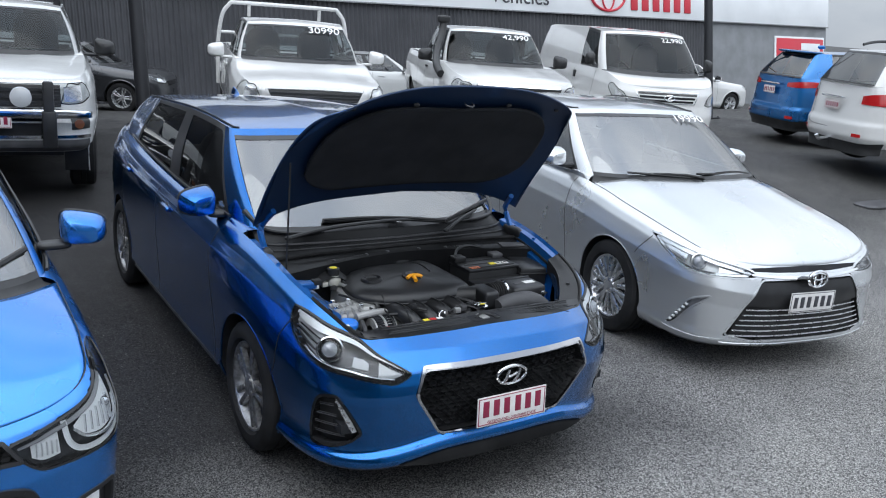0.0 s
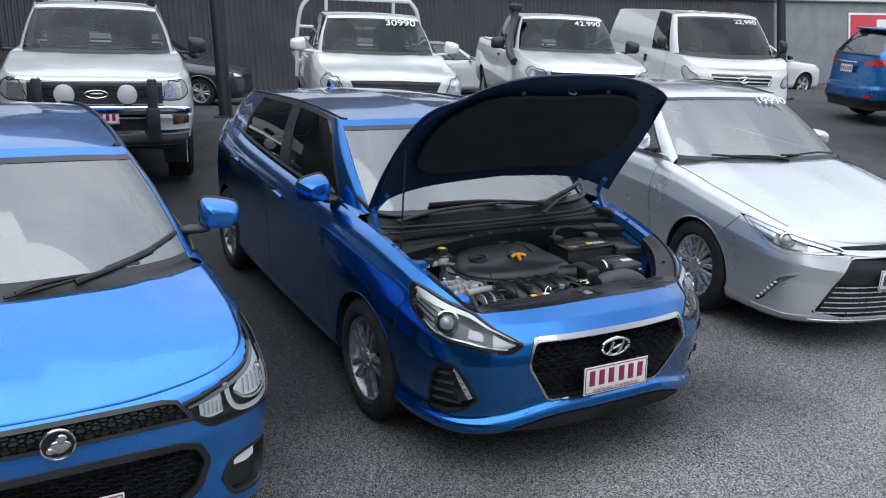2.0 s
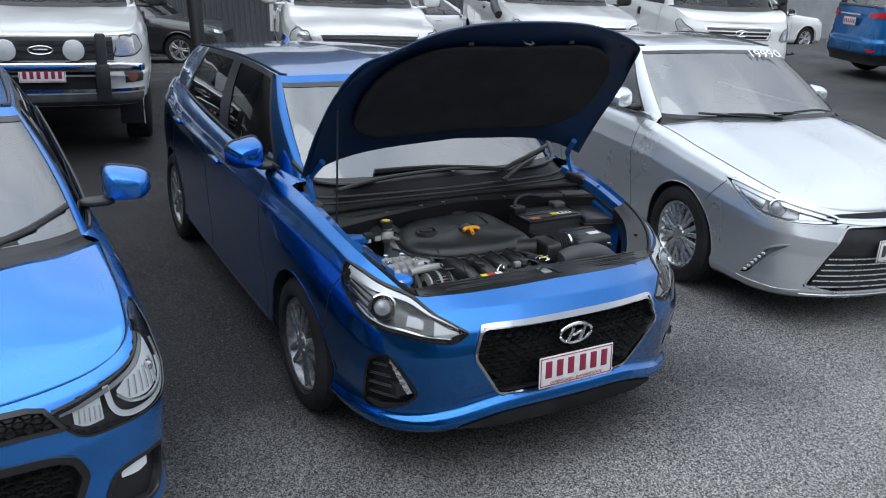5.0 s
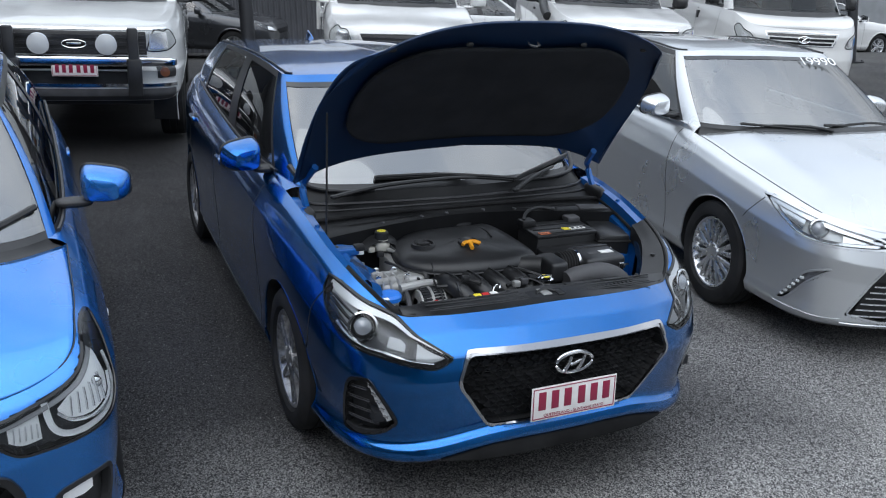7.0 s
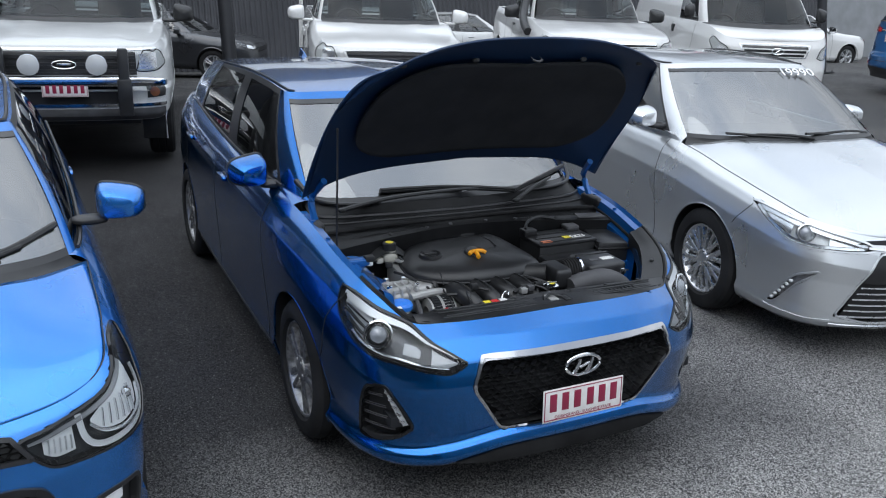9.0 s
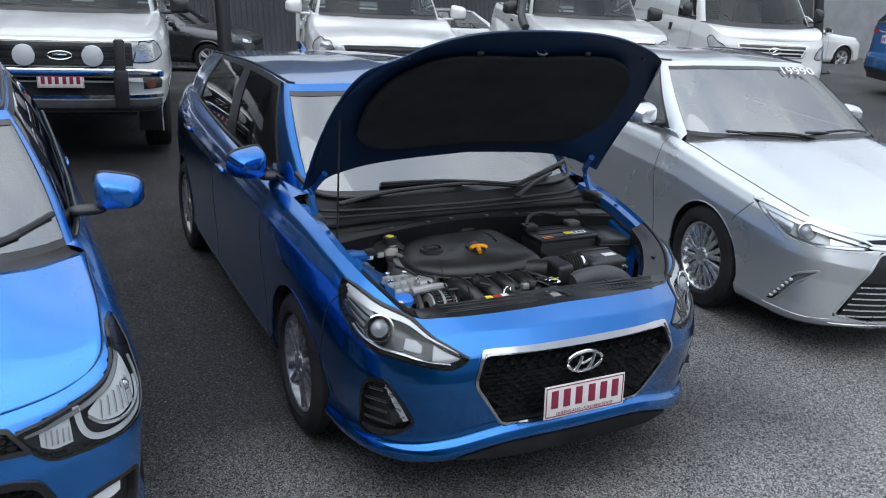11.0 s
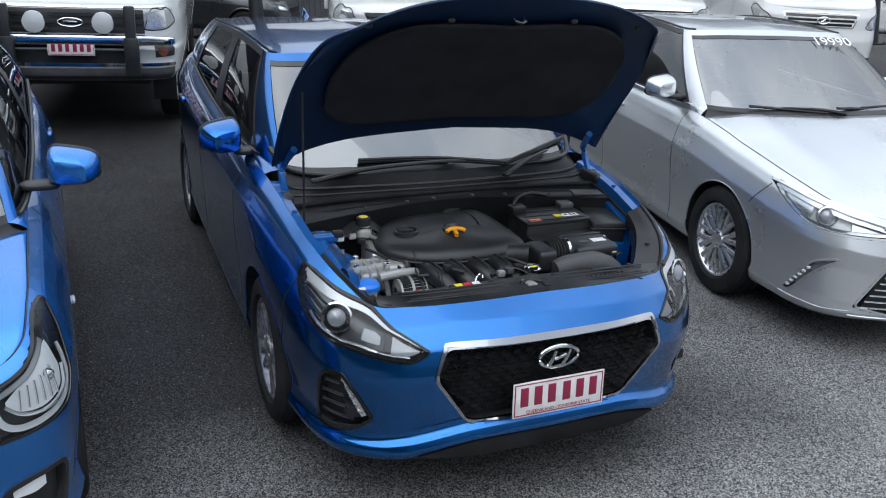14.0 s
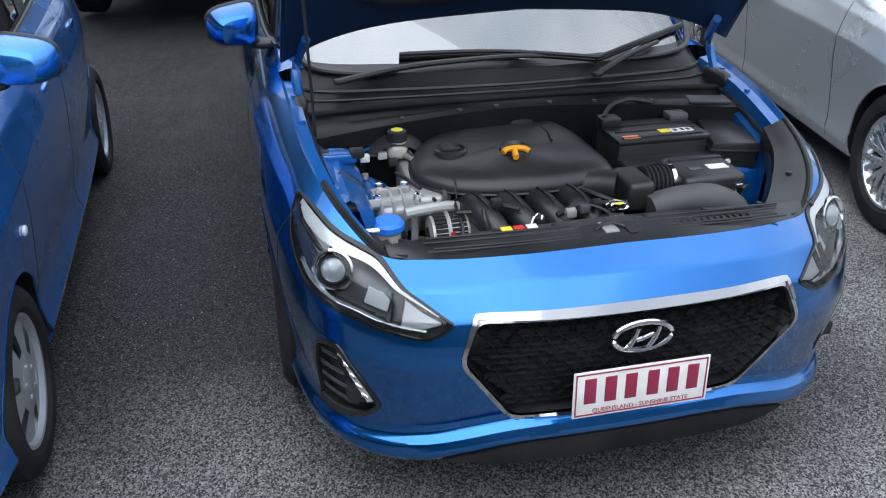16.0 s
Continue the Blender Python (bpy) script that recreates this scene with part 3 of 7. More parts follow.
def number_plate(car, m, w=0.372, h=0.134, ink=MAROON, words=False):
    """White plate with its border and plain bars for the number; m: its centre, face along -y."""
    p = part("number_plate", bm_box(-w / 2, w / 2, -0.002, 0.002, -h / 2, h / 2, bevel=0.0015, m=m), PLATEWHITE, car, "white plate with a maroon border")
    b = None
    t = 0.0035
    for x0, x1, z0, z1 in ((-w / 2 + 0.006, w / 2 - 0.006, h / 2 - 0.006 - t, h / 2 - 0.006), (-w / 2 + 0.006, w / 2 - 0.006, -h / 2 + 0.006, -h / 2 + 0.006 + t),
                           (-w / 2 + 0.006, -w / 2 + 0.006 + t, -h / 2 + 0.006, h / 2 - 0.006), (w / 2 - 0.006 - t, w / 2 - 0.006, -h / 2 + 0.006, h / 2 - 0.006)):
        b = bm_box(x0, x1, -0.0035, -0.001, z0, z1, b, m=m)
    part("plate_border", b, ink, p)
    zc = 0.010 if words else 0.0
    for k in (-2.55, -1.55, -0.55, 0.55, 1.55, 2.55):
        x = k * w * 0.148
        part("bar", bm_box(x - w * 0.042, x + w * 0.042, -0.0042, -0.001, zc - h * 0.27, zc + h * 0.27, bevel=0.001, m=m), ink, p)
    if words:
        part("plate_words", bm_text("QUEENSLAND - SUNSHINE STATE", 0.0175, m @ pose(0, -0.003, -h * 0.37, 90, 0, 0), 0.0004), ink, p)
    return p


# ---- a car: shell, bonnet, cabin ----
def car_shell(car, skin, color, arches, liner_x, lip=None, ns=170, nv=30):
    """Painted lower body with its wheel openings, liners and lips."""
    s = np.concatenate([np.linspace(0, 1.3, ns * 3 // 5, endpoint=False), np.linspace(1.3, skin.length, ns - ns * 3 // 5)])
    v = np.linspace(0, 1, nv)
    g = skin.at_v(s[:, None], v[None, :])
    deep = skin.pocket(np.repeat(s[:, None], nv, 1), g[..., 2]) > 0 if skin.pocket is not None else None
    bm = bmesh.new()
    inside = np.zeros(g.shape[:2], bool)
    for yw, zw, r in arches:
        inside |= ((g[..., 1] - yw) ** 2 + (g[..., 2] - zw) ** 2 < r * r) & (np.abs(g[..., 0]) > 0.45)
    h = g.copy()
    for yw, zw, r in arches:
        d = np.stack([g[..., 1] - yw, g[..., 2] - zw], -1)
        q = np.linalg.norm(d, axis=-1)
        near = inside & (q < r)
        h[..., 1] = np.where(near, yw + d[..., 0] / (q + 1e-9) * r, h[..., 1])
        h[..., 2] = np.where(near, zw + d[..., 1] / (q + 1e-9) * r, h[..., 2])
    for side in (1, -1):
        vs = {}
        for i in range(ns - 1):
            for j in range(nv - 1):
                if inside[i:i + 2, j:j + 2].all():
                    continue
                ring = []
                for a, b in ((i, j), (i, j + 1), (i + 1, j + 1), (i + 1, j)):
                    if (a, b) not in vs:
                        c = h[a, b]
                        vs[a, b] = bm.verts.new((c[0] * side, c[1], c[2]))
                    ring.append(vs[a, b])
                face = bm.faces.new(ring[::side])
                if deep is not None and deep[i:i + 2, j:j + 2].any():
                    face.material_index = 1
    part("body", bm, [color, BLACK], car)
    for side in (1, -1):
        for yw, zw, r in arches:
            t = np.linspace(-0.35, np.pi + 0.35, 40)
            y, z = yw + r * np.cos(t), zw + r * np.sin(t)
            z = np.maximum(z, 0.19)
            x = np.array([skin.at(skin.s_of_y(a), b)[0] for a, b in zip(y, z)])
            lipc = np.stack([side * (x - 0.004), y, z], 1)
            part("wheel_arch_lip", bm_tube(lipc, 0.006, 6), lip or color, car)
            inner = np.stack([np.full(40, side * liner_x), y, z], 1)
            bm = bm_grid(np.stack([lipc, inner], 1))
            ring = [bm.verts.new((side * liner_x, yw + r * math.cos(a), max(0.19, zw + r * math.sin(a)))) for a in t]
            bm.faces.new(ring)
            part("wheel_arch_liner", bm, BLACK, car)
    return g


def bonnet_grid(skin, s_corner, s_cowl, cowl, middle, n=26, m=30):
    """Half bonnet: cowl: (x, y, z) points from the centre to the wing; middle: (y, z) centre line from nose to cowl."""
    front = skin.at_v(np.linspace(0, s_corner, n), 1.0)
    outer = skin.at_v(np.linspace(s_corner, s_cowl, m), 1.0)
    back = curve(list(cowl) + [outer[-1]], n)
    mid = curve([(0, *front[0][1:])] + [(0, y, z) for y, z in middle] + [tuple(back[0])], m)
    return coons(front, back, mid, outer)


def cabin(car, B, T, spans, skin, color, cowl_line=None, v0=0.05, v1=0.93, bulge=0.02, roof_mid=0.05, n=120, deck=True, roof_color=None, pillar=None, glass_front=None, crown=None):
    """Pillars, panes and roof. B, T: foot and head (x, y, z) of the glasshouse, half, from windscreen centre to rear centre; spans: (k0, k1, kind) with
    kind in screen, pane, rear, paint, black."""
    pillar = pillar or color
    K = len(B) - 1
    shell, dark, foot_bm = bmesh.new(), bmesh.new(), {}
    for k0, k1, kind in spans:
        m = max(4, int(n * (k1 - k0) / K))
        k = np.linspace(k0, k1, m)
        b, t = cr(B, k), cr(T, k)
        d = np.gradient(cr(B, k) * 0.5 + t * 0.5, axis=0)
        out = np.stack([d[:, 1], -d[:, 0], np.zeros(m)], 1)
        out /= np.linalg.norm(out, axis=1)[:, None] + 1e-9
        if kind in ("screen", "rear"):
            j = 0 if kind == "screen" else -1
            out[j] = (0, -1 if kind == "screen" else 1, 0)
        nv = 22
        g = loft(b, t, nv, bulge, out)
        if kind in ("paint", "black"):
            for sd in (1, -1):
                part("pillar", bm_grid(g * np.array([sd, 1, 1]), flip=sd > 0), pillar if kind == "paint" else SATIN, car)
            continue
        w = np.linspace(0, 1, nv)
        tt = lambda v: np.stack([np.stack([np.interp(v, w, g[i, :, c]) for c in range(3)], -1) for i in range(m)])
        lo, mid, hi = tt(np.linspace(0, v0, 3)), tt(np.linspace(v0, v1, 16)), tt(np.linspace(v1, 1, 3))
        for sd in (1, -1):
            e = np.array([sd, 1, 1])
            if kind == "pane":
                part("window_sill_trim", bm_grid(lo * e, flip=sd > 0), SATIN, car)
                part("window_top_trim", bm_grid(hi * e, flip=sd > 0), SATIN, car)
            else:
                bm_grid(hi * e, shell if kind == "screen" else dark, flip=sd > 0)
                bm_grid(lo * e, foot_bm.setdefault(kind, bmesh.new()), flip=sd > 0)
            if kind == "pane":
                ob = part("side_window", bm_grid((mid - out[:, None] * 0.004) * e, flip=sd < 0), TINTED, car)
                ob.visible_shadow = False
        if kind in ("screen", "rear"):
            half = mid - out[:, None] * 0.003
            if kind == "rear":
                half = half[::-1]
            ob = part("windscreen" if kind == "screen" else "rear_window", bm_grid(both(half), flip=kind != "screen"), (glass_front or WINDSCREEN) if kind == "screen" else TINTED, car)
            ob.visible_shadow = False
            if kind == "screen":
                band = tt(np.linspace(v1 - 0.045, v1, 3)) + out[:, None] * 0.002
                part("screen_band", bm_grid(both(band), flip=True), GLOSSBLACK, ob)
                foot = tt(np.linspace(v0, v0 + 0.045, 3)) + out[:, None] * -0.005
                part("screen_foot_band", bm_grid(both(foot), flip=True), GLOSSBLACK, ob)
    part("roof_header", shell, pillar, car)
    for q in foot_bm.values():
        part("screen_foot_seal", q, SATIN, car)
    if len(dark.verts):
        part("glass_seal", dark, SATIN, car)
    # roof
    ks = [q for q in spans if q[2] == "screen"][0][1]
    kr = [q for q in spans if q[2] == "rear"]
    kr = kr[0][0] if kr else K - 2
    f, o = cr(T, np.linspace(0, ks, 24)), cr(T, np.linspace(ks, kr, 40))
    bk = cr(T, np.linspace(K, kr, 24))
    mid = f[0] * (1 - np.linspace(0, 1, 40)[:, None]) + bk[0] * np.linspace(0, 1, 40)[:, None]
    u = np.linspace(-1, 1, 40)
    if crown is None:
        mid[:, 2] += roof_mid * (1 - np.abs(u) ** 3.2)
    else:
        mid[:, 2] += roof_mid * (1 - np.abs(np.where(u < crown, (u - crown) / (1 + crown), (u - crown) / (1 - crown))) ** 2.2)
    part("roof", bm_grid(both(coons(f, bk, mid, o)), flip=False), roof_color or color, car)
    # shoulder between body and glass
    if deck:
        k = np.linspace(ks, K, 90)
        b = cr(B, k)
        top = skin.at_v(np.linspace(0, skin.length, 400), 1.0)
        near = np.array([top[np.argmin(((top - q)[:, :2] ** 2).sum(1))] for q in b])
        near[-1] = top[-1]
        g = loft(near, b, 4, 0.0)
        g[:, 1:3, 2] += 0.006
        part("shoulder", bm_grid(both(g[::-1]), flip=True), color, car)
    if cowl_line is not None:
        b = cr(B, np.linspace(0, ks, len(cowl_line)))
        g = loft(cowl_line, b, 5)
        g[:, 1:4, 2] -= 0.012
        part("cowl", bm_grid(both(g), flip=False), BLACK, car)


def cabin_inside(car, half, y0, y1, belt, floor=0.35, seat_y=None, wheel_x=-0.36, dash_y=None, pale=False):
    """Dark trim behind the glass: floor tub, dashboard, front seats, steering wheel."""
    t = None
    for sd in (1, -1):
        t = bm_box(sd * (half - 0.10) - 0.02, sd * (half - 0.10) + 0.02, y0 + 0.25, y1, floor, belt - 0.05, t, 0.01)
    t = bm_box(-half + 0.1, half - 0.1, y0, y1, floor - 0.05, floor, t)
    t = bm_box(-half + 0.1, half - 0.1, y0 - 0.02, y0 + 0.02, floor, belt - 0.12, t)
    t = bm_box(-half + 0.1, half - 0.1, y1 - 0.04, y1, floor, belt - 0.02, t)
    part("cabin_trim", t, DASH, car)
    dy = dash_y or y0
    part("dashboard", bm_blob((0, dy + 0.36, belt - 0.10), (half * 2 - 0.3, 0.62, 0.24), 4.0, 36, 14), DASH, car)
    sy = seat_y or y0 + 1.25
    for x in (-0.36, 0.36):
        b = bm_blob((x, sy - 0.22, floor + 0.27), (0.50, 0.56, 0.2), 4.0)
        bm_blob((x, sy + 0.14, floor + 0.58), (0.48, 0.2, 0.66), 3.6, bm=b, m=Matrix.Translation((0, 0, 0)) @ Matrix.Shear("XZ", 4, (0, 0)))
        bm_blob((x, sy + 0.20, floor + 0.88), (0.26, 0.1, 0.2), 3.0, bm=b)
        part("front_seat", b, FABRIC, car)
    a = np.linspace(0, 2 * np.pi, 28, endpoint=False)
    ring = np.stack([0.185 * np.cos(a), np.zeros(28), 0.185 * np.sin(a)], 1)
    m = pose(wheel_x, dy + 0.62, belt - 0.06, -25, 0, 0)
    ring = ring @ np.array(m.to_3x3()).T + np.array(m.translation)
    b = bm_tube(ring, 0.015, 8, closed=True)
    bm_blob((0, 0, 0), (0.17, 0.05, 0.12), 3.0, bm=b, m=m)
    bm_box(-0.17, 0.17, -0.012, 0.012, -0.018, 0.018, b, m=m)
    part("steering_wheel", b, BLACK, car)


def underbody(car, half, length, top=0.42, low=0.2):
    part("underbody", bm_box(-half, half, 0.16, length - 0.25, low, top, bevel=0.02), BLACK, car)


def door_mirror(car, at, side, size, color, arm=SATIN, tilt=0.0):
    """Mirror housing on the end of a short arm; at: its centre for side +1."""
    x, y, z = at
    w, d, h = size
    m = pose(side * x, y, z, 0, 0, -side * 12 + tilt)
    u, v = np.linspace(0, 2 * np.pi, 28, endpoint=False), np.linspace(0, 1, 10)
    f = lambda q, p: np.sign(q) * np.abs(q) ** p
    g = []
    for t in v:
        r = math.sin(math.acos(1 - t)) ** 0.6 if t < 1 else 1.0
        g.append(np.stack([f(np.cos(u), 0.5) * w / 2 * r, np.full(28, -d * 0.62 + d * t), f(np.sin(u), 0.55) * h / 2 * r * (1 - 0.26 * side * f(np.cos(u), 0.62) * np.where(np.sin(u) > 0, 1, 0.2)) + 0.012 * t], 1))
    g = np.array(g) @ np.array(m.to_3x3()).T + np.array(m.translation)
    shell = part("door_mirror", bm_grid(g, wrap=True, flip=True), color, car)
    rim = bm_tube(g[-1], 0.006, 6, closed=True)
    part("rim", rim, SATIN, shell)
    ring = bmesh.new()
    c = (g[-1] - g[-1].mean(0)) * 0.96 + g[-1].mean(0) - np.array(m.to_3x3()) @ np.array([0, 0.012, 0])
    ring.faces.new([ring.verts.new(q) for q in c])
    part("mirror_glass", ring, CHROME, shell)
    arm_bm = bm_blob((side * (x - w * 0.62), y + 0.01, z - h * 0.42), (w * 0.75, d * 0.7, 0.035), 3.0)
    part("mirror_arm", arm_bm, arm, shell)


def wiper(car, a, b, z_up=0.02, lift=0.03):
    """Arm and blade lying on the windscreen from pivot a to tip b."""
    a, b = np.array(a, float), np.array(b, float)
    c = bm_tube(curve([a, a * 0.6 + b * 0.4 + (0, 0, lift), b], 14), np.linspace(0.012, 0.006, 14), 6)
    o = part("wiper", c, BLACK, car)
    d = (b - a) / np.linalg.norm(b - a)
    part("wiper_blade", bm_tube(curve([b - d * 0.30 + (0, 0, -0.005), b + (0, 0, -0.008), b + d * 0.22 + (0, 0, -0.01)], 16), 0.009, 6), BLACK, o)


def seam(car, skin, path, side, width=0.006, name="door_seam", material=None, n=30, off=0.0012, parent=None):
    ob = part(name, skin_strip(skin, path, width, off, side, n), material or SATIN, parent or car)
    return ob


def lamp_unit(car, skin, low, high, sd, name="headlamp", label="", bowl=-.035, guide=True, projector=None, cells=(), edge=.012, edge_mat=None, bowl_mat=None):
    """A lamp under a clear lens between two (s, z) lines: bowl, edge, chrome strips, projector, reflectors."""
    lens = part(name, skin_patch(skin, low, high, .001, 40, 10, sd), LENS, car, label)
    lens.visible_shadow = False
    part("lamp_bowl", skin_patch(skin, low, high, bowl, 36, 10, sd), bowl_mat or INNERLAMP, lens)
    part("lamp_edge", skin_strip(skin, list(low) + list(high)[-2:0:-1], edge, .0035, sd, 110, closed=True), edge_mat or GLOSSBLACK, lens)
    if guide:
        part("light_guide", skin_strip(skin, [(s, z + .018) for s, z in low[1:-1]], .016, -.010, sd, 50), REFLECTOR, lens)
        part("chrome_brow", skin_strip(skin, [(s, z - .016) for s, z in high[1:-1]], .022, -.010, sd, 50), REFLECTOR, lens)
    if projector:
        s0, z0, r = projector
        c = skin.at(sd * s0, z0, -.02)
        d = Vector(skin.at(sd * s0, z0, .05) - c).normalized()
        d = (d + Vector((0, -.8, 0))).normalized()
        mm = Matrix.Translation(c) @ d.to_track_quat("X", "Z").to_matrix().to_4x4()
        ring = bm_lathe([(-.03, r * .98), (0, r), (.012, r * .96), (.014, r * .82), (0, r * .7)], 28)
        ring.transform(mm)
        part("projector_ring", ring, REFLECTOR, lens)
        ball = bm_lathe([(-.005, r * .7), (.008, r * .62), (.018, r * .4), (.022, .001)], 24)
        ball.transform(mm)
        part("projector_lens", ball, PROJECTOR, lens)
    for lo, hi, m_ in cells:
        part("reflector", skin_patch(skin, lo, hi, bowl + .014, 14, 6, sd), m_, lens)
    return lens


def price(car, text, p, n, size, material=None):
    """Marker figures on a windscreen, at p, facing along n."""
    m = Matrix.Translation(p) @ Vector(n).to_track_quat("Z", "Y").to_matrix().to_4x4()
    part("price_marking", bm_text(text, size, m, .0008), material or PRICE, car, "white hand-marked price on the glass")


# ---- ground, wall, poles ----
def rise(x, y):
    """The yard climbs gently behind the front row."""
    t = np.clip((y - 3.9) / 1.6, 0, 1)
    return 0.09 * t * t * (3 - 2 * t) + 0.02 * np.maximum(0, np.minimum(x, 16) - 2.5) * t - 0.085 * np.maximum(0, np.minimum(y, 40) - 10)


gx = np.concatenate([[-1500, -300, -80, -30], np.linspace(-14, 30, 56), [60, 150, 400, 1500]])
gy = np.concatenate([[-1500, -300, -80, -20], np.linspace(-10, 40, 64), [70, 150, 400, 1500]])
gg = np.stack(np.meshgrid(gx, gy, indexing="ij"), -1)
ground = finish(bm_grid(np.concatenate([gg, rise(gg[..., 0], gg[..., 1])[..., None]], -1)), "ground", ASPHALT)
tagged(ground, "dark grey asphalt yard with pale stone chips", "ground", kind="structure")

# the building and the poles stand upright on a yard that slopes towards the front row
UP, ALONG = Vector((-.0178, .1858, .9826)), Vector((.9995, -.0249, .0231))
BACK = ALONG.cross(UP) * -1
SITE = Matrix(((ALONG.x, BACK.x, UP.x, -.511), (ALONG.y, BACK.y, UP.y, 20.551), (ALONG.z, BACK.z, UP.z, -.047), (0, 0, 0, 1)))


def wall_piece(name, a0, a1, b0, b1, u0, u1, material, label, category="wall", bevel=.01):
    ob = finish(bm_box(a0, a1, b0, b1, u0, u1, bevel=bevel), name, material)
    ob.matrix_world = SITE
    return tagged(ob, label, category, kind="structure")


# ribbed cladding: real folds
n_rib = 300
xa = np.linspace(-20, 24.2, n_rib * 4 + 1)
ph = np.arange(n_rib * 4 + 1) % 4
ridge = np.where((ph == 1) | (ph == 2), -.035, 0.0)
g = np.stack([np.stack([xa, ridge, np.full(len(xa), u)], 1) for u in (-3.5, 2.08)], 1)
clad = finish(bm_grid(g, flip=True), "wall_north", CLADDING, sharp=20)
clad.matrix_world = SITE
tagged(clad, "dark grey ribbed metal cladding", "wall", kind="structure")
wall_piece("wall_core", -20, 24.2, .02, .3, -3.5, 2.1, CLADDING, "dark grey wall behind the cladding")
wall_piece("wall_flat", 24.2, 31.5, -.02, .3, -3.5, 2.08, GREYWALL, "plain mid grey rendered wall")
# unseen wall added above the fascia so that the car roofs reflect dark
wall_piece("wall_upper_unseen", -20, 31.5, .0, .3, 3.46, 7.6, CLADDING, "unseen dark grey wall added above the fascia to darken reflections")
wall_piece("fascia", -20, 31.5, -.12, .3, 2.08, 3.45, SIGNWHITE, "white sign fascia along the building")
wall_piece("trim", -20, 31.5, -.14, -.115, 2.06, 2.10, GREYWALL, "grey edge trim of the fascia", "trim", .002)
wall_piece("wall_step", 31.5, 70, 9.0, 9.3, -3.5, 2.2, SIGNWHITE, "pale distant wall")


def on_wall(name, bm, material, label, category):
    ob = finish(bm, name, material)
    ob.matrix_world = SITE
    return tagged(ob, label, category)


a = np.linspace(0, 2 * np.pi, 60, endpoint=False)
sg = on_wall("fascia_sign", bm_tube(np.stack([19.32 + .78 * np.cos(a), np.full(60, -.15), 2.80 + .55 * np.sin(a)], 1), .045, 6, closed=True), SIGNRED, "plain red oval emblem with red blocks beside it", "sign")
part("emblem_ring", bm_tube(np.stack([19.32 + .28 * np.cos(a), np.full(60, -.15), 2.80 + .52 * np.sin(a)], 1), .03, 6, closed=True), SIGNRED, sg)
for k in range(6):
    x0 = 20.38 + k * .53
    part("block", bm_box(x0, x0 + .32, -.16, -.12, 2.32, 3.05, bevel=.03), SIGNRED, sg)
wm = Matrix.Translation((15.55, -.135, 2.54)) @ Matrix.Rotation(math.pi / 2, 4, "X")
on_wall("fascia_lettering", bm_text("Vehicles", .72, wm, .01), SIGNDARK, "dark grey lettering on the white fascia", "lettering")
rs_ = on_wall("wall_sign", bm_box(28.2, 31.3, -.08, -.03, -.8, 1.66, bevel=.01), SIGNWHITE, "red and white rectangular wall sign", "sign")
part("sign_panel", bm_box(28.28, 31.22, -.095, -.075, -.72, 1.58, bevel=.004), SIGNRED, rs_)
part("sign_stripe", bm_box(29.8, 31.0, -.105, -.09, .9, 1.4, bevel=.004), SIGNWHITE, rs_)
part("sign_bar", bm_box(28.6, 30.9, -.105, -.09, .1, .4, bevel=.004), SIGNWHITE, rs_)


def yard_pole(x, y, r, h, label):
    m = Matrix.Translation((x, y, float(rise(x, y)) - .05)) @ Matrix(((ALONG.x, BACK.x, UP.x, 0), (ALONG.y, BACK.y, UP.y, 0), (ALONG.z, BACK.z, UP.z, 0), (0, 0, 0, 1)))
    p = thing("yard_pole", m, label, "pole", "yard poles")
    part("shaft", bm_lathe([(0, r * 1.05), (h, r * .8)], 24, "z"), POLE, p)
    part("base_plate", bm_box(-r * 1.9, r * 1.9, -r * 1.9, r * 1.9, .03, .06, bevel=.006), POLE, p)
    for sx in (-1, 1):
        for sy in (-1, 1):
            part("anchor_bolt", bm_lathe([(.06, .018), (.09, .016), (.092, .001)], 6, "z", (sx * r * 1.5, sy * r * 1.5, 0)), POLE, p)


yard_pole(1.15, 12.2, .115, 8.0, "dark painted steel pole in front of the wall")
yard_pole(12.95, 10.2, .095, 8.0, "dark painted slim steel pole behind the van")
# a drain cover with a short post
pc = thing("cable_cover", pose(9.0, 3.65, 0), "dark rubber cable cover lying on the asphalt", "cover")
part("slab", bm_blob((0, 0, .02), (.9, .35, .05), 4.0), GREYPLASTIC, pc)
part("post", bm_lathe([(0, .05), (.5, .04), (.52, .001)], 16, "z", (.3, 0, .02)), POLE, pc)

# plain unseen walls, added to close the yard beside and behind
def closing_wall(name, x0, x1, y0, y1, h, material, label):
    return tagged(finish(bm_box(x0, x1, y0, y1, -.2, h, bevel=.02), name, material), label, "wall", kind="structure")


# made tall and dark to give the blue flanks something dark to reflect
closing_wall("wall_west_unseen", -9.3, -9.0, -16, 24, 8.5, CLADDING, "unseen dark grey wall added to darken the flank reflections")
closing_wall("wall_south", -13.0, 34, -16.3, -16.0, 4.5, GREYWALL, "plain grey rendered boundary wall")


# ---- blue hatchback with its bonnet up ----
def inside_outline(a, z, outline):
    """Which points (a, z) lie inside an outline."""
    o = np.asarray(outline, float)
    r = np.zeros(np.shape(a), bool)
    for (x0, z0), (x1, z1) in zip(o, np.roll(o, -1, 0)):
        if z0 != z1:
            r ^= ((z0 > z) != (z1 > z)) & (a < (x1 - x0) * (z - z0) / (z1 - z0) + x0)
    return r


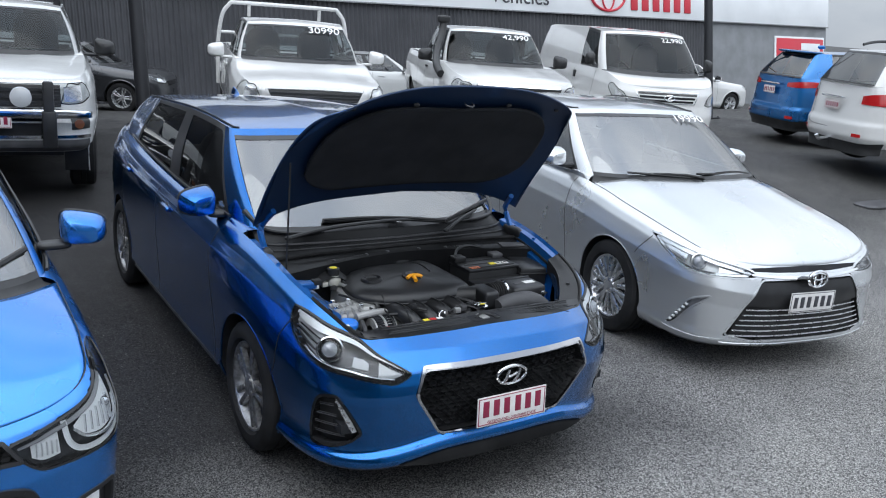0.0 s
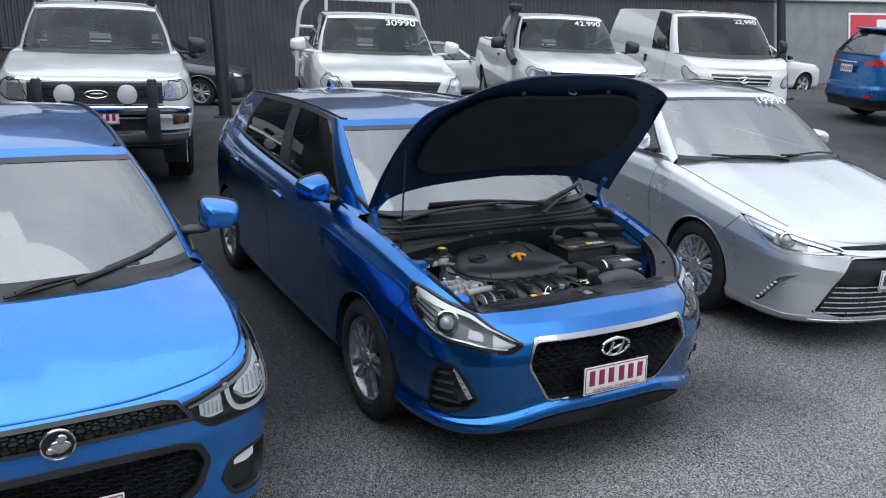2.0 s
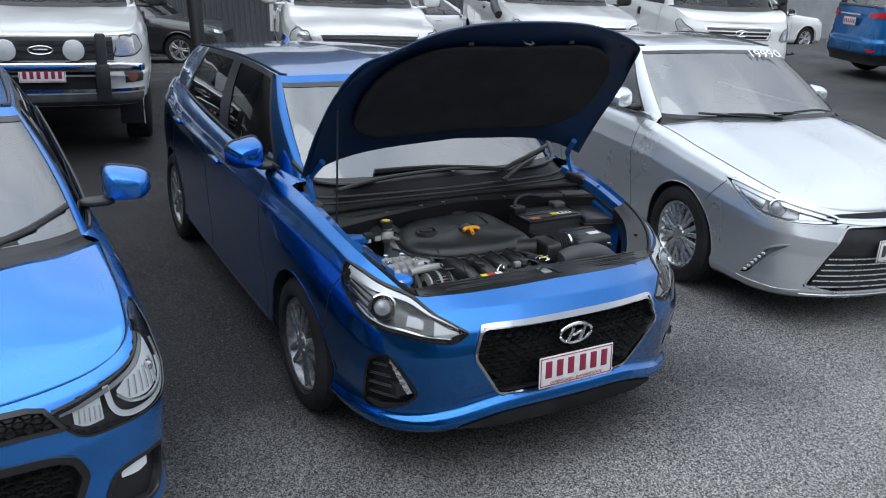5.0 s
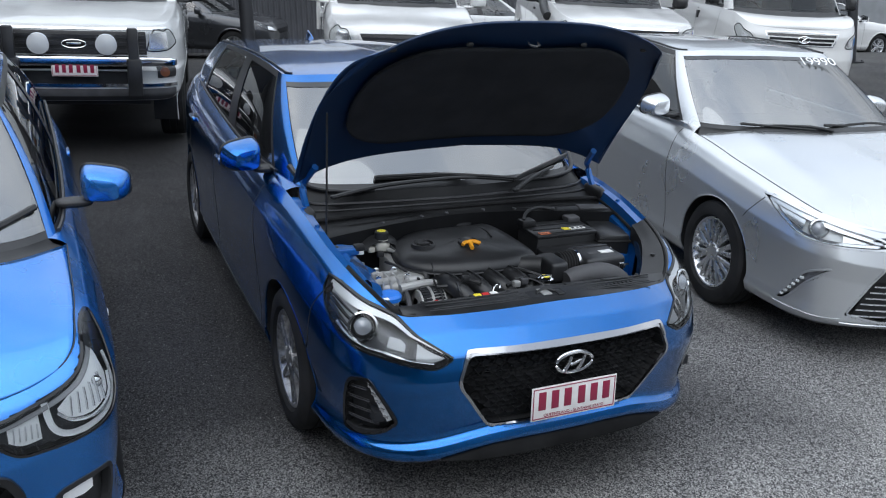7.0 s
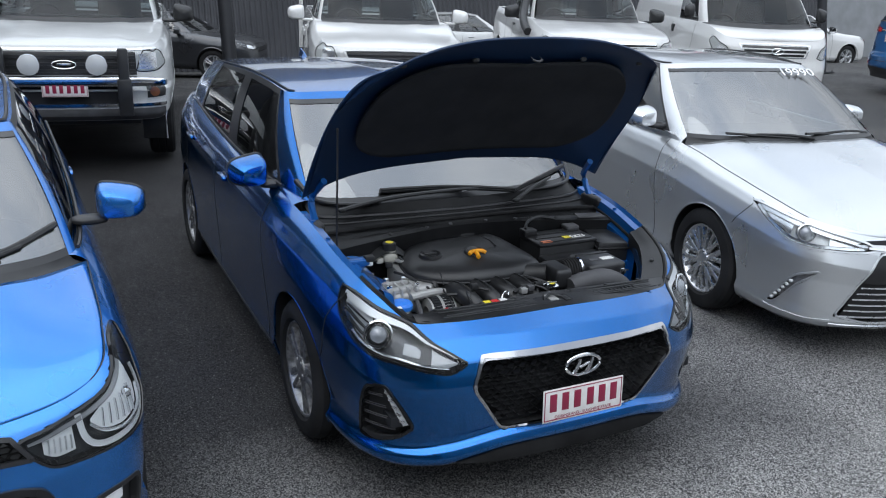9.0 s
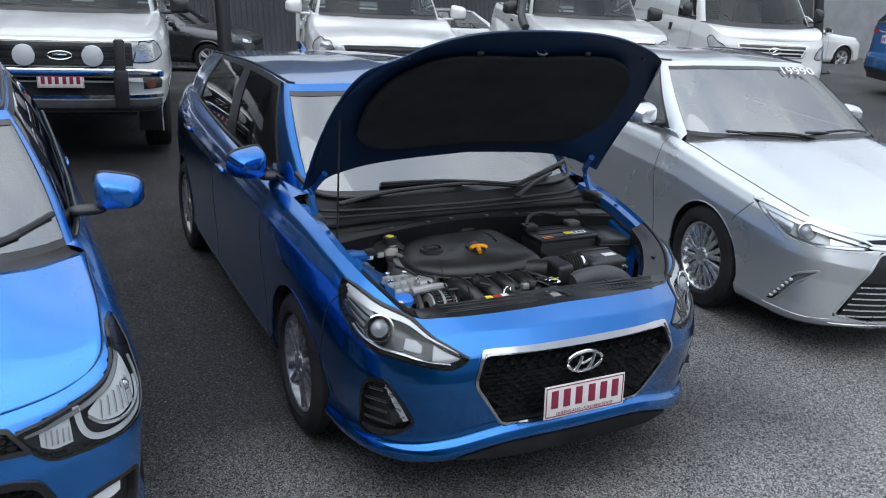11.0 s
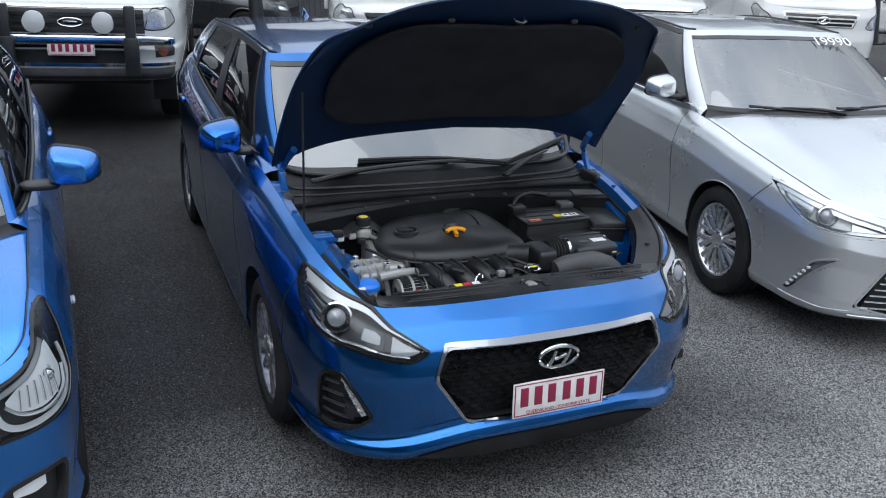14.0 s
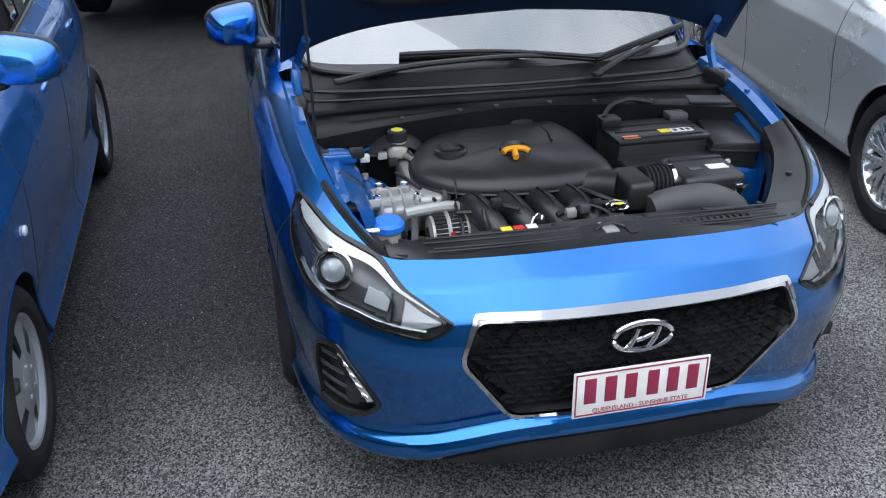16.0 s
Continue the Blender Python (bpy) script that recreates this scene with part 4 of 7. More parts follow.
BODY_LIFT = .03
hatch = thing("hatchback_car", pose(0, 0, BODY_LIFT, 0, 0, .95), "metallic blue five-door hatchback with its bonnet propped open", "car")
H_NOSE = [(0, .030), (.03, .012), (.07, .006), (.12, .016), (.15, .040), (.19, .044), (.33, .028), (.52, .008), (.58, .0), (.63, .0), (.70, .010), (.80, .028), (.92, .080), (1, .16)]
H_SIDE = [(0, .10), (.05, .03), (.10, .012), (.15, .026), (.22, .034), (.4, .012), (.62, .0), (.74, .003), (.80, .018), (.88, .04), (.95, .07), (1, .11)]
LAMP_LOW = [(.482, .636), (.500, .622), (.552, .600), (.645, .607), (.75, .620), (.84, .628), (.925, .646), (1.00, .678), (1.08, .722), (1.125, .768), (1.145, .814)]
LAMP_HIGH = [(.482, .638), (.545, .665), (.62, .692), (.735, .726), (.80, .743), (.865, .760), (.93, .777), (.995, .794), (1.06, .808), (1.11, .815), (1.145, .818)]
GRILLE = [(-.425, .652), (-.461, .550), (-.327, .346), (.327, .346), (.461, .550), (.425, .652)]
FOG = [(.800, .530), (.772, .506), (.692, .382), (.705, .346), (.765, .302), (.86, .276), (.945, .286), (.928, .40), (.885, .503)]


def hatch_pocket(a, z):
    lamp = LAMP_LOW + LAMP_HIGH[-2:0:-1]
    return np.where(inside_outline(np.abs(a), z, GRILLE), .07, 0) + np.where(inside_outline(a, z, FOG), .06, 0) + np.where(inside_outline(a, z, lamp), .08, 0)


hatch_skin = Skin(
    [(0, -.048), (.30, -.036), (.55, .022), (.72, .137), (.82, .32), (.868, .60), (.89, 1.0), (.8975, 1.7), (.8975, 2.8), (.885, 3.4), (.85, 3.9), (.74, 4.15), (.45, 4.24), (0, 4.26)],
    [.272, .266, .208, .178, .165, .165, .165, .165, .165, .18, .23, .25, .26, .26],
    [.764, .757, .744, .740, .815, .885, .95, .985, 1.02, 1.05, 1.07, 1.08, 1.08, 1.08],
    H_NOSE, H_SIDE, [(0, .08), (.2, .0), (.6, .03), (1, .12)], [0, 0, 0, .3, .7, 1, 1, 1, 1, 1, 1.3, 1.7, 2, 2], hatch_pocket)
hatch_skin.flank = np.array([(0, .10), (.05, .04), (.12, .018), (.2, .022), (.35, .014), (.6, .001), (.72, .0), (.80, .003), (.86, .010), (.885, .024), (.93, .042), (.97, .068), (1, .11)]).T
car_shell(hatch, hatch_skin, BLUE, [(.875, .292, .352), (3.525, .292, .352)], .60, ns=440, nv=84)
four_wheels(hatch, .316, .205, .212, 5, GREYALLOY, "twin", .872, .875, 3.525, lift=BODY_LIFT)
underbody(hatch, .6, 4.2)
H_B = [(0, 1.045, .960), (.40, 1.075, .962), (.68, 1.15, .968), (.775, 1.42, .99), (.80, 1.75, 1.0), (.80, 2.35, 1.015), (.79, 3.0, 1.045), (.77, 3.5, 1.08), (.70, 3.86, 1.10), (.40, 4.05, 1.1), (0, 4.09, 1.1)]
H_T = [(0, 1.70, 1.388), (.40, 1.73, 1.384), (.605, 1.80, 1.375), (.632, 1.9, 1.380), (.642, 2.1, 1.393), (.645, 2.5, 1.394), (.64, 3.0, 1.371), (.625, 3.4, 1.347), (.585, 3.75, 1.320), (.33, 3.85, 1.323), (0, 3.87, 1.327)]
H_SPANS = [(0, 2.12, "screen"), (2.12, 2.95, "paint"), (2.95, 3.05, "black"), (3.05, 4.8, "pane"), (4.8, 5.12, "black"), (5.12, 6.5, "pane"), (6.5, 6.6, "black"), (6.6, 8, "paint"), (8, 10, "rear")]
cabin(hatch, H_B, H_T, H_SPANS, hatch_skin, BLUE, roof_mid=.066, crown=-.4, glass_front=HATCHSCREEN)
cabin_inside(hatch, .80, 1.12, 3.6, 1.0)
for sd in (1, -1):
    door_mirror(hatch, (.910, 1.46, 1.045), sd, (.18, .12, .135), BLUE)
    part("roof_drip_moulding", bm_tube(cr(H_T, np.linspace(2.0, 8.0, 60)) * np.array([sd, 1, 1]) + np.array([-.02 * sd, 0, .006]), .005, 6), SATIN, hatch)
    for y0, bend in ((1.36, -.05), (2.40, .0), (3.32, .12)):
        seam(hatch, hatch_skin, [(hatch_skin.s_of_y(y0), .96), (hatch_skin.s_of_y(y0 + bend * .2), .75), (hatch_skin.s_of_y(y0 + bend), .45), (hatch_skin.s_of_y(y0 + bend), .26)], sd)
    seam(hatch, hatch_skin, [(hatch_skin.s_of_y(y), .255) for y in (1.31, 1.8, 2.4, 3.1)], sd)
    seam(hatch, hatch_skin, [(1.10, .80), (1.16, .70), (1.20, .55), (1.24, .47)], sd, name="bumper_seam")
    for y, z in ((2.17, .865), (3.15, .905)):
        s0 = hatch_skin.s_of_y(y)
        cup = part("door_handle", bm_blob(hatch_skin.at(sd * s0, z, .012), (.03, .18, .035), 3.2), BLUE, hatch)
        part("handle_recess", bm_blob(hatch_skin.at(sd * s0, z, -.012), (.03, .10, .06), 2.4), SATIN, cup)
    part("side_sill", skin_strip(hatch_skin, [(hatch_skin.s_of_y(y), .215) for y in (1.28, 2.0, 2.6, 3.12)], .05, .006, sd), SATIN, hatch)
    # waist moulding
    part("waist_moulding", bm_tube(cr(H_B, np.linspace(2.9, 6.9, 50)) * np.array([sd, 1, 1]) + np.array([.006 * sd, 0, .006]), .008, 6), SATIN, hatch)
fin = bm_grid(np.array([[(w * k, 3.45 + .16 * f + .03 * k, 1.362 + h * k) for w, h in ((-.018, 0), (-.004, .055 * (f ** .7)), (.004, .055 * (f ** .7)), (.018, 0))] for f, k in ((0, 1), (.3, 1), (.6, 1), (.9, 1), (1.0, .3))]))
part("roof_antenna", fin, BLUE, hatch)

# grille: chrome surround, honeycomb, badge
def rim_path(o, n=6):
    """An outline with its corners rounded a little."""
    o = np.asarray(o, float)
    out = []
    for i in range(len(o)):
        a, b, c = o[i - 1], o[i], o[(i + 1) % len(o)]
        la, lc = np.linalg.norm(a - b), np.linalg.norm(c - b)
        p, q = b + (a - b) / la * min(.03, la * .3), b + (c - b) / lc * min(.03, lc * .3)
        for t in np.linspace(0, 1, n):
            out.append((1 - t) ** 2 * p + 2 * t * (1 - t) * b + t * t * q)
    return [tuple(q) for q in out]


g_path = rim_path(GRILLE)
surround = part("grille_surround", skin_strip(hatch_skin, g_path, .014, .008, 1, 220, smooth=False, closed=True), SMOKECHROME, hatch, "chrome grille surround")
part("surround_brow", skin_strip(hatch_skin, [(-.444, .605), (-.430, .645), (-.405, .658), (-.2, .659), (0, .659), (.2, .659), (.405, .658), (.430, .645), (.444, .605)], [.012, .018, .022, .025, .025, .022, .018, .012], .013, 1, 120), SMOKECHROME, surround)
mesh = bmesh.new()
cell_w, cell_h = .050, .025
for r in range(-1, 15):
    for c in range(-10, 11):
        cx, cz = (c + (r % 2) / 2) * cell_w, .358 + r * cell_h * .86
        ring = []
        for rad in (1.0, .76):
            ring.append([(cx + rad * cell_w * .52 * math.cos(t), cz + rad * cell_h * .56 * math.sin(t)) for t in np.linspace(0, 2 * np.pi, 6, endpoint=False)])
        p = np.array(ring)
        if not inside_outline(p[..., 0], p[..., 1], np.array(GRILLE) * [1.01, 1]).all():
            continue
        g = np.stack([hatch_skin.at(p[0, :, 0], p[0, :, 1], np.full(6, -.034)), hatch_skin.at(p[0, :, 0] * .5 + p[1, :, 0] * .5, p[0, :, 1] * .5 + p[1, :, 1] * .5, np.full(6, -.022)), hatch_skin.at(p[1, :, 0], p[1, :, 1], np.full(6, -.042))])
        bm_grid(g, mesh, wrap=True)
part("grille_mesh", mesh, SATIN, hatch, "black honeycomb grille mesh", sharp=20)
part("grille_back", skin_patch(hatch_skin, [(-.32, .355), (0, .355), (.32, .355)], [(-.42, .645), (0, .645), (.42, .645)], -.048), FELT, hatch)
a = np.linspace(0, 2 * np.pi, 40, endpoint=False)
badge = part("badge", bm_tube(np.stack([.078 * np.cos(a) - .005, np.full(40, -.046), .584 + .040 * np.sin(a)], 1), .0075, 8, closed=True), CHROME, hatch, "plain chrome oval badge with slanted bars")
for x0, x1 in ((-.042, -.012), (.016, .046)):
    part("badge_bar", bm_tube(curve([(x0 - .008, -.052, .552), ((x0 + x1) / 2 - .004, -.050, .58), (x1 - .008, -.046, .608)], 8), .007, 8), CHROME, badge)
part("badge_link", bm_tube(curve([(-.022, -.049, .575), (0, -.051, .583), (.022, -.049, .590)], 6), .006, 8), CHROME, badge)
number_plate(hatch, pose(.0, -.066, .442, -4, 0, 0), h=.134, words=True)

# headlamps
for sd in (1, -1):
    lens = part("headlamp", skin_patch(hatch_skin, LAMP_LOW, LAMP_HIGH, .002, 50, 12, sd), LENS, hatch, "clear wraparound headlamp with projector and chrome strips")
    lens.visible_shadow = False
    part("lamp_bowl", skin_patch(hatch_skin, LAMP_LOW, LAMP_HIGH, -.040, 40, 10, sd), DARKREFLECTOR, lens)
    part("lamp_edge", skin_strip(hatch_skin, LAMP_LOW, [.005, .008, .010, .010, .009, .008, .005], .004, sd, 80), GLOSSBLACK, lens)
    part("top_edge", skin_strip(hatch_skin, [(s, z + .003) for s, z in LAMP_HIGH], [.006, .007, .008, .008, .006], .004, sd, 60), SATIN, lens)
    low_in = [(s, z + .018) for s, z in LAMP_LOW[2:-3]]
    part("light_guide", skin_strip(hatch_skin, low_in, [.004, .007, .008, .008, .006], -.012, sd, 60), REFLECTOR, lens)
    part("chrome_brow", skin_patch(hatch_skin, [(.520, .652), (.600, .679), (.735, .714), (.865, .742), (.995, .764), (1.06, .778), (1.115, .800)], [(.520, .655), (.600, .685), (.735, .724), (.865, .757), (.995, .790), (1.06, .803), (1.115, .812)], -.004, 60, 5, sd), BRIGHTBAND, lens, "satin silver light guide along the top")
    c = hatch_skin.at(sd * .878, .704, -.02)
    out_n = hatch_skin.at(sd * .878, .704, .05) - c
    d = Vector(out_n).normalized()
    d = (d + Vector((0, -.8, 0))).normalized()
    mm = Matrix.Translation(c) @ d.to_track_quat("X", "Z").to_matrix().to_4x4()
    ring = bm_lathe([(-.03, .054), (.0, .057), (.010, .056), (.012, .050), (.004, .045)], 32)
    ring.transform(mm)
    part("projector_ring", ring, CHROME, lens)
    inner = bm_lathe([(.004, .044), (-.004, .040), (.006, .036), (.006, .033)], 32)
    inner.transform(mm)
    part("projector_collar", inner, DARKREFLECTOR, lens)
    ball = bm_lathe([(-.005, .034), (.008, .031), (.018, .02), (.022, .001)], 24)
    ball.transform(mm)
    part("projector_lens", ball, PROJECTOR, lens)
    part("outer_reflector", skin_patch(hatch_skin, [(.935, .665), (1.0, .695), (1.07, .735), (1.115, .775)], [(.935, .755), (1.0, .772), (1.06, .785), (1.115, .796)], -.030, 20, 8, sd), BRIGHTBAND, lens, "silver ribbed outer reflector")
    # fins outside the projector, stepped reflectors inside it
    for k in range(3):
        part("bezel_fin", skin_strip(hatch_skin, [(.94, .735 - .022 * k), (1.02, .757 - .019 * k), (1.085, .772 - .014 * k)], .004, -.024, sd, 14), DARKREFLECTOR, lens)
    part("inner_reflector", skin_patch(hatch_skin, [(.675, .650), (.71, .652), (.755, .656)], [(.675, .674), (.71, .688), (.755, .698)], -.030, 12, 8, sd), HUBCAP, lens)
    part("inner_divider", skin_strip(hatch_skin, [(.645, .628), (.650, .660), (.660, .688)], .006, -.016, sd, 10), DARKREFLECTOR, lens)
    part("turn_reflector", skin_patch(hatch_skin, [(.518, .632), (.57, .617), (.625, .622)], [(.518, .645), (.57, .660), (.625, .680)], -.026, 10, 6, sd), HUBCAP, lens, "bright turn lamp reflector")
    # fog lamp pocket with slats and a strip of lamps
    fog = part("fog_insert", skin_patch(hatch_skin, [(.700, .365), (.74, .318), (.80, .292), (.935, .292)], [(.700, .385), (.755, .495), (.80, .522), (.90, .47)], -.03, 24, 12, sd), BLACK, hatch, "black slatted fog lamp insert")
    part("fog_rim", skin_strip(hatch_skin, FOG, .016, .004, sd, 90, closed=True), GLOSSBLACK, fog)
    for z, s0, s1 in ((.335, .765, .925), (.383, .785, .918), (.430, .800, .905), (.478, .812, .885)):
        part("slat", skin_strip(hatch_skin, [(s0, z + .004), ((s0 + s1) / 2, z + .001), (s1, z - .004)], .010, -.008, sd, 14), GREYPLASTIC, fog)
    drl = part("daylight_strip", skin_strip(hatch_skin, [(.796, .518), (.768, .462), (.740, .412), (.716, .366)], [.010, .020, .026, .024], -.004, sd, 20), LAMPGLASS, fog, "clear strip of small lamps")
    for k in range(5):
        f = (k + .5) / 5
        part("lamp_cell", skin_strip(hatch_skin, [(.794 - .072 * f - .008, .516 - .148 * f - .003), (.794 - .072 * f + .012, .516 - .148 * f + .004)], .013, .000, sd, 5), REFLECTOR, drl)
    part("fog_lower_blade", skin_strip(hatch_skin, [(.708, .340), (.765, .306), (.86, .282), (.935, .290)], [.008, .02, .024, .012], .004, sd, 30), SATIN, fog)
lip_s = np.linspace(-.51, .51, 61)
edge = hatch_skin.at_v(lip_s, 0.02)
share = np.clip((.51 - np.abs(lip_s)) / .14, 0, 1) ** .6
drop = np.maximum((edge[:, 2] - .208) * .72, .016) * share
fwd = np.stack([.25 * np.sin(lip_s), -np.ones(61), np.zeros(61)], 1)
ring = [(-.035, .0), (.002, .004), (.008, -.10), (.020, -.75), (.022, -.92), (.016, -1.0), (-.060, -1.0)]
lip = bm_grid(np.stack([edge + fwd * (o * (.3 + .7 * share))[:, None] + np.array([0, 0, 1.0]) * (k * drop)[:, None] for o, k in ring], 1))
part("chin_lip", lip, LIPBLACK, hatch, "black plastic chin lip")
part("air_dam", skin_patch(hatch_skin, [(-.93, .165), (-.5, .19), (0, .20), (.5, .19), (.93, .165)], [(-.93, .30), (-.5, .30), (0, .30), (.5, .30), (.93, .30)], -.05, 60, 6), BLACK, hatch)

# bonnet, raised on its hinges
hb = bonnet_grid(hatch_skin, .73, hatch_skin.s_of_y(1.05), [(0, .915, .995), (.4, .945, .995), (.62, .995, .99)], [(.3, .845), (.6, .935)], 34, 34)
HINGE = Matrix.Translation((0, 1.085, 1.025)) @ Matrix.Rotation(radians(-61.5), 4, "X") @ Matrix.Translation((0, -1.08, -.99))
full = both(hb)
bon = bm_grid(full)
bon.transform(HINGE)
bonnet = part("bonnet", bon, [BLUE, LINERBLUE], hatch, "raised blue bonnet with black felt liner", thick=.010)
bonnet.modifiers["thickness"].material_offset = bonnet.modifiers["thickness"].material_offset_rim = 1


def under(grid, a0, a1, b0, b1, drop, round_=.0, n=40, m=30, arch=0.0):
    """A panel under the bonnet: a share of the half grid, with rounded corners, mirrored."""
    N, M = grid.shape[:2]
    al, be = np.linspace(0, a1, n), np.linspace(0, 1, m)
    g = np.zeros((n, m, 3))
    for i, q in enumerate(al):
        e = (max(0, (q / a1 - (1 - round_)) / round_) if round_ else 0)
        cut = (1 - math.sqrt(max(0, 1 - min(1, e) ** 2))) * .42
        lo, hi = b0 + cut * (b1 - b0), b1 - cut * (b1 - b0)
        for j, t in enumerate(be):
            u, v = q * (N - 1), (lo + (hi - lo) * t) * (M - 1)
            i0, j0 = min(int(u), N - 2), min(int(v), M - 2)
            fu, fv = u - i0, v - j0
            p = grid[i0, j0] * (1 - fu) * (1 - fv) + grid[i0 + 1, j0] * fu * (1 - fv) + grid[i0, j0 + 1] * (1 - fu) * fv + grid[i0 + 1, j0 + 1] * fu * fv
            g[i, j] = p - np.array([0, 0, drop])
    return both(g)


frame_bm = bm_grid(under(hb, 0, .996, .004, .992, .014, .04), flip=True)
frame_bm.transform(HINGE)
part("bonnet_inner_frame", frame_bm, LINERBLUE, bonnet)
lin = bm_grid(under(hb, 0, .80, .19, .88, .036, .45), flip=True)
lin.transform(HINGE)
part("bonnet_liner", lin, FELT, bonnet, "black felt liner", thick=-.012)
for x in (-.25, .25, -.55, .55):
    st = bm_blob((x, .22 + .1 * (x * x), .755 + .02), (.03, .02, .012), 2.4)
    st.transform(HINGE)
    part("bonnet_buffer", st, BLACK, bonnet)
hook = bm_tube([(-.02, .20, .765), (-.02, .20, .735), (.0, .20, .725), (.02, .20, .735), (.02, .20, .765)], .005, 6)
hook.transform(HINGE)
part("latch_hook", hook, GREYPLASTIC, bonnet)
for sd in (1, -1):
    part("bonnet_hinge", bm_tube(curve([(sd * .73, .98, .90), (sd * .735, 1.05, .98), (sd * .725, 1.06, 1.03), (sd * .70, .98, 1.11)], 10), .016, 6), BAYBLUE, hatch)

# ---- engine bay ----
part("bay_floor", bm_box(-.72, .72, .14, .95, .36, .40), FELT, hatch)
part("firewall", bm_box(-.72, .72, .945, .97, .36, .82, bevel=.01), BLACK, hatch)
part("radiator_support", bm_box(-.44, .44, .20, .23, .38, .735, bevel=.01), BLACK, hatch)
edge_s = np.linspace(0, 2.2, 200)
edge_p = hatch_skin.at_v(edge_s, 1.0)
for sd in (1, -1):
    g = []
    for y in np.linspace(.52 if sd > 0 else .22, 1.12, 26):
        e = hatch_skin.at_v(float(np.interp(y, edge_p[:, 1], edge_s)), 1.0)
        g.append([(sd * e[0], e[1], e[2]), (sd * (e[0] - .012), y, e[2] - .016), (sd * (e[0] - .045), y, e[2] - .020), (sd * (e[0] - .055), y, e[2] - .07), (sd * (e[0] - .075), y, e[2] - .085), (sd * (e[0] - .09), y, .40)])
    wing = part("inner_wing", bm_grid(np.array(g), flip=sd < 0), BAYBLUE, hatch)
    if sd < 0:
        # broad stepped inner panel beside the engine mount
        apron = []
        for y in np.linspace(.43, .86, 24):
            e = hatch_skin.at_v(float(np.interp(y, edge_p[:, 1], edge_s)), 1.0)
            up = .018 * math.exp(-((y - .70) / .09) ** 2)
            end = -.10 if y < .445 else 0
            apron.append([(-e[0] + .055, y, e[2] - .06), (-.672, y, .800 + up), (-.655, y, .806 + up), (-.640, y, .792 + up), (-.602, y, .772 + up + end), (-.590, y, .758 + up + end), (-.572, y, .64), (-.565, y, .55)])
        part("wing_apron", bm_grid(np.array(apron), flip=True), BAYBLUE, wing)
        part("apron_bracket", bm_tube(curve([(-.66, .62, .815), (-.625, .61, .79), (-.598, .60, .765), (-.585, .60, .70)], 10), .010, 6), LINERBLUE, wing)
    for y in (.80, .98):
        e = hatch_skin.at_v(float(np.interp(y, edge_p[:, 1], edge_s)), 1.0)
        part("wing_bolt", bm_lathe([(-.004, .011), (.006, .010), (.008, .001)], 6, "z", (sd * (e[0] - .03), y, e[2] - .016)), BAYBLUE, wing)
    part("wing_seal", bm_tube([(sd * (q[3][0] * sd - .004), q[3][1], q[3][2] + .008) for q in g[(1 if sd > 0 else 9):25]], .007, 6), RUBBER, wing)
    tower = part("strut_tower", bm_lathe([(.38, .15), (.66, .145), (.715, .13), (.738, .09), (.730, .06), (.745, .052), (.745, .001)], 32, "z", (sd * .635, .70, 0)), BAYBLUE, hatch)
    part("strut_cap", bm_lathe([(.738, .042), (.756, .038), (.760, .001)], 20, "z", (sd * .635, .70, .0)), BLACK, tower)
    for k in range(3):
        part("strut_nut", bm_lathe([(.735, .011), (.752, .010), (.753, .001)], 6, "z", (sd * .635 + .075 * math.cos(k * 2.1 + .5), .70 + .075 * math.sin(k * 2.1 + .5), 0)), CASTMETAL, tower)
    # dark panel between the bonnet edge, the lamp and the bay
    s = np.linspace(.66, 1.22 if sd > 0 else 1.10, 28)
    a_ = hatch_skin.at_v(s, 1.0)
    w_ = np.interp(s, [.66, .80, .95, 1.10, 1.22], [.02, .10, .085, .055, .045] if sd > 0 else [.02, .06, .035, .015, .015])
    rows_ = [a_ + np.array([0, 0, .004]), a_ - np.array([.022, -.010, -.001])]
    for f, drop in ((.45, .018 if sd < 0 else .010), (1.0, .034 if sd < 0 else .020), (1.05, .09)):
        rows_.append(np.stack([a_[:, 0] - .024 - w_ * f, a_[:, 1] + .012 + .2 * w_ * f, a_[:, 2] - drop - np.interp(s, [.66, .80, 1.10], [0, 0, .03 if sd < 0 else .004])], 1))
    panel = part("lamp_shoulder_panel", bm_grid(np.stack(rows_, 1) * np.array([sd, 1, 1]), flip=sd < 0), SATIN, hatch)
    part("panel_lip", bm_tube((a_ + np.array([-.012, .006, .004])) * np.array([sd, 1, 1]), .006, 6), RUBBER, panel)
    for q in (5, 14):
        part("clip", bm_lathe([(0, .010), (.006, .009), (.007, .001)], 12, "z", tuple(rows_[2][q] * np.array([sd, 1, 1]))), BLACK, panel)
# slam panel cover with ribs and a latch recess
s = np.linspace(0, .72, 30)
e = hatch_skin.at_v(s, 1.0) + np.array([0, 0, .001])
k = np.stack([s * .83, np.interp(s, [0, .4, .72], [.275, .262, .245]), np.full(30, .760)], 1)
cov = part("radiator_cover", bm_grid(both(loft(e, k, 8, .003, np.tile([0, 0, 1.0], (30, 1))))), SATIN, hatch, "black plastic cover over the radiator")
part("cover_back_edge", bm_grid(both(np.stack([k, k - np.array([0, -.006, .05])], 1))), SATIN, cov)
for y, x1 in ((.165, .50), (.180, .48), (.215, .50), (.240, .52)):
    for x0, x2 in ((-x1, -.10), (.09, x1)):
        part("cover_rib", bm_tube(curve([(x0, y + .012, .7615), ((x0 + x2) / 2, y, .763), (x2, y, .7635)], 16), .0028, 6), SATIN, cov)
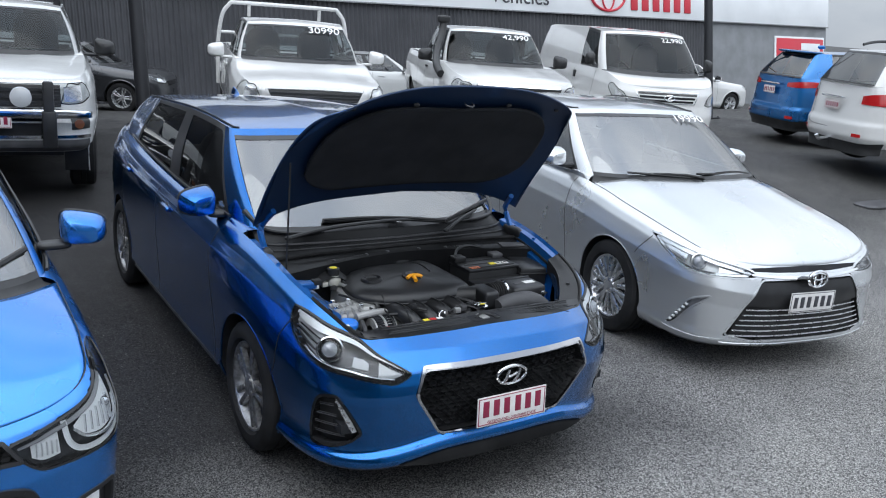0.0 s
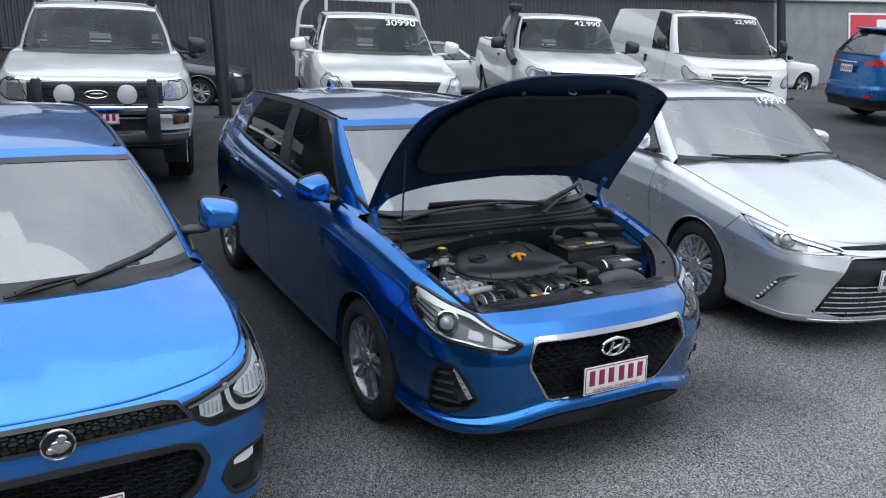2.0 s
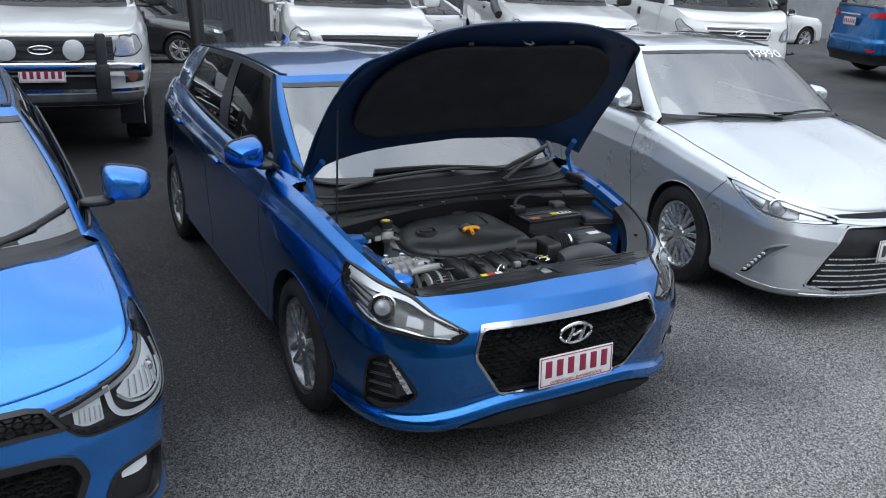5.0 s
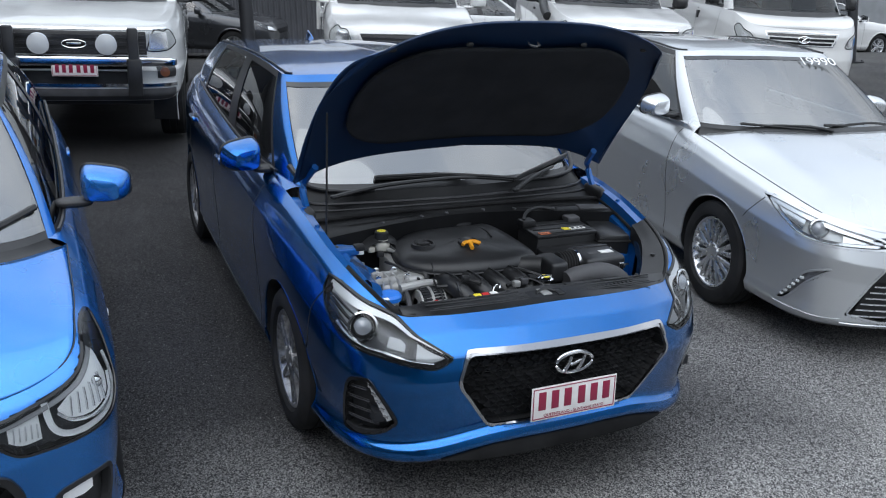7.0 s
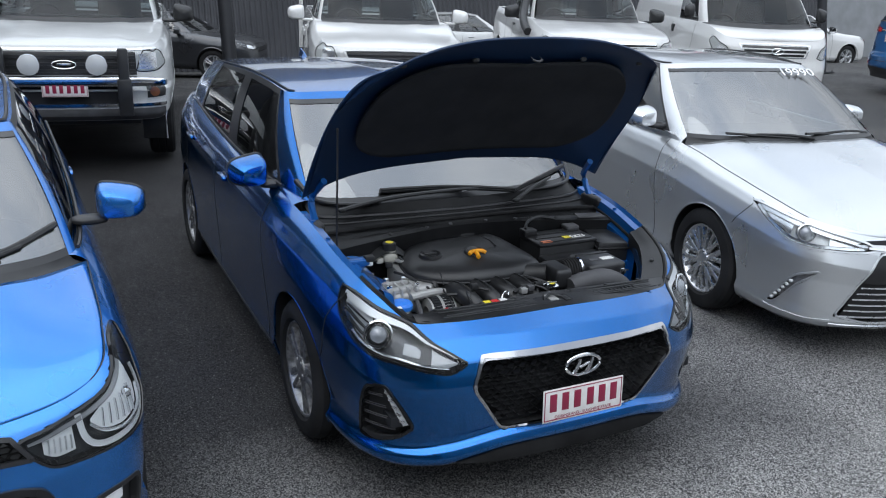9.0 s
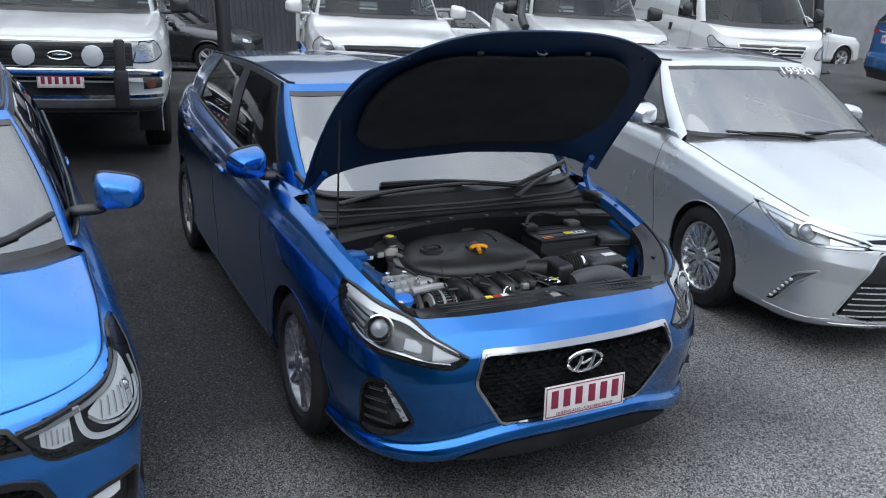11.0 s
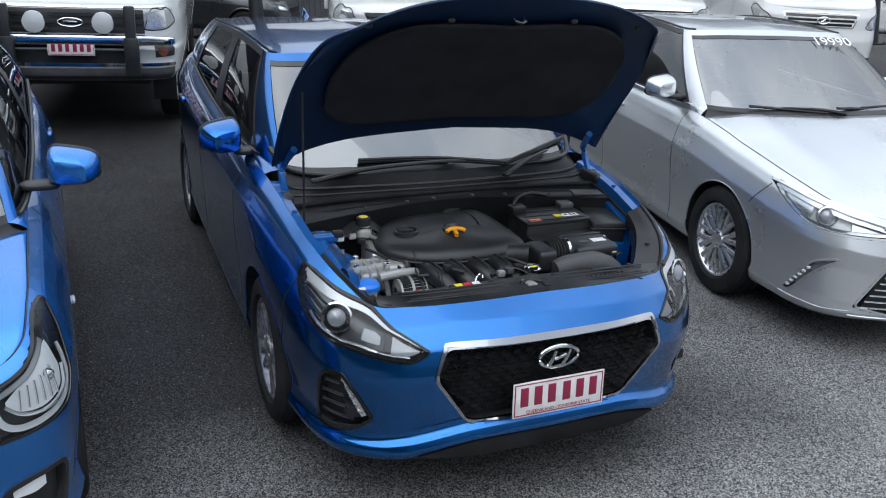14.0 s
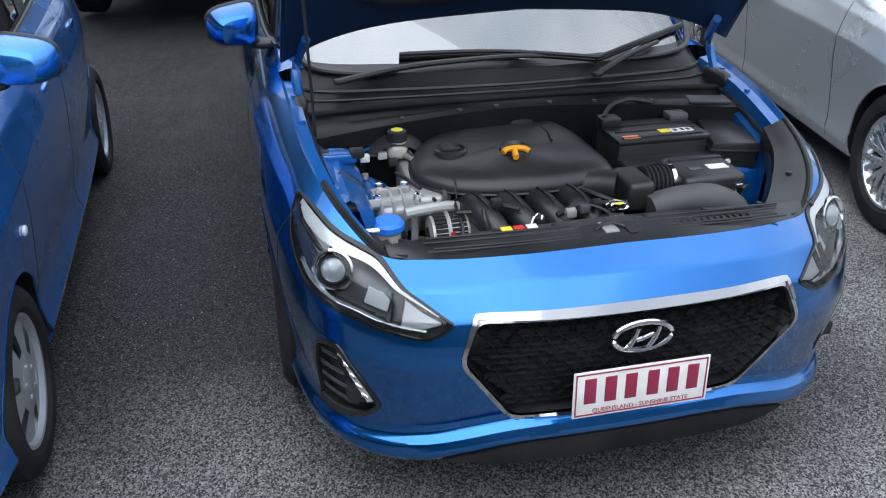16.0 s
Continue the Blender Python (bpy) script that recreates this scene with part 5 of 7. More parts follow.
for k_ in range(14):
    part("cover_cell", bm_box(.14 + .02 * k_, .147 + .02 * k_, .178, .205, .759, .7645, bevel=.001), BLACK, cov)
part("latch_recess", bm_blob((-.005, .190, .760), (.165, .075, .014), 6.0), FELT, cov)
latch = part("latch", bm_box(-.03, .01, .165, .225, .765, .772, bevel=.003), CASTMETAL, cov)
part("latch_pawl", bm_tube(curve([(-.05, .19, .768), (-.01, .20, .782), (.03, .185, .772)], 10), .005, 6), BLACK, latch)
part("release_lever", bm_box(.03, .055, .15, .195, .765, .773, bevel=.003), BLACK, latch)
for x in (-.50, -.30, -.14, .12, .30, .47):
    part("clip", bm_lathe([(.758, .009), (.766, .008), (.767, .001)], 12, "z", (x, .252, 0)), BLACK, cov)

# engine cover
def closed_curve(pts, n):
    """n points round a closed smooth outline."""
    p = np.asarray(pts, float)
    return cr(np.concatenate([p[-1:], p, p[:2]]), np.linspace(1, len(p) + 1, n, endpoint=False))


EC = [(-.438, .66), (-.405, .575), (-.33, .515), (-.22, .482), (-.08, .472), (.06, .488), (.145, .525), (.172, .60), (.17, .76), (.15, .90), (.08, .955), (-.14, .965), (-.31, .93), (-.405, .82)]
ring0 = closed_curve(EC, 72)
mid_c = np.array([-.135, .715])
levels = [(.738, .93), (.744, .97), (.752, .99), (.760, 1.0), (.770, .998), (.780, .975), (.792, .93), (.803, .85), (.811, .72), (.816, .52), (.818, .3), (.819, .02)]
g = np.array([np.concatenate([mid_c + (ring0 - mid_c) * f, np.full((72, 1), z)], 1) for z, f in levels])
dome = np.hypot(g[..., 0] + .125, g[..., 1] - .635)
g[..., 2] += .014 * np.clip(1 - (dome / .11) ** 2, 0, 1)
g[..., 2] += .010 * np.exp(-((g[..., 0] - .08) / .05) ** 2) * np.clip((g[..., 1] - .70) / .1, 0, 1) * (g[..., 2] > .79)
ec = part("engine_cover", bm_grid(g, wrap=True), SATIN, hatch, "black moulded plastic engine cover")
part("cover_lower_lip", bm_tube(np.concatenate([mid_c + (ring0 - mid_c) * 1.0, np.full((72, 1), .757)], 1), .005, 6, closed=True), SATIN, ec)
part("filler_rim", bm_lathe([(.806, .054), (.824, .050), (.828, .042), (.808, .036)], 28, "z", (-.309, .703, 0)), SATIN, ec)
part("filler_cap", bm_lathe([(.785, .036), (.812, .035), (.816, .030), (.816, .001)], 24, "z", (-.309, .703, 0)), BLACK, ec)
part("cap_grip", bm_box(-.338, -.280, .697, .709, .814, .828, bevel=.004), BLACK, ec)
part("dipstick_dome", bm_lathe([(.812, .054), (.838, .046), (.845, .034), (.836, .026), (.834, .001)], 28, "z", (-.125, .640, 0)), SATIN, ec)
tee = bm_tube(curve([(-.178, .592, .842), (-.165, .600, .848), (-.138, .603, .850), (-.111, .598, .848), (-.098, .588, .842)], 14), .0088, 8)
bm_tube([(-.140, .602, .848), (-.148, .560, .836)], .0095, 8, bm=tee)
part("dipstick_handle", tee, YELLOW, ec, "orange T-shaped dipstick handle")
part("cover_crease", bm_tube(curve([(-.232, .50, .790), (-.225, .55, .806), (-.205, .605, .819), (-.185, .635, .826)], 12), .0022, 6), SATIN, ec)
part("cover_crease", bm_tube(curve([(-.343, .497, .752), (-.342, .52, .785), (-.33, .585, .803), (-.318, .65, .812)], 12), .0020, 6), BLACK, ec)
part("cover_crease", bm_tube(curve([(.02, .71, .822), (.035, .79, .820), (.03, .87, .814), (.02, .93, .80)], 12), .004, 6), SATIN, ec)
# intake runners in front of it
for i in range(4):
    x = -.300 + .094 * i
    run_ = part("intake_runner", bm_tube(curve([(x, .55, .700), (x + .004, .475, .732), (x + .02, .40, .728), (x + .045, .345, .690), (x + .055, .32, .60)], 16), np.linspace(.041, .034, 16), 14), SATIN, hatch)
    part("runner_seam", bm_tube(curve([(x - .006, .53, .745), (x + .002, .475, .774), (x + .018, .40, .769), (x + .044, .335, .728)], 12), .003, 6), BLACK, run_)
part("intake_plenum", bm_blob((-.10, .56, .69), (.50, .13, .08), 3.4, 30, 12), BLACK, hatch)
part("throttle_duct", bm_tube(curve([(.04, .53, .74), (.09, .50, .75), (.14, .46, .758)], 10), .048, 14), BLACK, hatch)
part("fuel_rail", bm_tube(curve([(-.30, .455, .718), (-.1, .452, .722), (.06, .452, .72)], 12), .009, 8), CASTMETAL, hatch)
# air box, bellows, snorkel
part("resonator_box", bm_blob((.168, .435, .760), (.085, .150, .092), 6.0, 28, 12), SATIN, hatch)
prof = []
for i in range(6):
    q = .212 + i * .0135
    prof += [(q, .040), (q + .004, .050), (q + .009, .050), (q + .012, .040)]
part("air_bellows", bm_lathe(prof, 28, "x", (0, .462, .762)), RUBBER, hatch)
part("hose_clamp", bm_lathe([(.292, .044), (.293, .0515), (.305, .0515), (.306, .044)], 28, "x", (0, .462, .762)), CHROME, hatch)
ab = part("air_box", bm_blob((.405, .462, .745), (.205, .185, .115), 8.0, 44, 16), SATIN, hatch, "black air filter box with a white label")
part("air_box_lid_edge", bm_blob((.405, .462, .752), (.215, .196, .014), 9.0, 44, 6), BLACK, ab)
part("air_box_ridge", bm_box(.320, .495, .505, .518, .795, .808, bevel=.004), SATIN, ab)
for x in (.335, .475):
    part("lid_clip", bm_box(x - .012, x + .012, .362, .372, .735, .775, bevel=.003), CHROME, ab)
part("label", bm_box(.410, .472, .425, .458, .8020, .8045), LABELWHITE, ab)
part("label", bm_box(.348, .390, .428, .452, .8020, .8043), GREYPLASTIC, ab)
part("intake_snorkel", bm_tube(curve([(.185, .345, .735), (.27, .352, .745), (.37, .352, .743), (.44, .340, .715), (.47, .330, .68)], 20), np.interp(np.linspace(0, 1, 20), [0, .1, .5, .9, 1], [.036, .042, .046, .046, .040]), 14), GREYPLASTIC, hatch)
# battery and fuse box
bt = part("battery", bm_box(.225, .535, .655, .835, .58, .805, bevel=.008), BLACK, hatch, "black car battery with labels")
part("battery_lid", bm_box(.22, .54, .65, .84, .805, .822, bevel=.006), SATIN, bt)
for i in range(3):
    part("lid_rib", bm_box(.24, .52, .668 + i * .055, .674 + i * .055, .822, .826, bevel=.001), BLACK, bt)
part("label", bm_box(.385, .420, .695, .725, .8225, .825), LABELYELLOW, bt)
part("label", bm_box(.424, .500, .692, .722, .8225, .8248), LABELWHITE, bt)
for q in (.44, .465, .485):
    part("label_bar", bm_box(q - .006, q + .006, .698, .716, .8248, .8256), BLACK, bt)
part("label", bm_box(.245, .300, .665, .688, .8225, .825), mat("label_orange", (.75, .22, .1), .5), bt)
part("battery_clamp", bm_box(.215, .285, .775, .835, .820, .852, bevel=.008), BLACK, bt)
part("clamp_cover", bm_box(.465, .535, .790, .850, .820, .845, bevel=.008), GREYPLASTIC, bt)
part("battery_shelf", bm_box(.215, .545, .575, .652, .735, .772, bevel=.008), SATIN, bt)
part("battery_lead", bm_tube(curve([(.23, .80, .850), (.28, .86, .868), (.36, .89, .875), (.44, .88, .862)], 16), .008, 8), BLACK, bt)
fb = part("fuse_box", bm_box(-.075, .075, -.135, .135, -.055, .045, bevel=.012, m=pose(.635, .725, .765, 0, 0, -16)), SATIN, hatch, "black fuse box with a bevelled lid")
part("fuse_box_lid", bm_box(-.080, .080, -.140, .140, .010, .020, bevel=.004, m=pose(.635, .725, .765, 0, 0, -16)), BLACK, fb)
part("fuse_box_base", bm_box(-.065, .065, -.125, .125, -.16, -.05, bevel=.008, m=pose(.635, .725, .765, 0, 0, -16)), BLACK, fb)
part("label", bm_lathe([(0, .012), (-.002, .011), (-.002, .001)], 16, "y", (.575, .592, .745)), LABELWHITE, fb)
part("side_tag", bm_box(.542, .572, .532, .536, .715, .738, bevel=.002), LABELWHITE, hatch)
part("wing_tag", bm_box(-.014, .014, -.014, .014, 0, .004, bevel=.001, m=pose(.680, .440, .768, -20, 0, -20)), LABELWHITE, hatch)
part("lamp_duct", bm_tube(curve([(.715, .60, .815), (.685, .50, .775), (.655, .42, .735), (.60, .35, .64)], 14), np.interp(np.linspace(0, 1, 14), [0, .4, 1], [.018, .040, .045]), 10), LINERBLUE, hatch)
part("stay_rod", bm_tube([(.60, .335, .762), (.635, .235, .748)], .005, 6), BLACK, hatch)
# left side: reservoir, washer filler, mount, alternator
rs = part("brake_reservoir", bm_blob((-.450, .840, .785), (.070, .085, .055), 3.2), RESERVOIR, hatch, "pale brake fluid reservoir with black cap")
part("reservoir_neck", bm_lathe([(.800, .032), (.818, .029), (.826, .028)], 20, "z", (-.450, .835, 0)), RESERVOIR, rs)
part("cap", bm_lathe([(.816, .031), (.846, .030), (.850, .024), (.850, .001)], 20, "z", (-.450, .835, 0)), BLACK, rs)
part("label", bm_lathe([(.8505, .019), (.8515, .001)], 16, "z", (-.450, .835, 0)), LABELYELLOW, rs)
part("reservoir_hose", bm_tube(curve([(-.43, .80, .775), (-.405, .74, .775), (-.395, .68, .755), (-.40, .63, .73)], 14), .009, 8), CASTMETAL, rs)
part("vacuum_servo", bm_lathe([(.80, .11), (.85, .13), (.91, .13), (.94, .10)], 32, "y", (-.46, 0, .70)), BLACK, hatch)
ws = part("washer_filler", bm_tube([(-.552, .455, .52), (-.552, .452, .700)], [.034, .037], 18), RESERVOIR, hatch, "washer fluid neck with blue cap")
part("cap", bm_lathe([(.696, .036), (.700, .046), (.716, .046), (.726, .038), (.729, .001)], 20, "z", (-.550, .456, 0)), CAPBLUE, ws)
part("cap_tab", bm_box(-.60, -.565, .444, .468, .702, .712, bevel=.003), CAPBLUE, ws)
mt = part("engine_mount", bm_blob((-.505, .570, .690), (.135, .11, .085), 5.0), CASTMETAL, hatch, "cast aluminium engine mount")
part("mount_arm", bm_tube(curve([(-.695, .490, .757), (-.65, .497, .755), (-.60, .515, .748), (-.54, .545, .735), (-.46, .57, .725)], 16), np.interp(np.linspace(0, 1, 16), [0, .15, .6, 1], [.020, .013, .016, .026]), 10), CASTMETAL, mt)
part("arm_eye", bm_lathe([(.742, .026), (.764, .026), (.766, .012), (.766, .001)], 20, "z", (-.695, .490, 0)), CASTMETAL, mt)
for i in range(4):
    part("mount_rib", bm_box(-.560 + i * .034, -.551 + i * .034, .512, .628, .640, .752, bevel=.003), CASTMETAL, mt)
part("mount_bridge", bm_box(-.572, -.440, .605, .622, .700, .752, bevel=.004), CASTMETAL, mt)
for x, y in ((-.565, .545), (-.448, .535), (-.470, .625), (-.545, .630)):
    part("bolt", bm_lathe([(.742, .013), (.764, .012), (.766, .001)], 6, "z", (x, y, 0)), CHROME, mt)
part("tensioner_bracket", bm_tube(curve([(-.47, .50, .715), (-.478, .44, .695), (-.490, .385, .665), (-.505, .35, .63)], 12), .011, 8), GREYPLASTIC, hatch)
alt = part("alternator", bm_lathe([(-.455, .03), (-.450, .062), (-.385, .068), (-.345, .066), (-.335, .052), (-.31, .04)], 36, "x", (.02, .462, .655)), CASTMETAL, hatch, "aluminium alternator with cooling slots")
for i in range(12):
    t = -.9 + i * .20
    for x0, x1 in ((-.442, -.408), (-.396, -.352)):
        part("slot", bm_box(x0, x1, -.005, .005, .058, .0695, m=Matrix.Translation((.02, .462, .655)) @ Matrix.Rotation(t, 4, "X")), FELT, alt)
part("alternator_band", bm_lathe([(-.404, .0695), (-.402, .071), (-.398, .071), (-.396, .0695)], 36, "x", (.02, .462, .655)), CASTMETAL, alt)
part("alternator_tag", bm_box(-.385, -.372, .390, .394, .690, .700), LABELRED, alt)
part("pump_pipe", bm_tube(curve([(-.495, .485, .726), (-.44, .488, .731), (-.37, .495, .731), (-.33, .50, .72)], 12), .017, 10), CASTMETAL, hatch)
part("pump_body", bm_blob((-.41, .575, .715), (.10, .10, .075), 4.0), CASTMETAL, hatch)
part("pump_pulley", bm_lathe([(-.01, .045), (0, .048), (.012, .044), (.014, .02), (.006, .001)], 24, "x", (-.365, .565, .725)), BLACK, hatch)
part("timing_cover", bm_box(-.455, -.36, .60, .86, .60, .755, bevel=.02), CASTMETAL, hatch)
part("drive_belt", bm_tube(curve([(-.50, .44, .64), (-.505, .52, .66), (-.505, .60, .62)], 10), .012, 6), RUBBER, hatch)
# belts, hoses, wires, bits
part("coolant_hose", bm_tube(curve([(.075, .36, .70), (.04, .32, .725), (.02, .29, .73), (-.03, .275, .70)], 14), .018, 10), RUBBER, hatch)
part("radiator_neck", bm_lathe([(.70, .02), (.748, .020), (.752, .026)], 20, "z", (.075, .327, 0)), CASTMETAL, hatch)
rc = part("radiator_cap", bm_lathe([(.752, .020), (.758, .033), (.766, .033), (.772, .022), (.774, .001)], 24, "z", (.075, .327, 0)), CHROME, hatch)
part("warning_label", bm_lathe([(.7742, .017), (.7752, .001)], 14, "z", (.075, .327, 0)), LABELYELLOW, rc)
part("cap_wing", bm_box(.05, .10, .320, .334, .771, .778, bevel=.002), CHROME, rc)
WIRES = ([(-.42, .80, .79), (-.405, .70, .765), (-.42, .62, .75), (-.40, .52, .74)], [(-.05, .36, .765), (.0, .33, .770), (.04, .30, .755), (.02, .27, .75)], [(-.30, .37, .77), (-.305, .34, .75), (-.29, .33, .70)],
         [(-.66, .74, .80), (-.58, .78, .79), (-.50, .82, .775)], [(.47, .36, .73), (.52, .40, .745), (.57, .44, .73)], [(-.10, .335, .75), (-.02, .355, .765), (.09, .37, .75)], [(-.36, .43, .74), (-.30, .415, .745), (-.25, .40, .765), (-.2, .36, .765)],
         [(-.345, .51, .74), (-.352, .46, .735), (-.35, .40, .71), (-.36, .35, .66)], [(.02, .45, .765), (.05, .40, .765), (.10, .38, .75), (.16, .375, .74)], [(-.48, .70, .76), (-.46, .64, .765), (-.43, .58, .755)], [(-.63, .60, .745), (-.60, .56, .73), (-.575, .50, .70)],
         [(-.53, .39, .69), (-.50, .33, .71), (-.43, .30, .715), (-.34, .29, .72)])
for i, q in enumerate(WIRES):
    part("wire", bm_tube(curve(q, 16), (.006, .0045, .007)[i % 3], 6), BLACK, hatch)
for x, y, z, m_ in ((-.561, .790, .770, LABELWHITE), (-.502, .815, .765, RESERVOIR), (-.475, .775, .755, BLACK), (-.02, .335, .748, GREYPLASTIC), (-.07, .31, .752, CASTMETAL), (.02, .345, .755, BLACK), (-.26, .385, .768, BLACK), (-.165, .30, .745, BLACK)):
    part("connector", bm_box(x - .015, x + .015, y - .011, y + .011, z, z + .024, bevel=.004), m_, hatch)
for x, m_ in ((-.272, LABELYELLOW), (-.238, LABELRED), (-.202, LABELWHITE)):
    part("warning_tag", bm_box(x - .015, x + .014, .240, .262, .7645, .767), m_, hatch)
part("tag_hook", bm_tube(curve([(-.20, .262, .767), (-.185, .275, .785), (-.17, .268, .79), (-.175, .255, .78)], 10), .003, 6), CHROME, hatch)
part("panel_tag", bm_box(-.63, -.59, .355, .375, .742, .745, m=pose(0, 0, 0)), LABELWHITE, hatch)
abs_ = part("abs_block", bm_blob((-.650, .71, .822), (.11, .05, .035), 5.0), BAYBLUE, hatch, "blue bracket with black relay on the inner wing")
part("relay", bm_box(-.618, -.575, .685, .722, .822, .848, bevel=.006), BLACK, abs_)
part("relay", bm_box(-.705, -.675, .71, .74, .82, .842, bevel=.006), BLACK, abs_)
part("abs_pipe", bm_tube(curve([(-.72, .80, .80), (-.66, .77, .825), (-.58, .80, .80), (-.52, .86, .79)], 12), .006, 8), BAYBLUE, abs_)
part("wing_flange", bm_box(-.745, -.700, .45, .60, .742, .752, bevel=.004), BAYBLUE, hatch)
# scuttle: black mouldings and a rubber seal under the windscreen
x = np.linspace(0, .735, 32)
front_e = np.stack([x, .945 - .17 * (x / .72) ** 1.6, np.full(32, .858)], 1)
mid_e = np.stack([x, .985 - .045 * (x / .72) ** 3, np.full(32, .876)], 1)
back_e = cr(H_B, np.interp(x, [0, .40, .68, .74], [0, 1, 2, 2.35]))
lower = np.stack([x, .955 - .17 * (x / .72) ** 1.6, np.full(32, .58)], 1)
sc = part("scuttle_panel", bm_grid(both(loft(mid_e, back_e, 10, .018, np.tile([0, -.2, -1.0], (32, 1))))), DEEPBLACK, hatch, "black scuttle moulding under the windscreen")
lip_a, lip_b = (front_e * .75 + mid_e * .25), (front_e * .3 + mid_e * .7)
lip_a[:, 2] += .006
lip_b[:, 2] -= .012
part("scuttle_front", bm_grid(both(np.stack([lower, front_e - np.array([0, 0, .012]), front_e, lip_a, lip_b, mid_e], 1))), DEEPBLACK, sc)
part("bonnet_seal", bm_tube(both(mid_e[:, None])[:, 0] + np.array([0, 0, .006]), .010, 8), RUBBER, sc)
part("seal_lip", bm_tube(both(mid_e[:, None])[:, 0] + np.array([0, .016, .004]), .004, 6), SATIN, sc)
for f, r in ((.40, .005), (.62, .008)):
    part("scuttle_ridge", bm_tube(both(((mid_e * (1 - f) + back_e * f) - np.array([0, 0, .014]))[:, None])[:, 0], r, 6), SATIN, sc)
part("scuttle_lid", bm_box(-.07, .07, -.035, .035, 0, .010, bevel=.004, m=pose(.635, .855, .862, 0, 0, -14)), GREYPLASTIC, sc)
for xx in (-.42, -.22, -.091, .096, .25, .44):
    part("clip", bm_lathe([(.0, .010), (.006, .009), (.007, .001)], 12, "z", (xx, .955 - .14 * abs(xx / .72) ** 1.6, .864)), GREYPLASTIC, sc)
WA = np.array
for pts, blade in (([(-.60, 1.035, .955), (-.36, 1.06, .985), (-.05, 1.055, 1.000), (.10, 1.045, .998)], [(-.385, 1.115, 1.006), (-.05, 1.090, 1.004), (.285, 1.000, .988)]), ([(.265, .955, .950), (.40, 1.03, .985), (.56, 1.12, 1.005)], [(.27, 1.00, .985), (.48, 1.105, 1.010), (.70, 1.225, 1.030)])):
    wp = part("wiper", bm_tube(curve(pts, 18), np.linspace(.012, .008, 18), 8), BLACK, hatch)
    part("wiper_blade", bm_tube(curve(blade, 24), .011, 6), BLACK, wp)
    part("blade_spine", bm_tube(curve(blade, 24) + WA([0, -.008, .010]), .007, 6), SATIN, wp)
    part("pivot_cap", bm_blob(WA(pts[0]), (.036, .03, .02), 2.6), BLACK, wp)
for sd in (1, -1):
    part("screen_corner_trim", bm_tube(curve([(sd * .40, 1.065, .965), (sd * .58, 1.09, .968), (sd * .69, 1.15, .985), (sd * .74, 1.27, 1.045)], 20), np.linspace(.007, .013, 20), 8), SATIN, sc)
    part("hinge_cover", bm_blob((sd * .735, .985, .905), (.05, .16, .06), 3.0), BLACK, sc)
part("mirror_mount", bm_blob((0, 1.70, 1.345), (.16, .16, .05), 3.0, m=pose(0, 0, 0)), BLACK, hatch)
part("inside_mirror", bm_blob((0, 1.80, 1.30), (.24, .03, .07), 3.4), BLACK, hatch)
# prop rod
part("prop_rod", bm_tube(curve([(-.705, .80, .815), (-.712, .775, 1.06), (-.722, .74, 1.385)], 8), .0045, 8), BLACK, hatch, "thin black bonnet prop")
part("rod_clip", bm_blob((-.705, .80, .82), (.04, .05, .03), 3.0), BLACK, hatch)


# ---- silver sedan ----
sedan = thing("sedan_car", pose(2.656, .341, 0, 0, 0, -9.1), "silver four-door sedan with a marked windscreen", "car")
S_LOW = [(.40, .655), (.47, .648), (.63, .648), (.80, .650), (.93, .672), (1.08, .733), (1.20, .79), (1.255, .815)]
S_HIGH = [(.40, .655), (.45, .690), (.55, .717), (.70, .745), (.85, .772), (1.05, .803), (1.18, .817), (1.255, .819)]
S_GRILLE = [(-.385, .640), (-.60, .285), (-.42, .25), (.42, .25), (.60, .285), (.385, .640)]
S_FOG = [(.99, .285), (.90, .405), (.83, .484), (.71, .522), (.76, .48), (.83, .42), (.93, .30)]


def sedan_pocket(a, z):
    return np.where(inside_outline(a, z, S_GRILLE), .06, 0) + np.where(inside_outline(a, z, S_FOG), .03, 0) + np.where(inside_outline(a, z, S_LOW + S_HIGH[-2:0:-1]), .07, 0)


S_SIDE = [(0, .11), (.06, .05), (.14, .022), (.22, .026), (.4, .012), (.62, .0), (.74, .003), (.80, .016), (.88, .036), (.95, .065), (1, .11)]
sedan_skin = Skin(
    [(0, 0), (.35, .02), (.62, .10), (.78, .25), (.86, .5), (.895, .95), (.9125, 1.6), (.9125, 3.2), (.89, 4.0), (.82, 4.5), (.6, 4.78), (0, 4.85)],
    [.18] * 8 + [.22, .25, .27, .27],
    [.705, .715, .755, .795, .845, .91, .985, 1.01, 1.03, 1.03, 1.02, 1.0],
    [(0, .08), (.05, .02), (.12, -.01), (.22, .0), (.5, .012), (.68, .0), (.85, .03), (.94, .06), (1, .10)], S_SIDE, [(0, .08), (.2, .0), (.6, .03), (1, .12)], [0, 0, 0, .3, .8, 1, 1, 1, 1, 1.3, 1.7, 2], sedan_pocket)
car_shell(sedan, sedan_skin, SILVER, [(.98, .33, .36), (3.755, .33, .36)], .62, ns=360, nv=70)
four_wheels(sedan, .33, .215, .218, 10, ALLOY, "twin", .89, .98, 3.755)
underbody(sedan, .62, 4.8)
S_B = [(0, 1.26, 1.025), (.48, 1.32, 1.025), (.74, 1.47, 1.02), (.815, 1.75, 1.015), (.83, 2.2, 1.01), (.83, 2.8, 1.02), (.82, 3.4, 1.04), (.78, 3.95, 1.05), (.68, 4.2, 1.05), (.4, 4.3, 1.06), (0, 4.33, 1.06)]
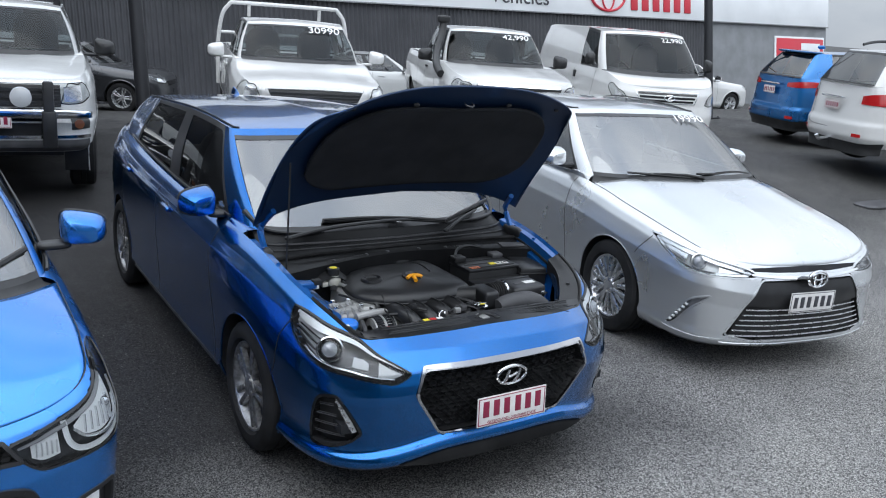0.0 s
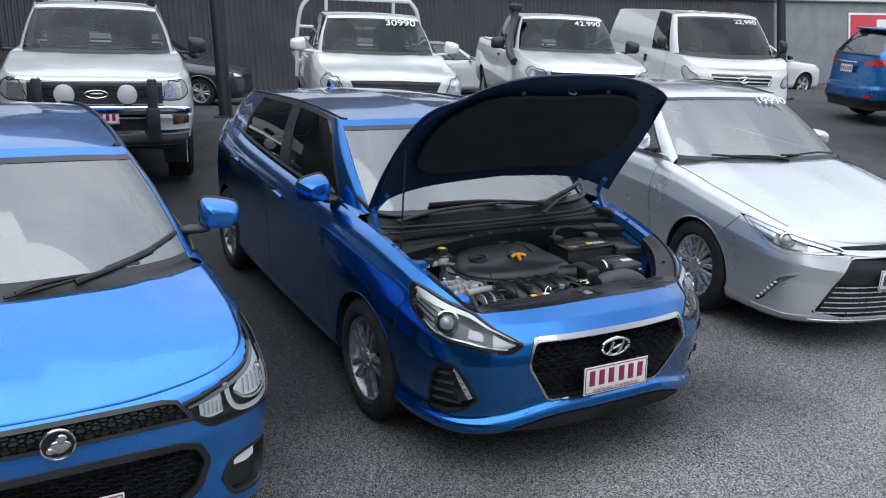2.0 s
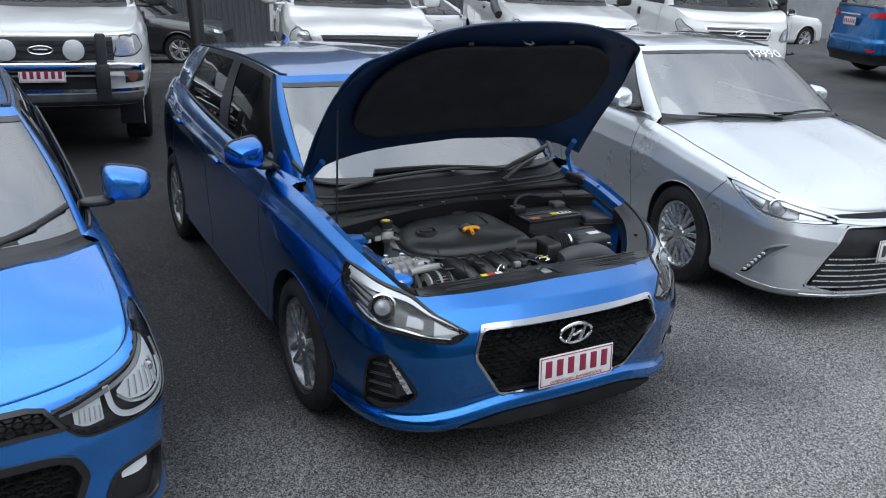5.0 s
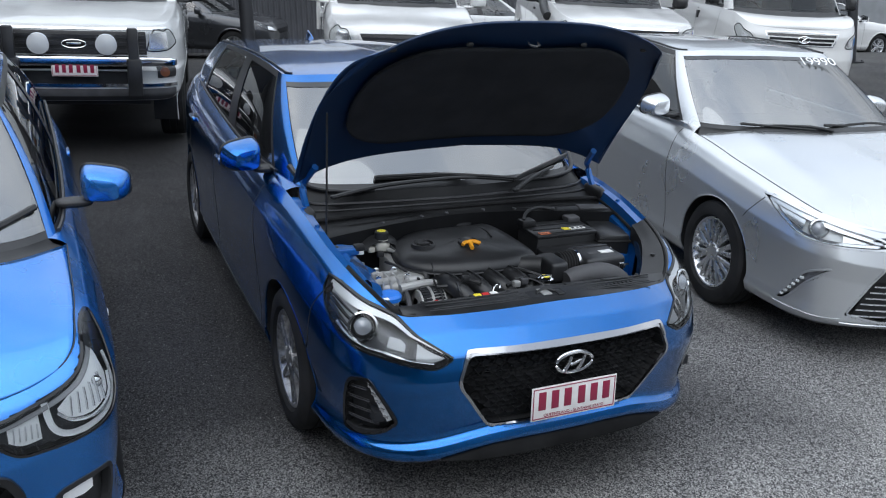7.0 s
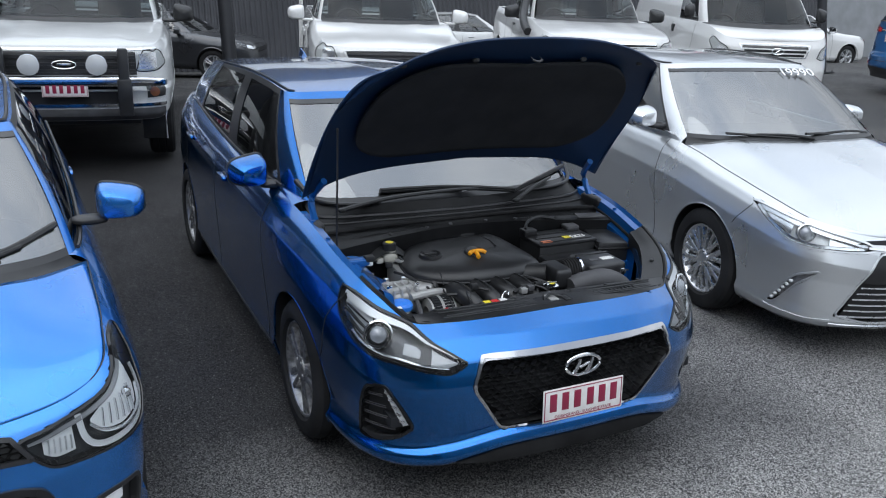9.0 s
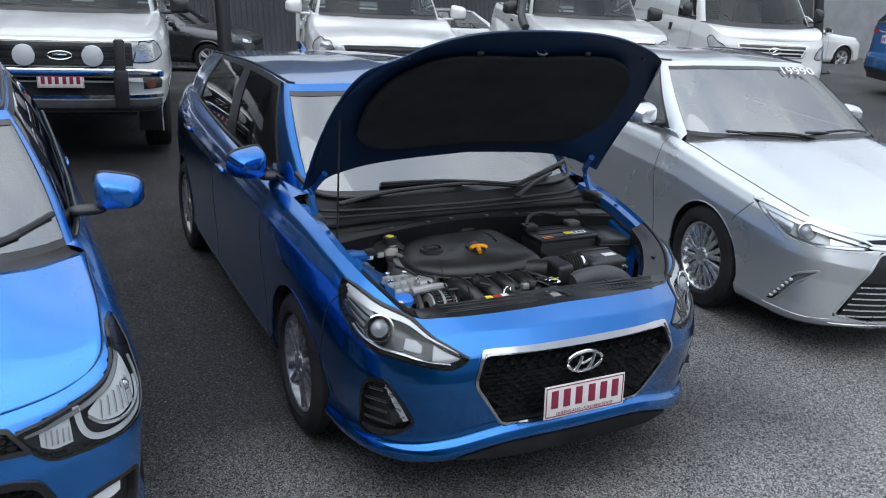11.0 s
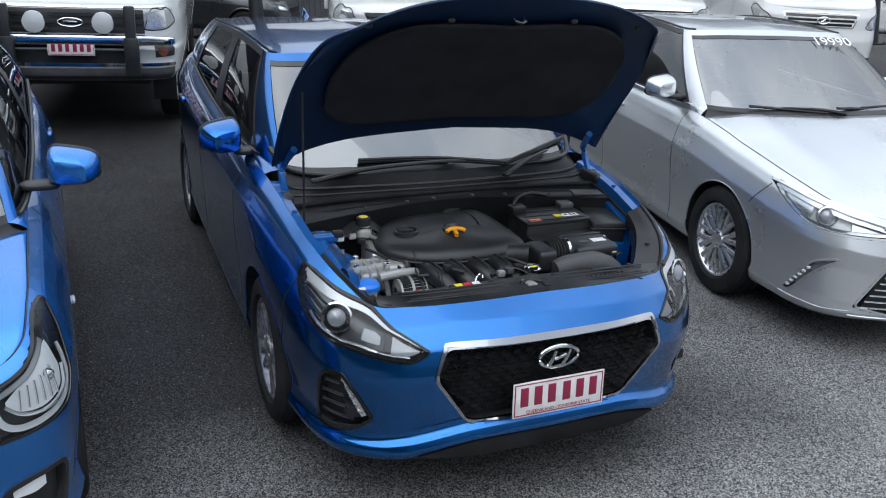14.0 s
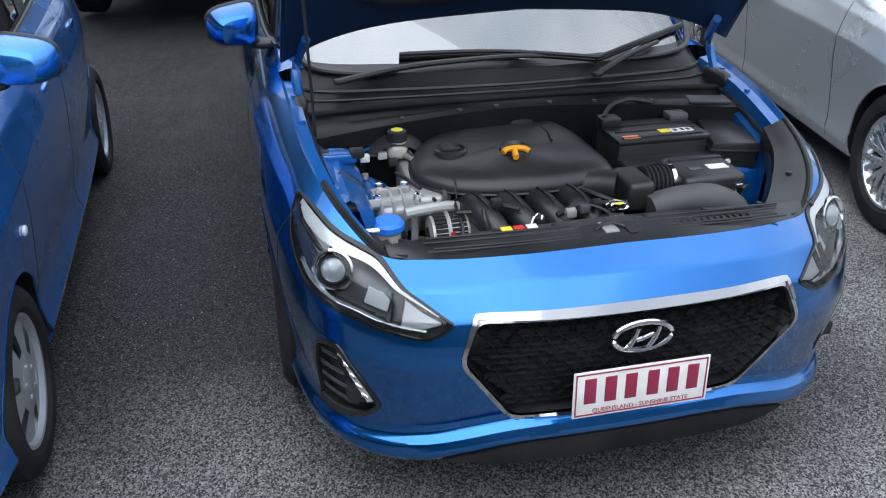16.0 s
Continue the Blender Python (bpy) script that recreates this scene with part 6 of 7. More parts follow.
S_T = [(0, 2.02, 1.460), (.40, 2.05, 1.452), (.585, 2.13, 1.435), (.625, 2.25, 1.432), (.64, 2.5, 1.445), (.64, 2.9, 1.45), (.63, 3.3, 1.435), (.60, 3.6, 1.40), (.55, 3.72, 1.38), (.33, 3.76, 1.38), (0, 3.78, 1.38)]
sb = bonnet_grid(sedan_skin, .85, sedan_skin.s_of_y(1.45), [(0, 1.248, 1.024), (.48, 1.306, 1.022)], [(.3, .845), (.7, .952)])
sb2 = both(sb)
fold = np.abs(sb2[..., 0]) / .55
sb2[..., 2] += .008 * np.exp(-((fold - 1) / .16) ** 2) * np.clip((sb2[..., 1] - .25) / .4, 0, 1)
part("bonnet", bm_grid(sb2), SILVER, sedan, "smooth silver bonnet with two soft creases", thick=.02)
cabin(sedan, S_B, S_T, [(0, 2.12, "screen"), (2.12, 2.68, "paint"), (2.68, 2.78, "black"), (2.78, 4.85, "pane"), (4.85, 5.1, "black"), (5.1, 6.9, "pane"), (6.9, 8, "paint"), (8, 10, "rear")], sedan_skin, SILVER, sb[:, -1], roof_mid=.05, glass_front=BRIGHTSCREEN)
cabin_inside(sedan, .82, 1.42, 3.9, 1.0)
for sd in (1, -1):
    door_mirror(sedan, (.955 if sd < 0 else .865, 1.76 if sd < 0 else 1.82, 1.10), sd, (.20, .12, .13) if sd < 0 else (.15, .11, .115), SILVER)
    sy = sedan_skin.s_of_y
    for y0 in (1.62, 2.75, 3.75):
        seam(sedan, sedan_skin, [(sy(y0), .98), (sy(y0 - .02), .75), (sy(y0 - .06), .45), (sy(y0 - .06), .26)], sd)
    seam(sedan, sedan_skin, [(1.22, .80), (1.30, .70), (1.33, .655)], sd, name="bumper_seam")
    for y, z in ((2.5, .86), (3.5, .89)):
        part("door_handle", bm_blob(sedan_skin.at(sd * sy(y), z, .014), (.03, .19, .032), 3.2), SILVER, sedan)
    part("waist_moulding", bm_tube(cr(S_B, np.linspace(2.6, 7.4, 60)) * np.array([sd, 1, 1]) + np.array([.006 * sd, 0, .006]), .008, 6), CHROME, sedan)
    part("roof_drip_moulding", bm_tube(cr(S_T, np.linspace(2.0, 8.0, 60)) * np.array([sd, 1, 1]) + np.array([-.02 * sd, 0, .008]), .007, 6), SATIN, sedan)
    lamp_unit(sedan, sedan_skin, S_LOW, S_HIGH, sd, label="clear headlamp with projector and chrome reflectors", projector=(.83, .728, .054), edge=.012, edge_mat=SILVER, bowl_mat=FACET,
              cells=[([(.50, .665), (.58, .668), (.68, .672)], [(.50, .70), (.58, .715), (.68, .732)], REFLECTOR), ([(.92, .70), (1.02, .735), (1.14, .785)], [(.92, .765), (1.02, .785), (1.14, .808)], REFLECTOR)])
    fog = part("fog_slot", skin_patch(sedan_skin, [(.96, .30), (.87, .37), (.79, .455), (.72, .51)], [(.985, .292), (.90, .40), (.83, .482), (.715, .52)], -.012, 20, 6, sd), GREYALLOY, sedan, "grey slot with a row of small lamps")
    part("fog_rim", skin_strip(sedan_skin, S_FOG, .012, .004, sd, 80, closed=True), SILVER, fog)
    for k in range(6):
        f = k / 5
        part("lamp_cell", bm_blob(sedan_skin.at(sd * (.955 - .10 * f), .315 + .125 * f, -.004), (.022, .022, .018), 3.0), LAMPGLASS, fog)
    part("lower_blade", skin_strip(sedan_skin, [(1.0, .265), (.90, .255), (.75, .245), (.62, .255)], [.006, .016, .018, .010], .005, sd, 30), SILVER, sedan)
# grille: recessed black field, bright slats, chrome brow with a round emblem
part("grille_back", skin_patch(sedan_skin, [(-.56, .27), (0, .26), (.56, .27)], [(-.385, .635), (0, .635), (.385, .635)], -.03, 30, 8), BLACK, sedan)
part("grille_frame", skin_strip(sedan_skin, rim_path(S_GRILLE), .012, .004, 1, 220, smooth=False, closed=True), SILVER, sedan)
for k in range(6):
    z = .283 + k * .033
    w = np.interp(z, [.285, .640], [.585, .375]) - .02
    part("slat", skin_strip(sedan_skin, [(-w, z), (-w / 2, z - .004), (0, z - .005), (w / 2, z - .004), (w, z)], .008, -.004, 1, 50), ALLOY, sedan)
part("upper_panel", skin_patch(sedan_skin, [(-.475, .475), (-.24, .462), (0, .458), (.24, .462), (.475, .475)], [(-.385, .628), (-.2, .622), (0, .618), (.2, .622), (.385, .628)], -.006, 40, 6), SATIN, sedan, "matt black upper grille panel")
part("chrome_brow", skin_strip(sedan_skin, [(-.46, .668), (-.25, .652), (0, .645), (.25, .652), (.46, .668)], [.014, .022, .028, .022, .014], .012, 1, 70), CHROME, sedan, "chrome bar over the grille")
part("bonnet_gap", skin_strip(sedan_skin, [(-.50, .697), (-.25, .692), (0, .690), (.25, .692), (.50, .697)], [.014, .03, .034, .03, .014], .003, 1, 60), FELT, sedan)
a = np.linspace(0, 2 * np.pi, 40, endpoint=False)
em = part("emblem", bm_tube(np.stack([.075 * np.cos(a), np.full(40, -.026) + .0, .655 + .052 * np.sin(a)], 1), .008, 8, closed=True), CHROME, sedan, "plain chrome oval emblem")
part("emblem_ring", bm_tube(np.stack([.028 * np.cos(a), np.full(40, -.028), .655 + .046 * np.sin(a)], 1), .006, 8, closed=True), CHROME, em)
part("emblem_ring", bm_tube(np.stack([.05 * np.cos(a), np.full(40, -.029), .673 + .022 * np.sin(a)], 1), .006, 8, closed=True), CHROME, em)
part("emblem_back", bm_blob((0, -.012, .655), (.15, .02, .10), 2.2), GLOSSBLACK, em)
number_plate(sedan, pose(0, -.016, .500), ink=SIGNDARK)
wiper(sedan, (.64, 1.42, 1.04), (.24, 1.335, 1.064), lift=.012)
wiper(sedan, (.08, 1.265, 1.035), (-.34, 1.325, 1.062), lift=.012)
lip_ = [(-.62, .232), (-.3, .215), (0, .212), (.3, .215), (.62, .232)]
part("chin_lip", skin_strip(sedan_skin, lip_, [.01, .03, .035, .03, .01], .006, 1, 60), SILVER, sedan)
price(sedan, "19990", (.36, 1.905, 1.404), (0, -.50, .86), .12)

for sd in (1, -1):
    e = sedan_skin.at_v(np.linspace(.85, sedan_skin.s_of_y(1.45), 40), 1.0) * np.array([sd, 1, 1])
    part("bonnet_shut_line", bm_tube(e + np.array([0, 0, .002]), .0022, 6), SATIN, sedan)


# ---- small bright blue hatchback ----
mini = thing("small_hatchback_car", pose(-2.346, -.111, 0, 0, 0, 2.5), "bright blue small hatchback with a black split grille", "car")
M_LOW = [(.405, .700), (.44, .655), (.495, .612), (.57, .608), (.66, .612), (.75, .62), (.82, .64), (.88, .69), (.93, .76), (.98, .83), (1.02, .890)]
M_HIGH = [(.405, .702), (.435, .711), (.49, .722), (.54, .737), (.59, .75), (.64, .766), (.70, .79), (.75, .818), (.83, .86), (.92, .888), (1.02, .896)]
M_UPPER = [(-.395, .716), (-.35, .724), (0, .722), (.35, .724), (.395, .716), (.442, .650), (.34, .654), (0, .652), (-.34, .654), (-.442, .650)]
M_LOWER = [(-.40, .565), (-.2, .574), (.2, .574), (.40, .565), (.455, .545), (.49, .472), (.45, .375), (.36, .32), (-.36, .32), (-.45, .375), (-.49, .472), (-.455, .545)]
M_FOG = [(.545, .37), (.60, .445), (.74, .462), (.775, .44), (.77, .35), (.73, .285), (.60, .29)]


def mini_pocket(a, z):
    return np.where(inside_outline(a, z, M_UPPER) | inside_outline(a, z, M_LOWER), .05, 0) + np.where(inside_outline(a, z, M_FOG), .05, 0) + np.where(inside_outline(a, z, M_LOW + M_HIGH[-2:0:-1]), .07, 0)


mini_skin = Skin(
    [(0, 0), (.3, .008), (.56, .048), (.725, .135), (.785, .31), (.797, .65), (.7975, 1.2), (.7975, 2.3), (.78, 2.9), (.70, 3.35), (.45, 3.55), (0, 3.595)],
    [.17] * 8 + [.2, .22, .25, .25],
    [.738, .745, .782, .845, .905, .955, 1.0, 1.03, 1.08, 1.1, 1.1, 1.1],
    [(0, .08), (.085, .02), (.21, .0), (.47, .005), (.69, -.008), (.82, .008), (.91, .024), (.96, .040), (1, .065)], H_SIDE, [(0, .08), (.2, .0), (.6, .03), (1, .12)], [0, 0, 0, .4, .9, 1, 1, 1, 1, 1.3, 1.8, 2], mini_pocket)
car_shell(mini, mini_skin, SPARK_BLUE, [(.66, .285, .315), (3.045, .285, .315)], .52, ns=360, nv=80)
four_wheels(mini, .285, .185, .195, 6, HUBCAP, "cap", .785, .645, 3.03)
underbody(mini, .5, 3.55)
M_B = [(0, .63, 1.0), (.38, .665, 1.0), (.60, .77, 1.0), (.675, .95, 1.0), (.70, 1.45, 1.02), (.70, 2.05, 1.05), (.69, 2.6, 1.09), (.67, 3.0, 1.12), (.6, 3.3, 1.13), (.35, 3.45, 1.13), (0, 3.48, 1.13)]
M_T = [(0, 1.30, 1.415), (.3, 1.325, 1.405), (.47, 1.39, 1.385), (.505, 1.5, 1.385), (.515, 1.85, 1.405), (.52, 2.3, 1.415), (.51, 2.7, 1.405), (.5, 3.0, 1.38), (.45, 3.2, 1.36), (.25, 3.27, 1.36), (0, 3.28, 1.36)]
mb = bonnet_grid(mini_skin, .66, mini_skin.s_of_y(.80), [(0, .555, .985), (.3, .575, .985), (.5, .64, .982)], [(.19, .815), (.31, .878), (.44, .937)])
mb2 = both(mb)
mb2[..., 2] += .008 * np.exp(-((np.abs(mb2[..., 0]) - .42) / .07) ** 2) * np.clip((mb2[..., 1] - .15) / .3, 0, 1)
part("bonnet", bm_grid(mb2), SPARK_BLUE, mini, "bright blue bonnet with a raised middle", thick=.02)
cabin(mini, M_B, M_T, [(0, 2.25, "screen"), (2.25, 2.65, "paint"), (2.65, 4.85, "pane"), (4.85, 5.1, "black"), (5.1, 6.6, "pane"), (6.6, 8, "paint"), (8, 10, "rear")], mini_skin, SPARK_BLUE, mb[:, -1], roof_mid=.05, glass_front=PALESCREEN)
cabin_inside(mini, .70, .80, 3.0, 1.02, dash_y=.72)
for sd in (1, -1):
    door_mirror(mini, (.85, 1.10, 1.090), sd, (.185, .12, .13), SPARK_BLUE)
    sy = mini_skin.s_of_y
    for y0 in (1.02, 1.98, 2.75):
        seam(mini, mini_skin, [(sy(y0), .98), (sy(y0 - .02), .75), (sy(y0 - .05), .45), (sy(y0 - .05), .26)], sd)
    seam(mini, mini_skin, [(sy(y), .25) for y in (1.0, 1.5, 2.2, 2.65)], sd)
    for y, z in ((1.75, .85), (2.6, .89)):
        part("door_handle", bm_blob(mini_skin.at(sd * sy(y), z, -.002), (.022, .17, .03), 3.2), SPARK_BLUE, mini)
    part("side_repeater", bm_blob(mini_skin.at(sd * sy(.86), .665, .004), (.016, .045, .03), 2.4), LAMPGLASS, mini, "small clear side repeater lamp")
    part("waist_moulding", bm_tube(cr(M_B, np.linspace(2.7, 6.7, 50)) * np.array([sd, 1, 1]) + np.array([.006 * sd, 0, .006]), .008, 6), SATIN, mini)
    part("roof_drip_moulding", bm_tube(cr(M_T, np.linspace(2.0, 8.0, 60)) * np.array([sd, 1, 1]) + np.array([-.02 * sd, 0, .008]), .008, 6), SATIN, mini)
    lamp_unit(mini, mini_skin, M_LOW, M_HIGH, sd, label="clear swept headlamp with chrome reflector", guide=False, edge=.010,
              bowl_mat=DARKREFLECTOR)
    part("light_guide", skin_strip(mini_skin, [(.585, .740), (.595, .668), (.64, .634), (.74, .638), (.83, .668), (.885, .735), (.90, .79)], .020, -.008, sd, 50), INNERLAMP, mini)
    part("lamp_bezel", skin_strip(mini_skin, [(s_, z_ - .022) for s_, z_ in M_HIGH[1:-2]], [.008, .014, .016, .018, .016], -.006, sd, 60), BEZELGREY, mini)
    main_r = part("main_reflector", skin_patch(mini_skin, [(.622, .690), (.68, .668), (.76, .668), (.825, .690), (.865, .735)], [(.622, .712), (.68, .752), (.74, .785), (.80, .812), (.865, .822)], -.016, 30, 12, sd), FACET, mini, "bright faceted headlamp reflector")
    part("reflector_wall", skin_strip(mini_skin, [(.618, .700), (.66, .668), (.74, .658), (.82, .680), (.868, .735)], .010, -.012, sd, 40), REFLECTOR, main_r)
    part("bulb_shield", bm_lathe([(.012, .020), (.002, .018), (-.004, .010), (-.006, .001)], 20, "y", tuple(mini_skin.at(sd * .775, .738, -.012))), CHROME, main_r)
    for k in range(6):
        q = .655 + .026 * k
        part("reflector_step", skin_strip(mini_skin, [(q, .680), (q + .004, .705), (q + .010, .735 + .006 * k)], .003, -.012, sd, 8), REFLECTOR, main_r)
    turn_r = part("turn_reflector", skin_patch(mini_skin, [(.475, .650), (.51, .634), (.565, .640)], [(.475, .688), (.51, .700), (.565, .716)], -.016, 16, 8, sd), FACET, mini)
    for k in range(5):
        q = .488 + .016 * k
        part("turn_step", skin_strip(mini_skin, [(q, .648), (q + .003, .690)], .003, -.012, sd, 6), INNERLAMP, turn_r)
    fog = part("fog_insert", skin_patch(mini_skin, [(.555, .37), (.60, .30), (.73, .295), (.765, .35)], [(.555, .38), (.60, .438), (.73, .455), (.765, .435)], -.026, 24, 10, sd), BLACK, mini, "black fog lamp surround")
    part("fog_rim", skin_strip(mini_skin, M_FOG, .018, .005, sd, 80, closed=True), SATIN, fog)
    part("fog_lamp", skin_patch(mini_skin, [(.60, .405), (.66, .40), (.70, .41)], [(.60, .428), (.66, .44), (.70, .442)], -.008, 12, 5, sd), FACET, fog)
for low, high, off in (([(-.435, .655), (-.2, .655), (0, .655), (.2, .655), (.435, .655)], [(-.395, .712), (-.2, .720), (0, .720), (.2, .720), (.395, .712)], -.02), ([(-.36, .33), (-.2, .328), (0, .328), (.2, .328), (.36, .33)], [(-.44, .55), (-.2, .568), (0, .57), (.2, .568), (.44, .55)], -.03)):
    part("grille_back", skin_patch(mini_skin, low, high, off, 40, 8), BLACK, mini)
part("upper_grille_frame", skin_strip(mini_skin, M_UPPER, .016, .005, 1, 200, smooth=False, closed=True), SATIN, mini)
part("lower_grille_frame", skin_strip(mini_skin, rim_path(M_LOWER), .03, .008, 1, 260, smooth=False, closed=True), SATIN, mini)
for rows, z0, w in ((3, .667, .40), (9, .345, .43)):
    mesh = bmesh.new()
    for r in range(rows):
        for c in range(-9, 10):
            cx, cz = (c + (r % 2) / 2) * .05, z0 + r * .0235
            if abs(cx) > w - (.06 if cz < .38 else 0):
                continue
            p = np.array([[(cx + q * .026 * math.cos(t), cz + q * .0135 * math.sin(t)) for t in np.linspace(0, 2 * np.pi, 6, endpoint=False)] for q in (1.0, .7)])
            bm_grid(np.stack([mini_skin.at(p[0, :, 0], p[0, :, 1], np.full(6, -.012)), mini_skin.at(p[1, :, 0], p[1, :, 1], np.full(6, -.004)), mini_skin.at(p[1, :, 0] * .9 + .1 * cx, p[1, :, 1], np.full(6, -.018))]), mesh, wrap=True)
    part("grille_mesh", mesh, LIPBLACK, mini, sharp=20)
a = np.linspace(0, 2 * np.pi, 40, endpoint=False)
em = part("emblem", bm_tube(np.stack([.052 * np.cos(a), np.full(40, -.014), .680 + .052 * np.sin(a)], 1), .0045, 8, closed=True), CHROME, mini, "plain round chrome emblem")
part("emblem_back", bm_lathe([(0, .052), (-.012, .050), (-.013, .001)], 32, "y", (0, 0, .680)), GLOSSBLACK, em)
part("emblem_mark", bm_blob((.004, -.014, .672), (.072, .012, .046), 1.7), CHROME, em)
part("emblem_mark", bm_blob((.012, -.015, .700), (.036, .012, .030), 1.8), CHROME, em)
part("emblem_mark", bm_blob((-.024, -.015, .662), (.024, .012, .024), 2.0), CHROME, em)
number_plate(mini, pose(0, -.03, .395))
wp2 = part("wiper", bm_tube(curve([(.16, .635, 1.004), (.32, .69, 1.030), (.48, .775, 1.058)], 14), np.linspace(.015, .009, 14), 8), BLACK, mini)
part("wiper_blade", bm_tube(curve([(.28, .685, 1.026), (.45, .765, 1.056), (.60, .90, 1.090)], 14), .012, 6), BLACK, wp2)
wiper(mini, (-.05, .60, 1.0), (.20, .665, 1.02), lift=.012)

for sd in (1, -1):
    e = mini_skin.at_v(np.linspace(.66, mini_skin.s_of_y(.80), 40), 1.0) * np.array([sd, 1, 1])
    part("bonnet_shut_line", bm_tube(e + np.array([0, 0, .002]), .002, 6), SATIN, mini)


# ---- back row ----
def ute(name, m, label, color, W=1.85, hood=1.13, belt=1.27, roof=1.75, spans=None, low=.48, R=.385, L=5.3, lip=None, rimstyle="twin", rim=ALLOY, mirror=BLACK, pocket=None, group="vehicles in the back row", category="ute", tub=True):
    """Pickup cab and bonnet with its lower body."""
    car = thing(name, m, label, category, group)
    h = W / 2
    sk = Skin(
        [(0, 0), (h * .5, .02), (h * .76, .07), (h * .91, .2), (h * .975, .5), (h, .95), (h, 1.6), (h, 3.2), (h, 4.5), (h * .97, L - .15), (h * .75, L - .02), (0, L)],
        [low, low, low, low, low] + [low] * 7,
        [hood, hood + .005, hood + .01, hood + .02, hood + .05, hood + .09, belt, belt, belt, belt, belt, belt],
        [(0, .08), (.1, .0), (.42, .0), (.46, .04), (.9, .06), (1, .10)], [(0, .08), (.1, .04), (.4, .0), (.75, .01), (.9, .04), (1, .09)], [(0, .05), (.2, 0), (1, .03)], [0, 0, 0, .4, .9, 1, 1, 1, 1, 1.3, 1.8, 2], pocket)
    car_shell(car, sk, color, [(.93, R, R + .07), (4.15, R, R + .07)], .6, lip, ns=200, nv=40)
    four_wheels(car, R, .255, .235, 6, rim, rimstyle, h - .03, .93, 4.15)
    underbody(car, .6, L, low + .25, low - .05)
    k = h / .925
    B = [(0, 1.38, belt), (.45 * k, 1.43, belt), (.72 * k, 1.58, belt), (.80 * k, 1.8, belt), (.82 * k, 2.2, belt), (.82 * k, 2.7, belt), (.82 * k, 3.1, belt), (.80 * k, 3.3, belt), (.75 * k, 3.42, belt), (.4 * k, 3.45, belt), (0, 3.45, belt)]
    T = [(0, 2.0, roof - .01), (.4 * k, 2.03, roof - .015), (.6 * k, 2.1, roof - .03), (.64 * k, 2.2, roof - .03), (.66 * k, 2.4, roof - .01), (.66 * k, 2.7, roof), (.66 * k, 3.0, roof - .01), (.65 * k, 3.2, roof - .03), (.6 * k, 3.33, roof - .04), (.3 * k, 3.36, roof - .04), (0, 3.36, roof - .04)]
    hb = bonnet_grid(sk, h * .86, sk.s_of_y(1.5), [(0, 1.32, belt - .015), (.5 * k, 1.38, belt - .015)], [(.3, hood + .06), (.8, hood + .11)])
    hb2 = both(hb)
    hb2[..., 2] += .009 * np.exp(-((np.abs(hb2[..., 0]) - .42) / .10) ** 2) * np.clip((hb2[..., 1] - .15) / .4, 0, 1)
    part("bonnet", bm_grid(hb2), color, car, thick=.02)
    cabin(car, B, T, spans or [(0, 2.2, "screen"), (2.2, 2.7, "paint"), (2.7, 4.9, "pane"), (4.9, 5.1, "black"), (5.1, 6.8, "pane"), (6.8, 8, "paint"), (8, 10, "rear")], sk, color, hb[:, -1], roof_mid=.05, deck=False, glass_front=ROWSCREEN)
    for sd in (1, -1):
        part("side_rail", bm_box(min(sd * h * .8, sd * h * .9), max(sd * h * .8, sd * h * .9), 1.5, L - .05, belt - .1, belt - .002, bevel=.01), color, car)
        door_mirror(car, (h + .12, 1.72, belt + .06), sd, (.21, .11, .17), mirror, mirror)
        for y0 in (1.62, 2.6, 3.4):
            seam(car, sk, [(sk.s_of_y(y0), belt - .03), (sk.s_of_y(y0), .9), (sk.s_of_y(y0 - .03), low + .08)], sd)
        part("door_handle", bm_blob(sk.at(sd * sk.s_of_y(2.45), belt - .14, .016), (.03, .18, .035), 3.2), mirror, car)
    if tub:
        part("tub_bed", bm_box(-h * .86, h * .86, 3.5, L - .06, belt - .35, belt - .30, bevel=.01), BLACK, car)
        part("tailgate", bm_box(-h * .84, h * .84, L - .08, L - .03, belt - .4, belt + .0, bevel=.01), color, car)
    cabin_inside(car, .82 * k, 1.52, 3.4, belt, .7)
    wiper(car, (.3, 1.45, belt + .01), (-.15, 1.50, belt + .03))
    return car, sk, hb2


def front_panel(car, sk, low, high, off, material, name, label="", ns=40, nt=8):
    return part(name, skin_patch(sk, low, high, off, ns, nt), material, car, label)


def bar_of(s, z, curve_up=0.0):
    return [(-s, z + curve_up), (-s / 2, z), (0, z), (s / 2, z), (s, z + curve_up)]


# pickup with nudge bar and driving lamps
ranger, ranger_skin, _ = ute("pickup_with_nudge_bar", pose(-1.608, 5.624, .127, 0, 0, -7.3), "white pickup with black nudge bar and round driving lamps", OFFWHITE)
front_panel(ranger, ranger_skin, bar_of(.60, .89), bar_of(.60, 1.085), .008, BLACK, "grille_back")
for z in (.925, .985, 1.045):
    part("grille_bar", skin_strip(ranger_skin, bar_of(.59, z), .034, .022, 1, 40), SATIN, ranger)
part("bonnet_edge_strip", skin_strip(ranger_skin, bar_of(.86, 1.105, .01), .02, .012, 1, 60), CHROME, ranger, "chrome strip along the bonnet edge")
a = np.linspace(0, 2 * np.pi, 40, endpoint=False)
em = part("badge", bm_blob((0, .03, .985), (.20, .03, .075), 2.2), GLOSSBLACK, ranger, "plain dark oval badge with a bright rim")
part("badge_rim", bm_tube(np.stack([.098 * np.cos(a), np.full(40, .015), .985 + .036 * np.sin(a)], 1), .003, 6, closed=True), CHROME, em)
part("badge_bar", bm_box(-.06, .06, .008, .018, .975, .995, bevel=.004), CHROME, em)
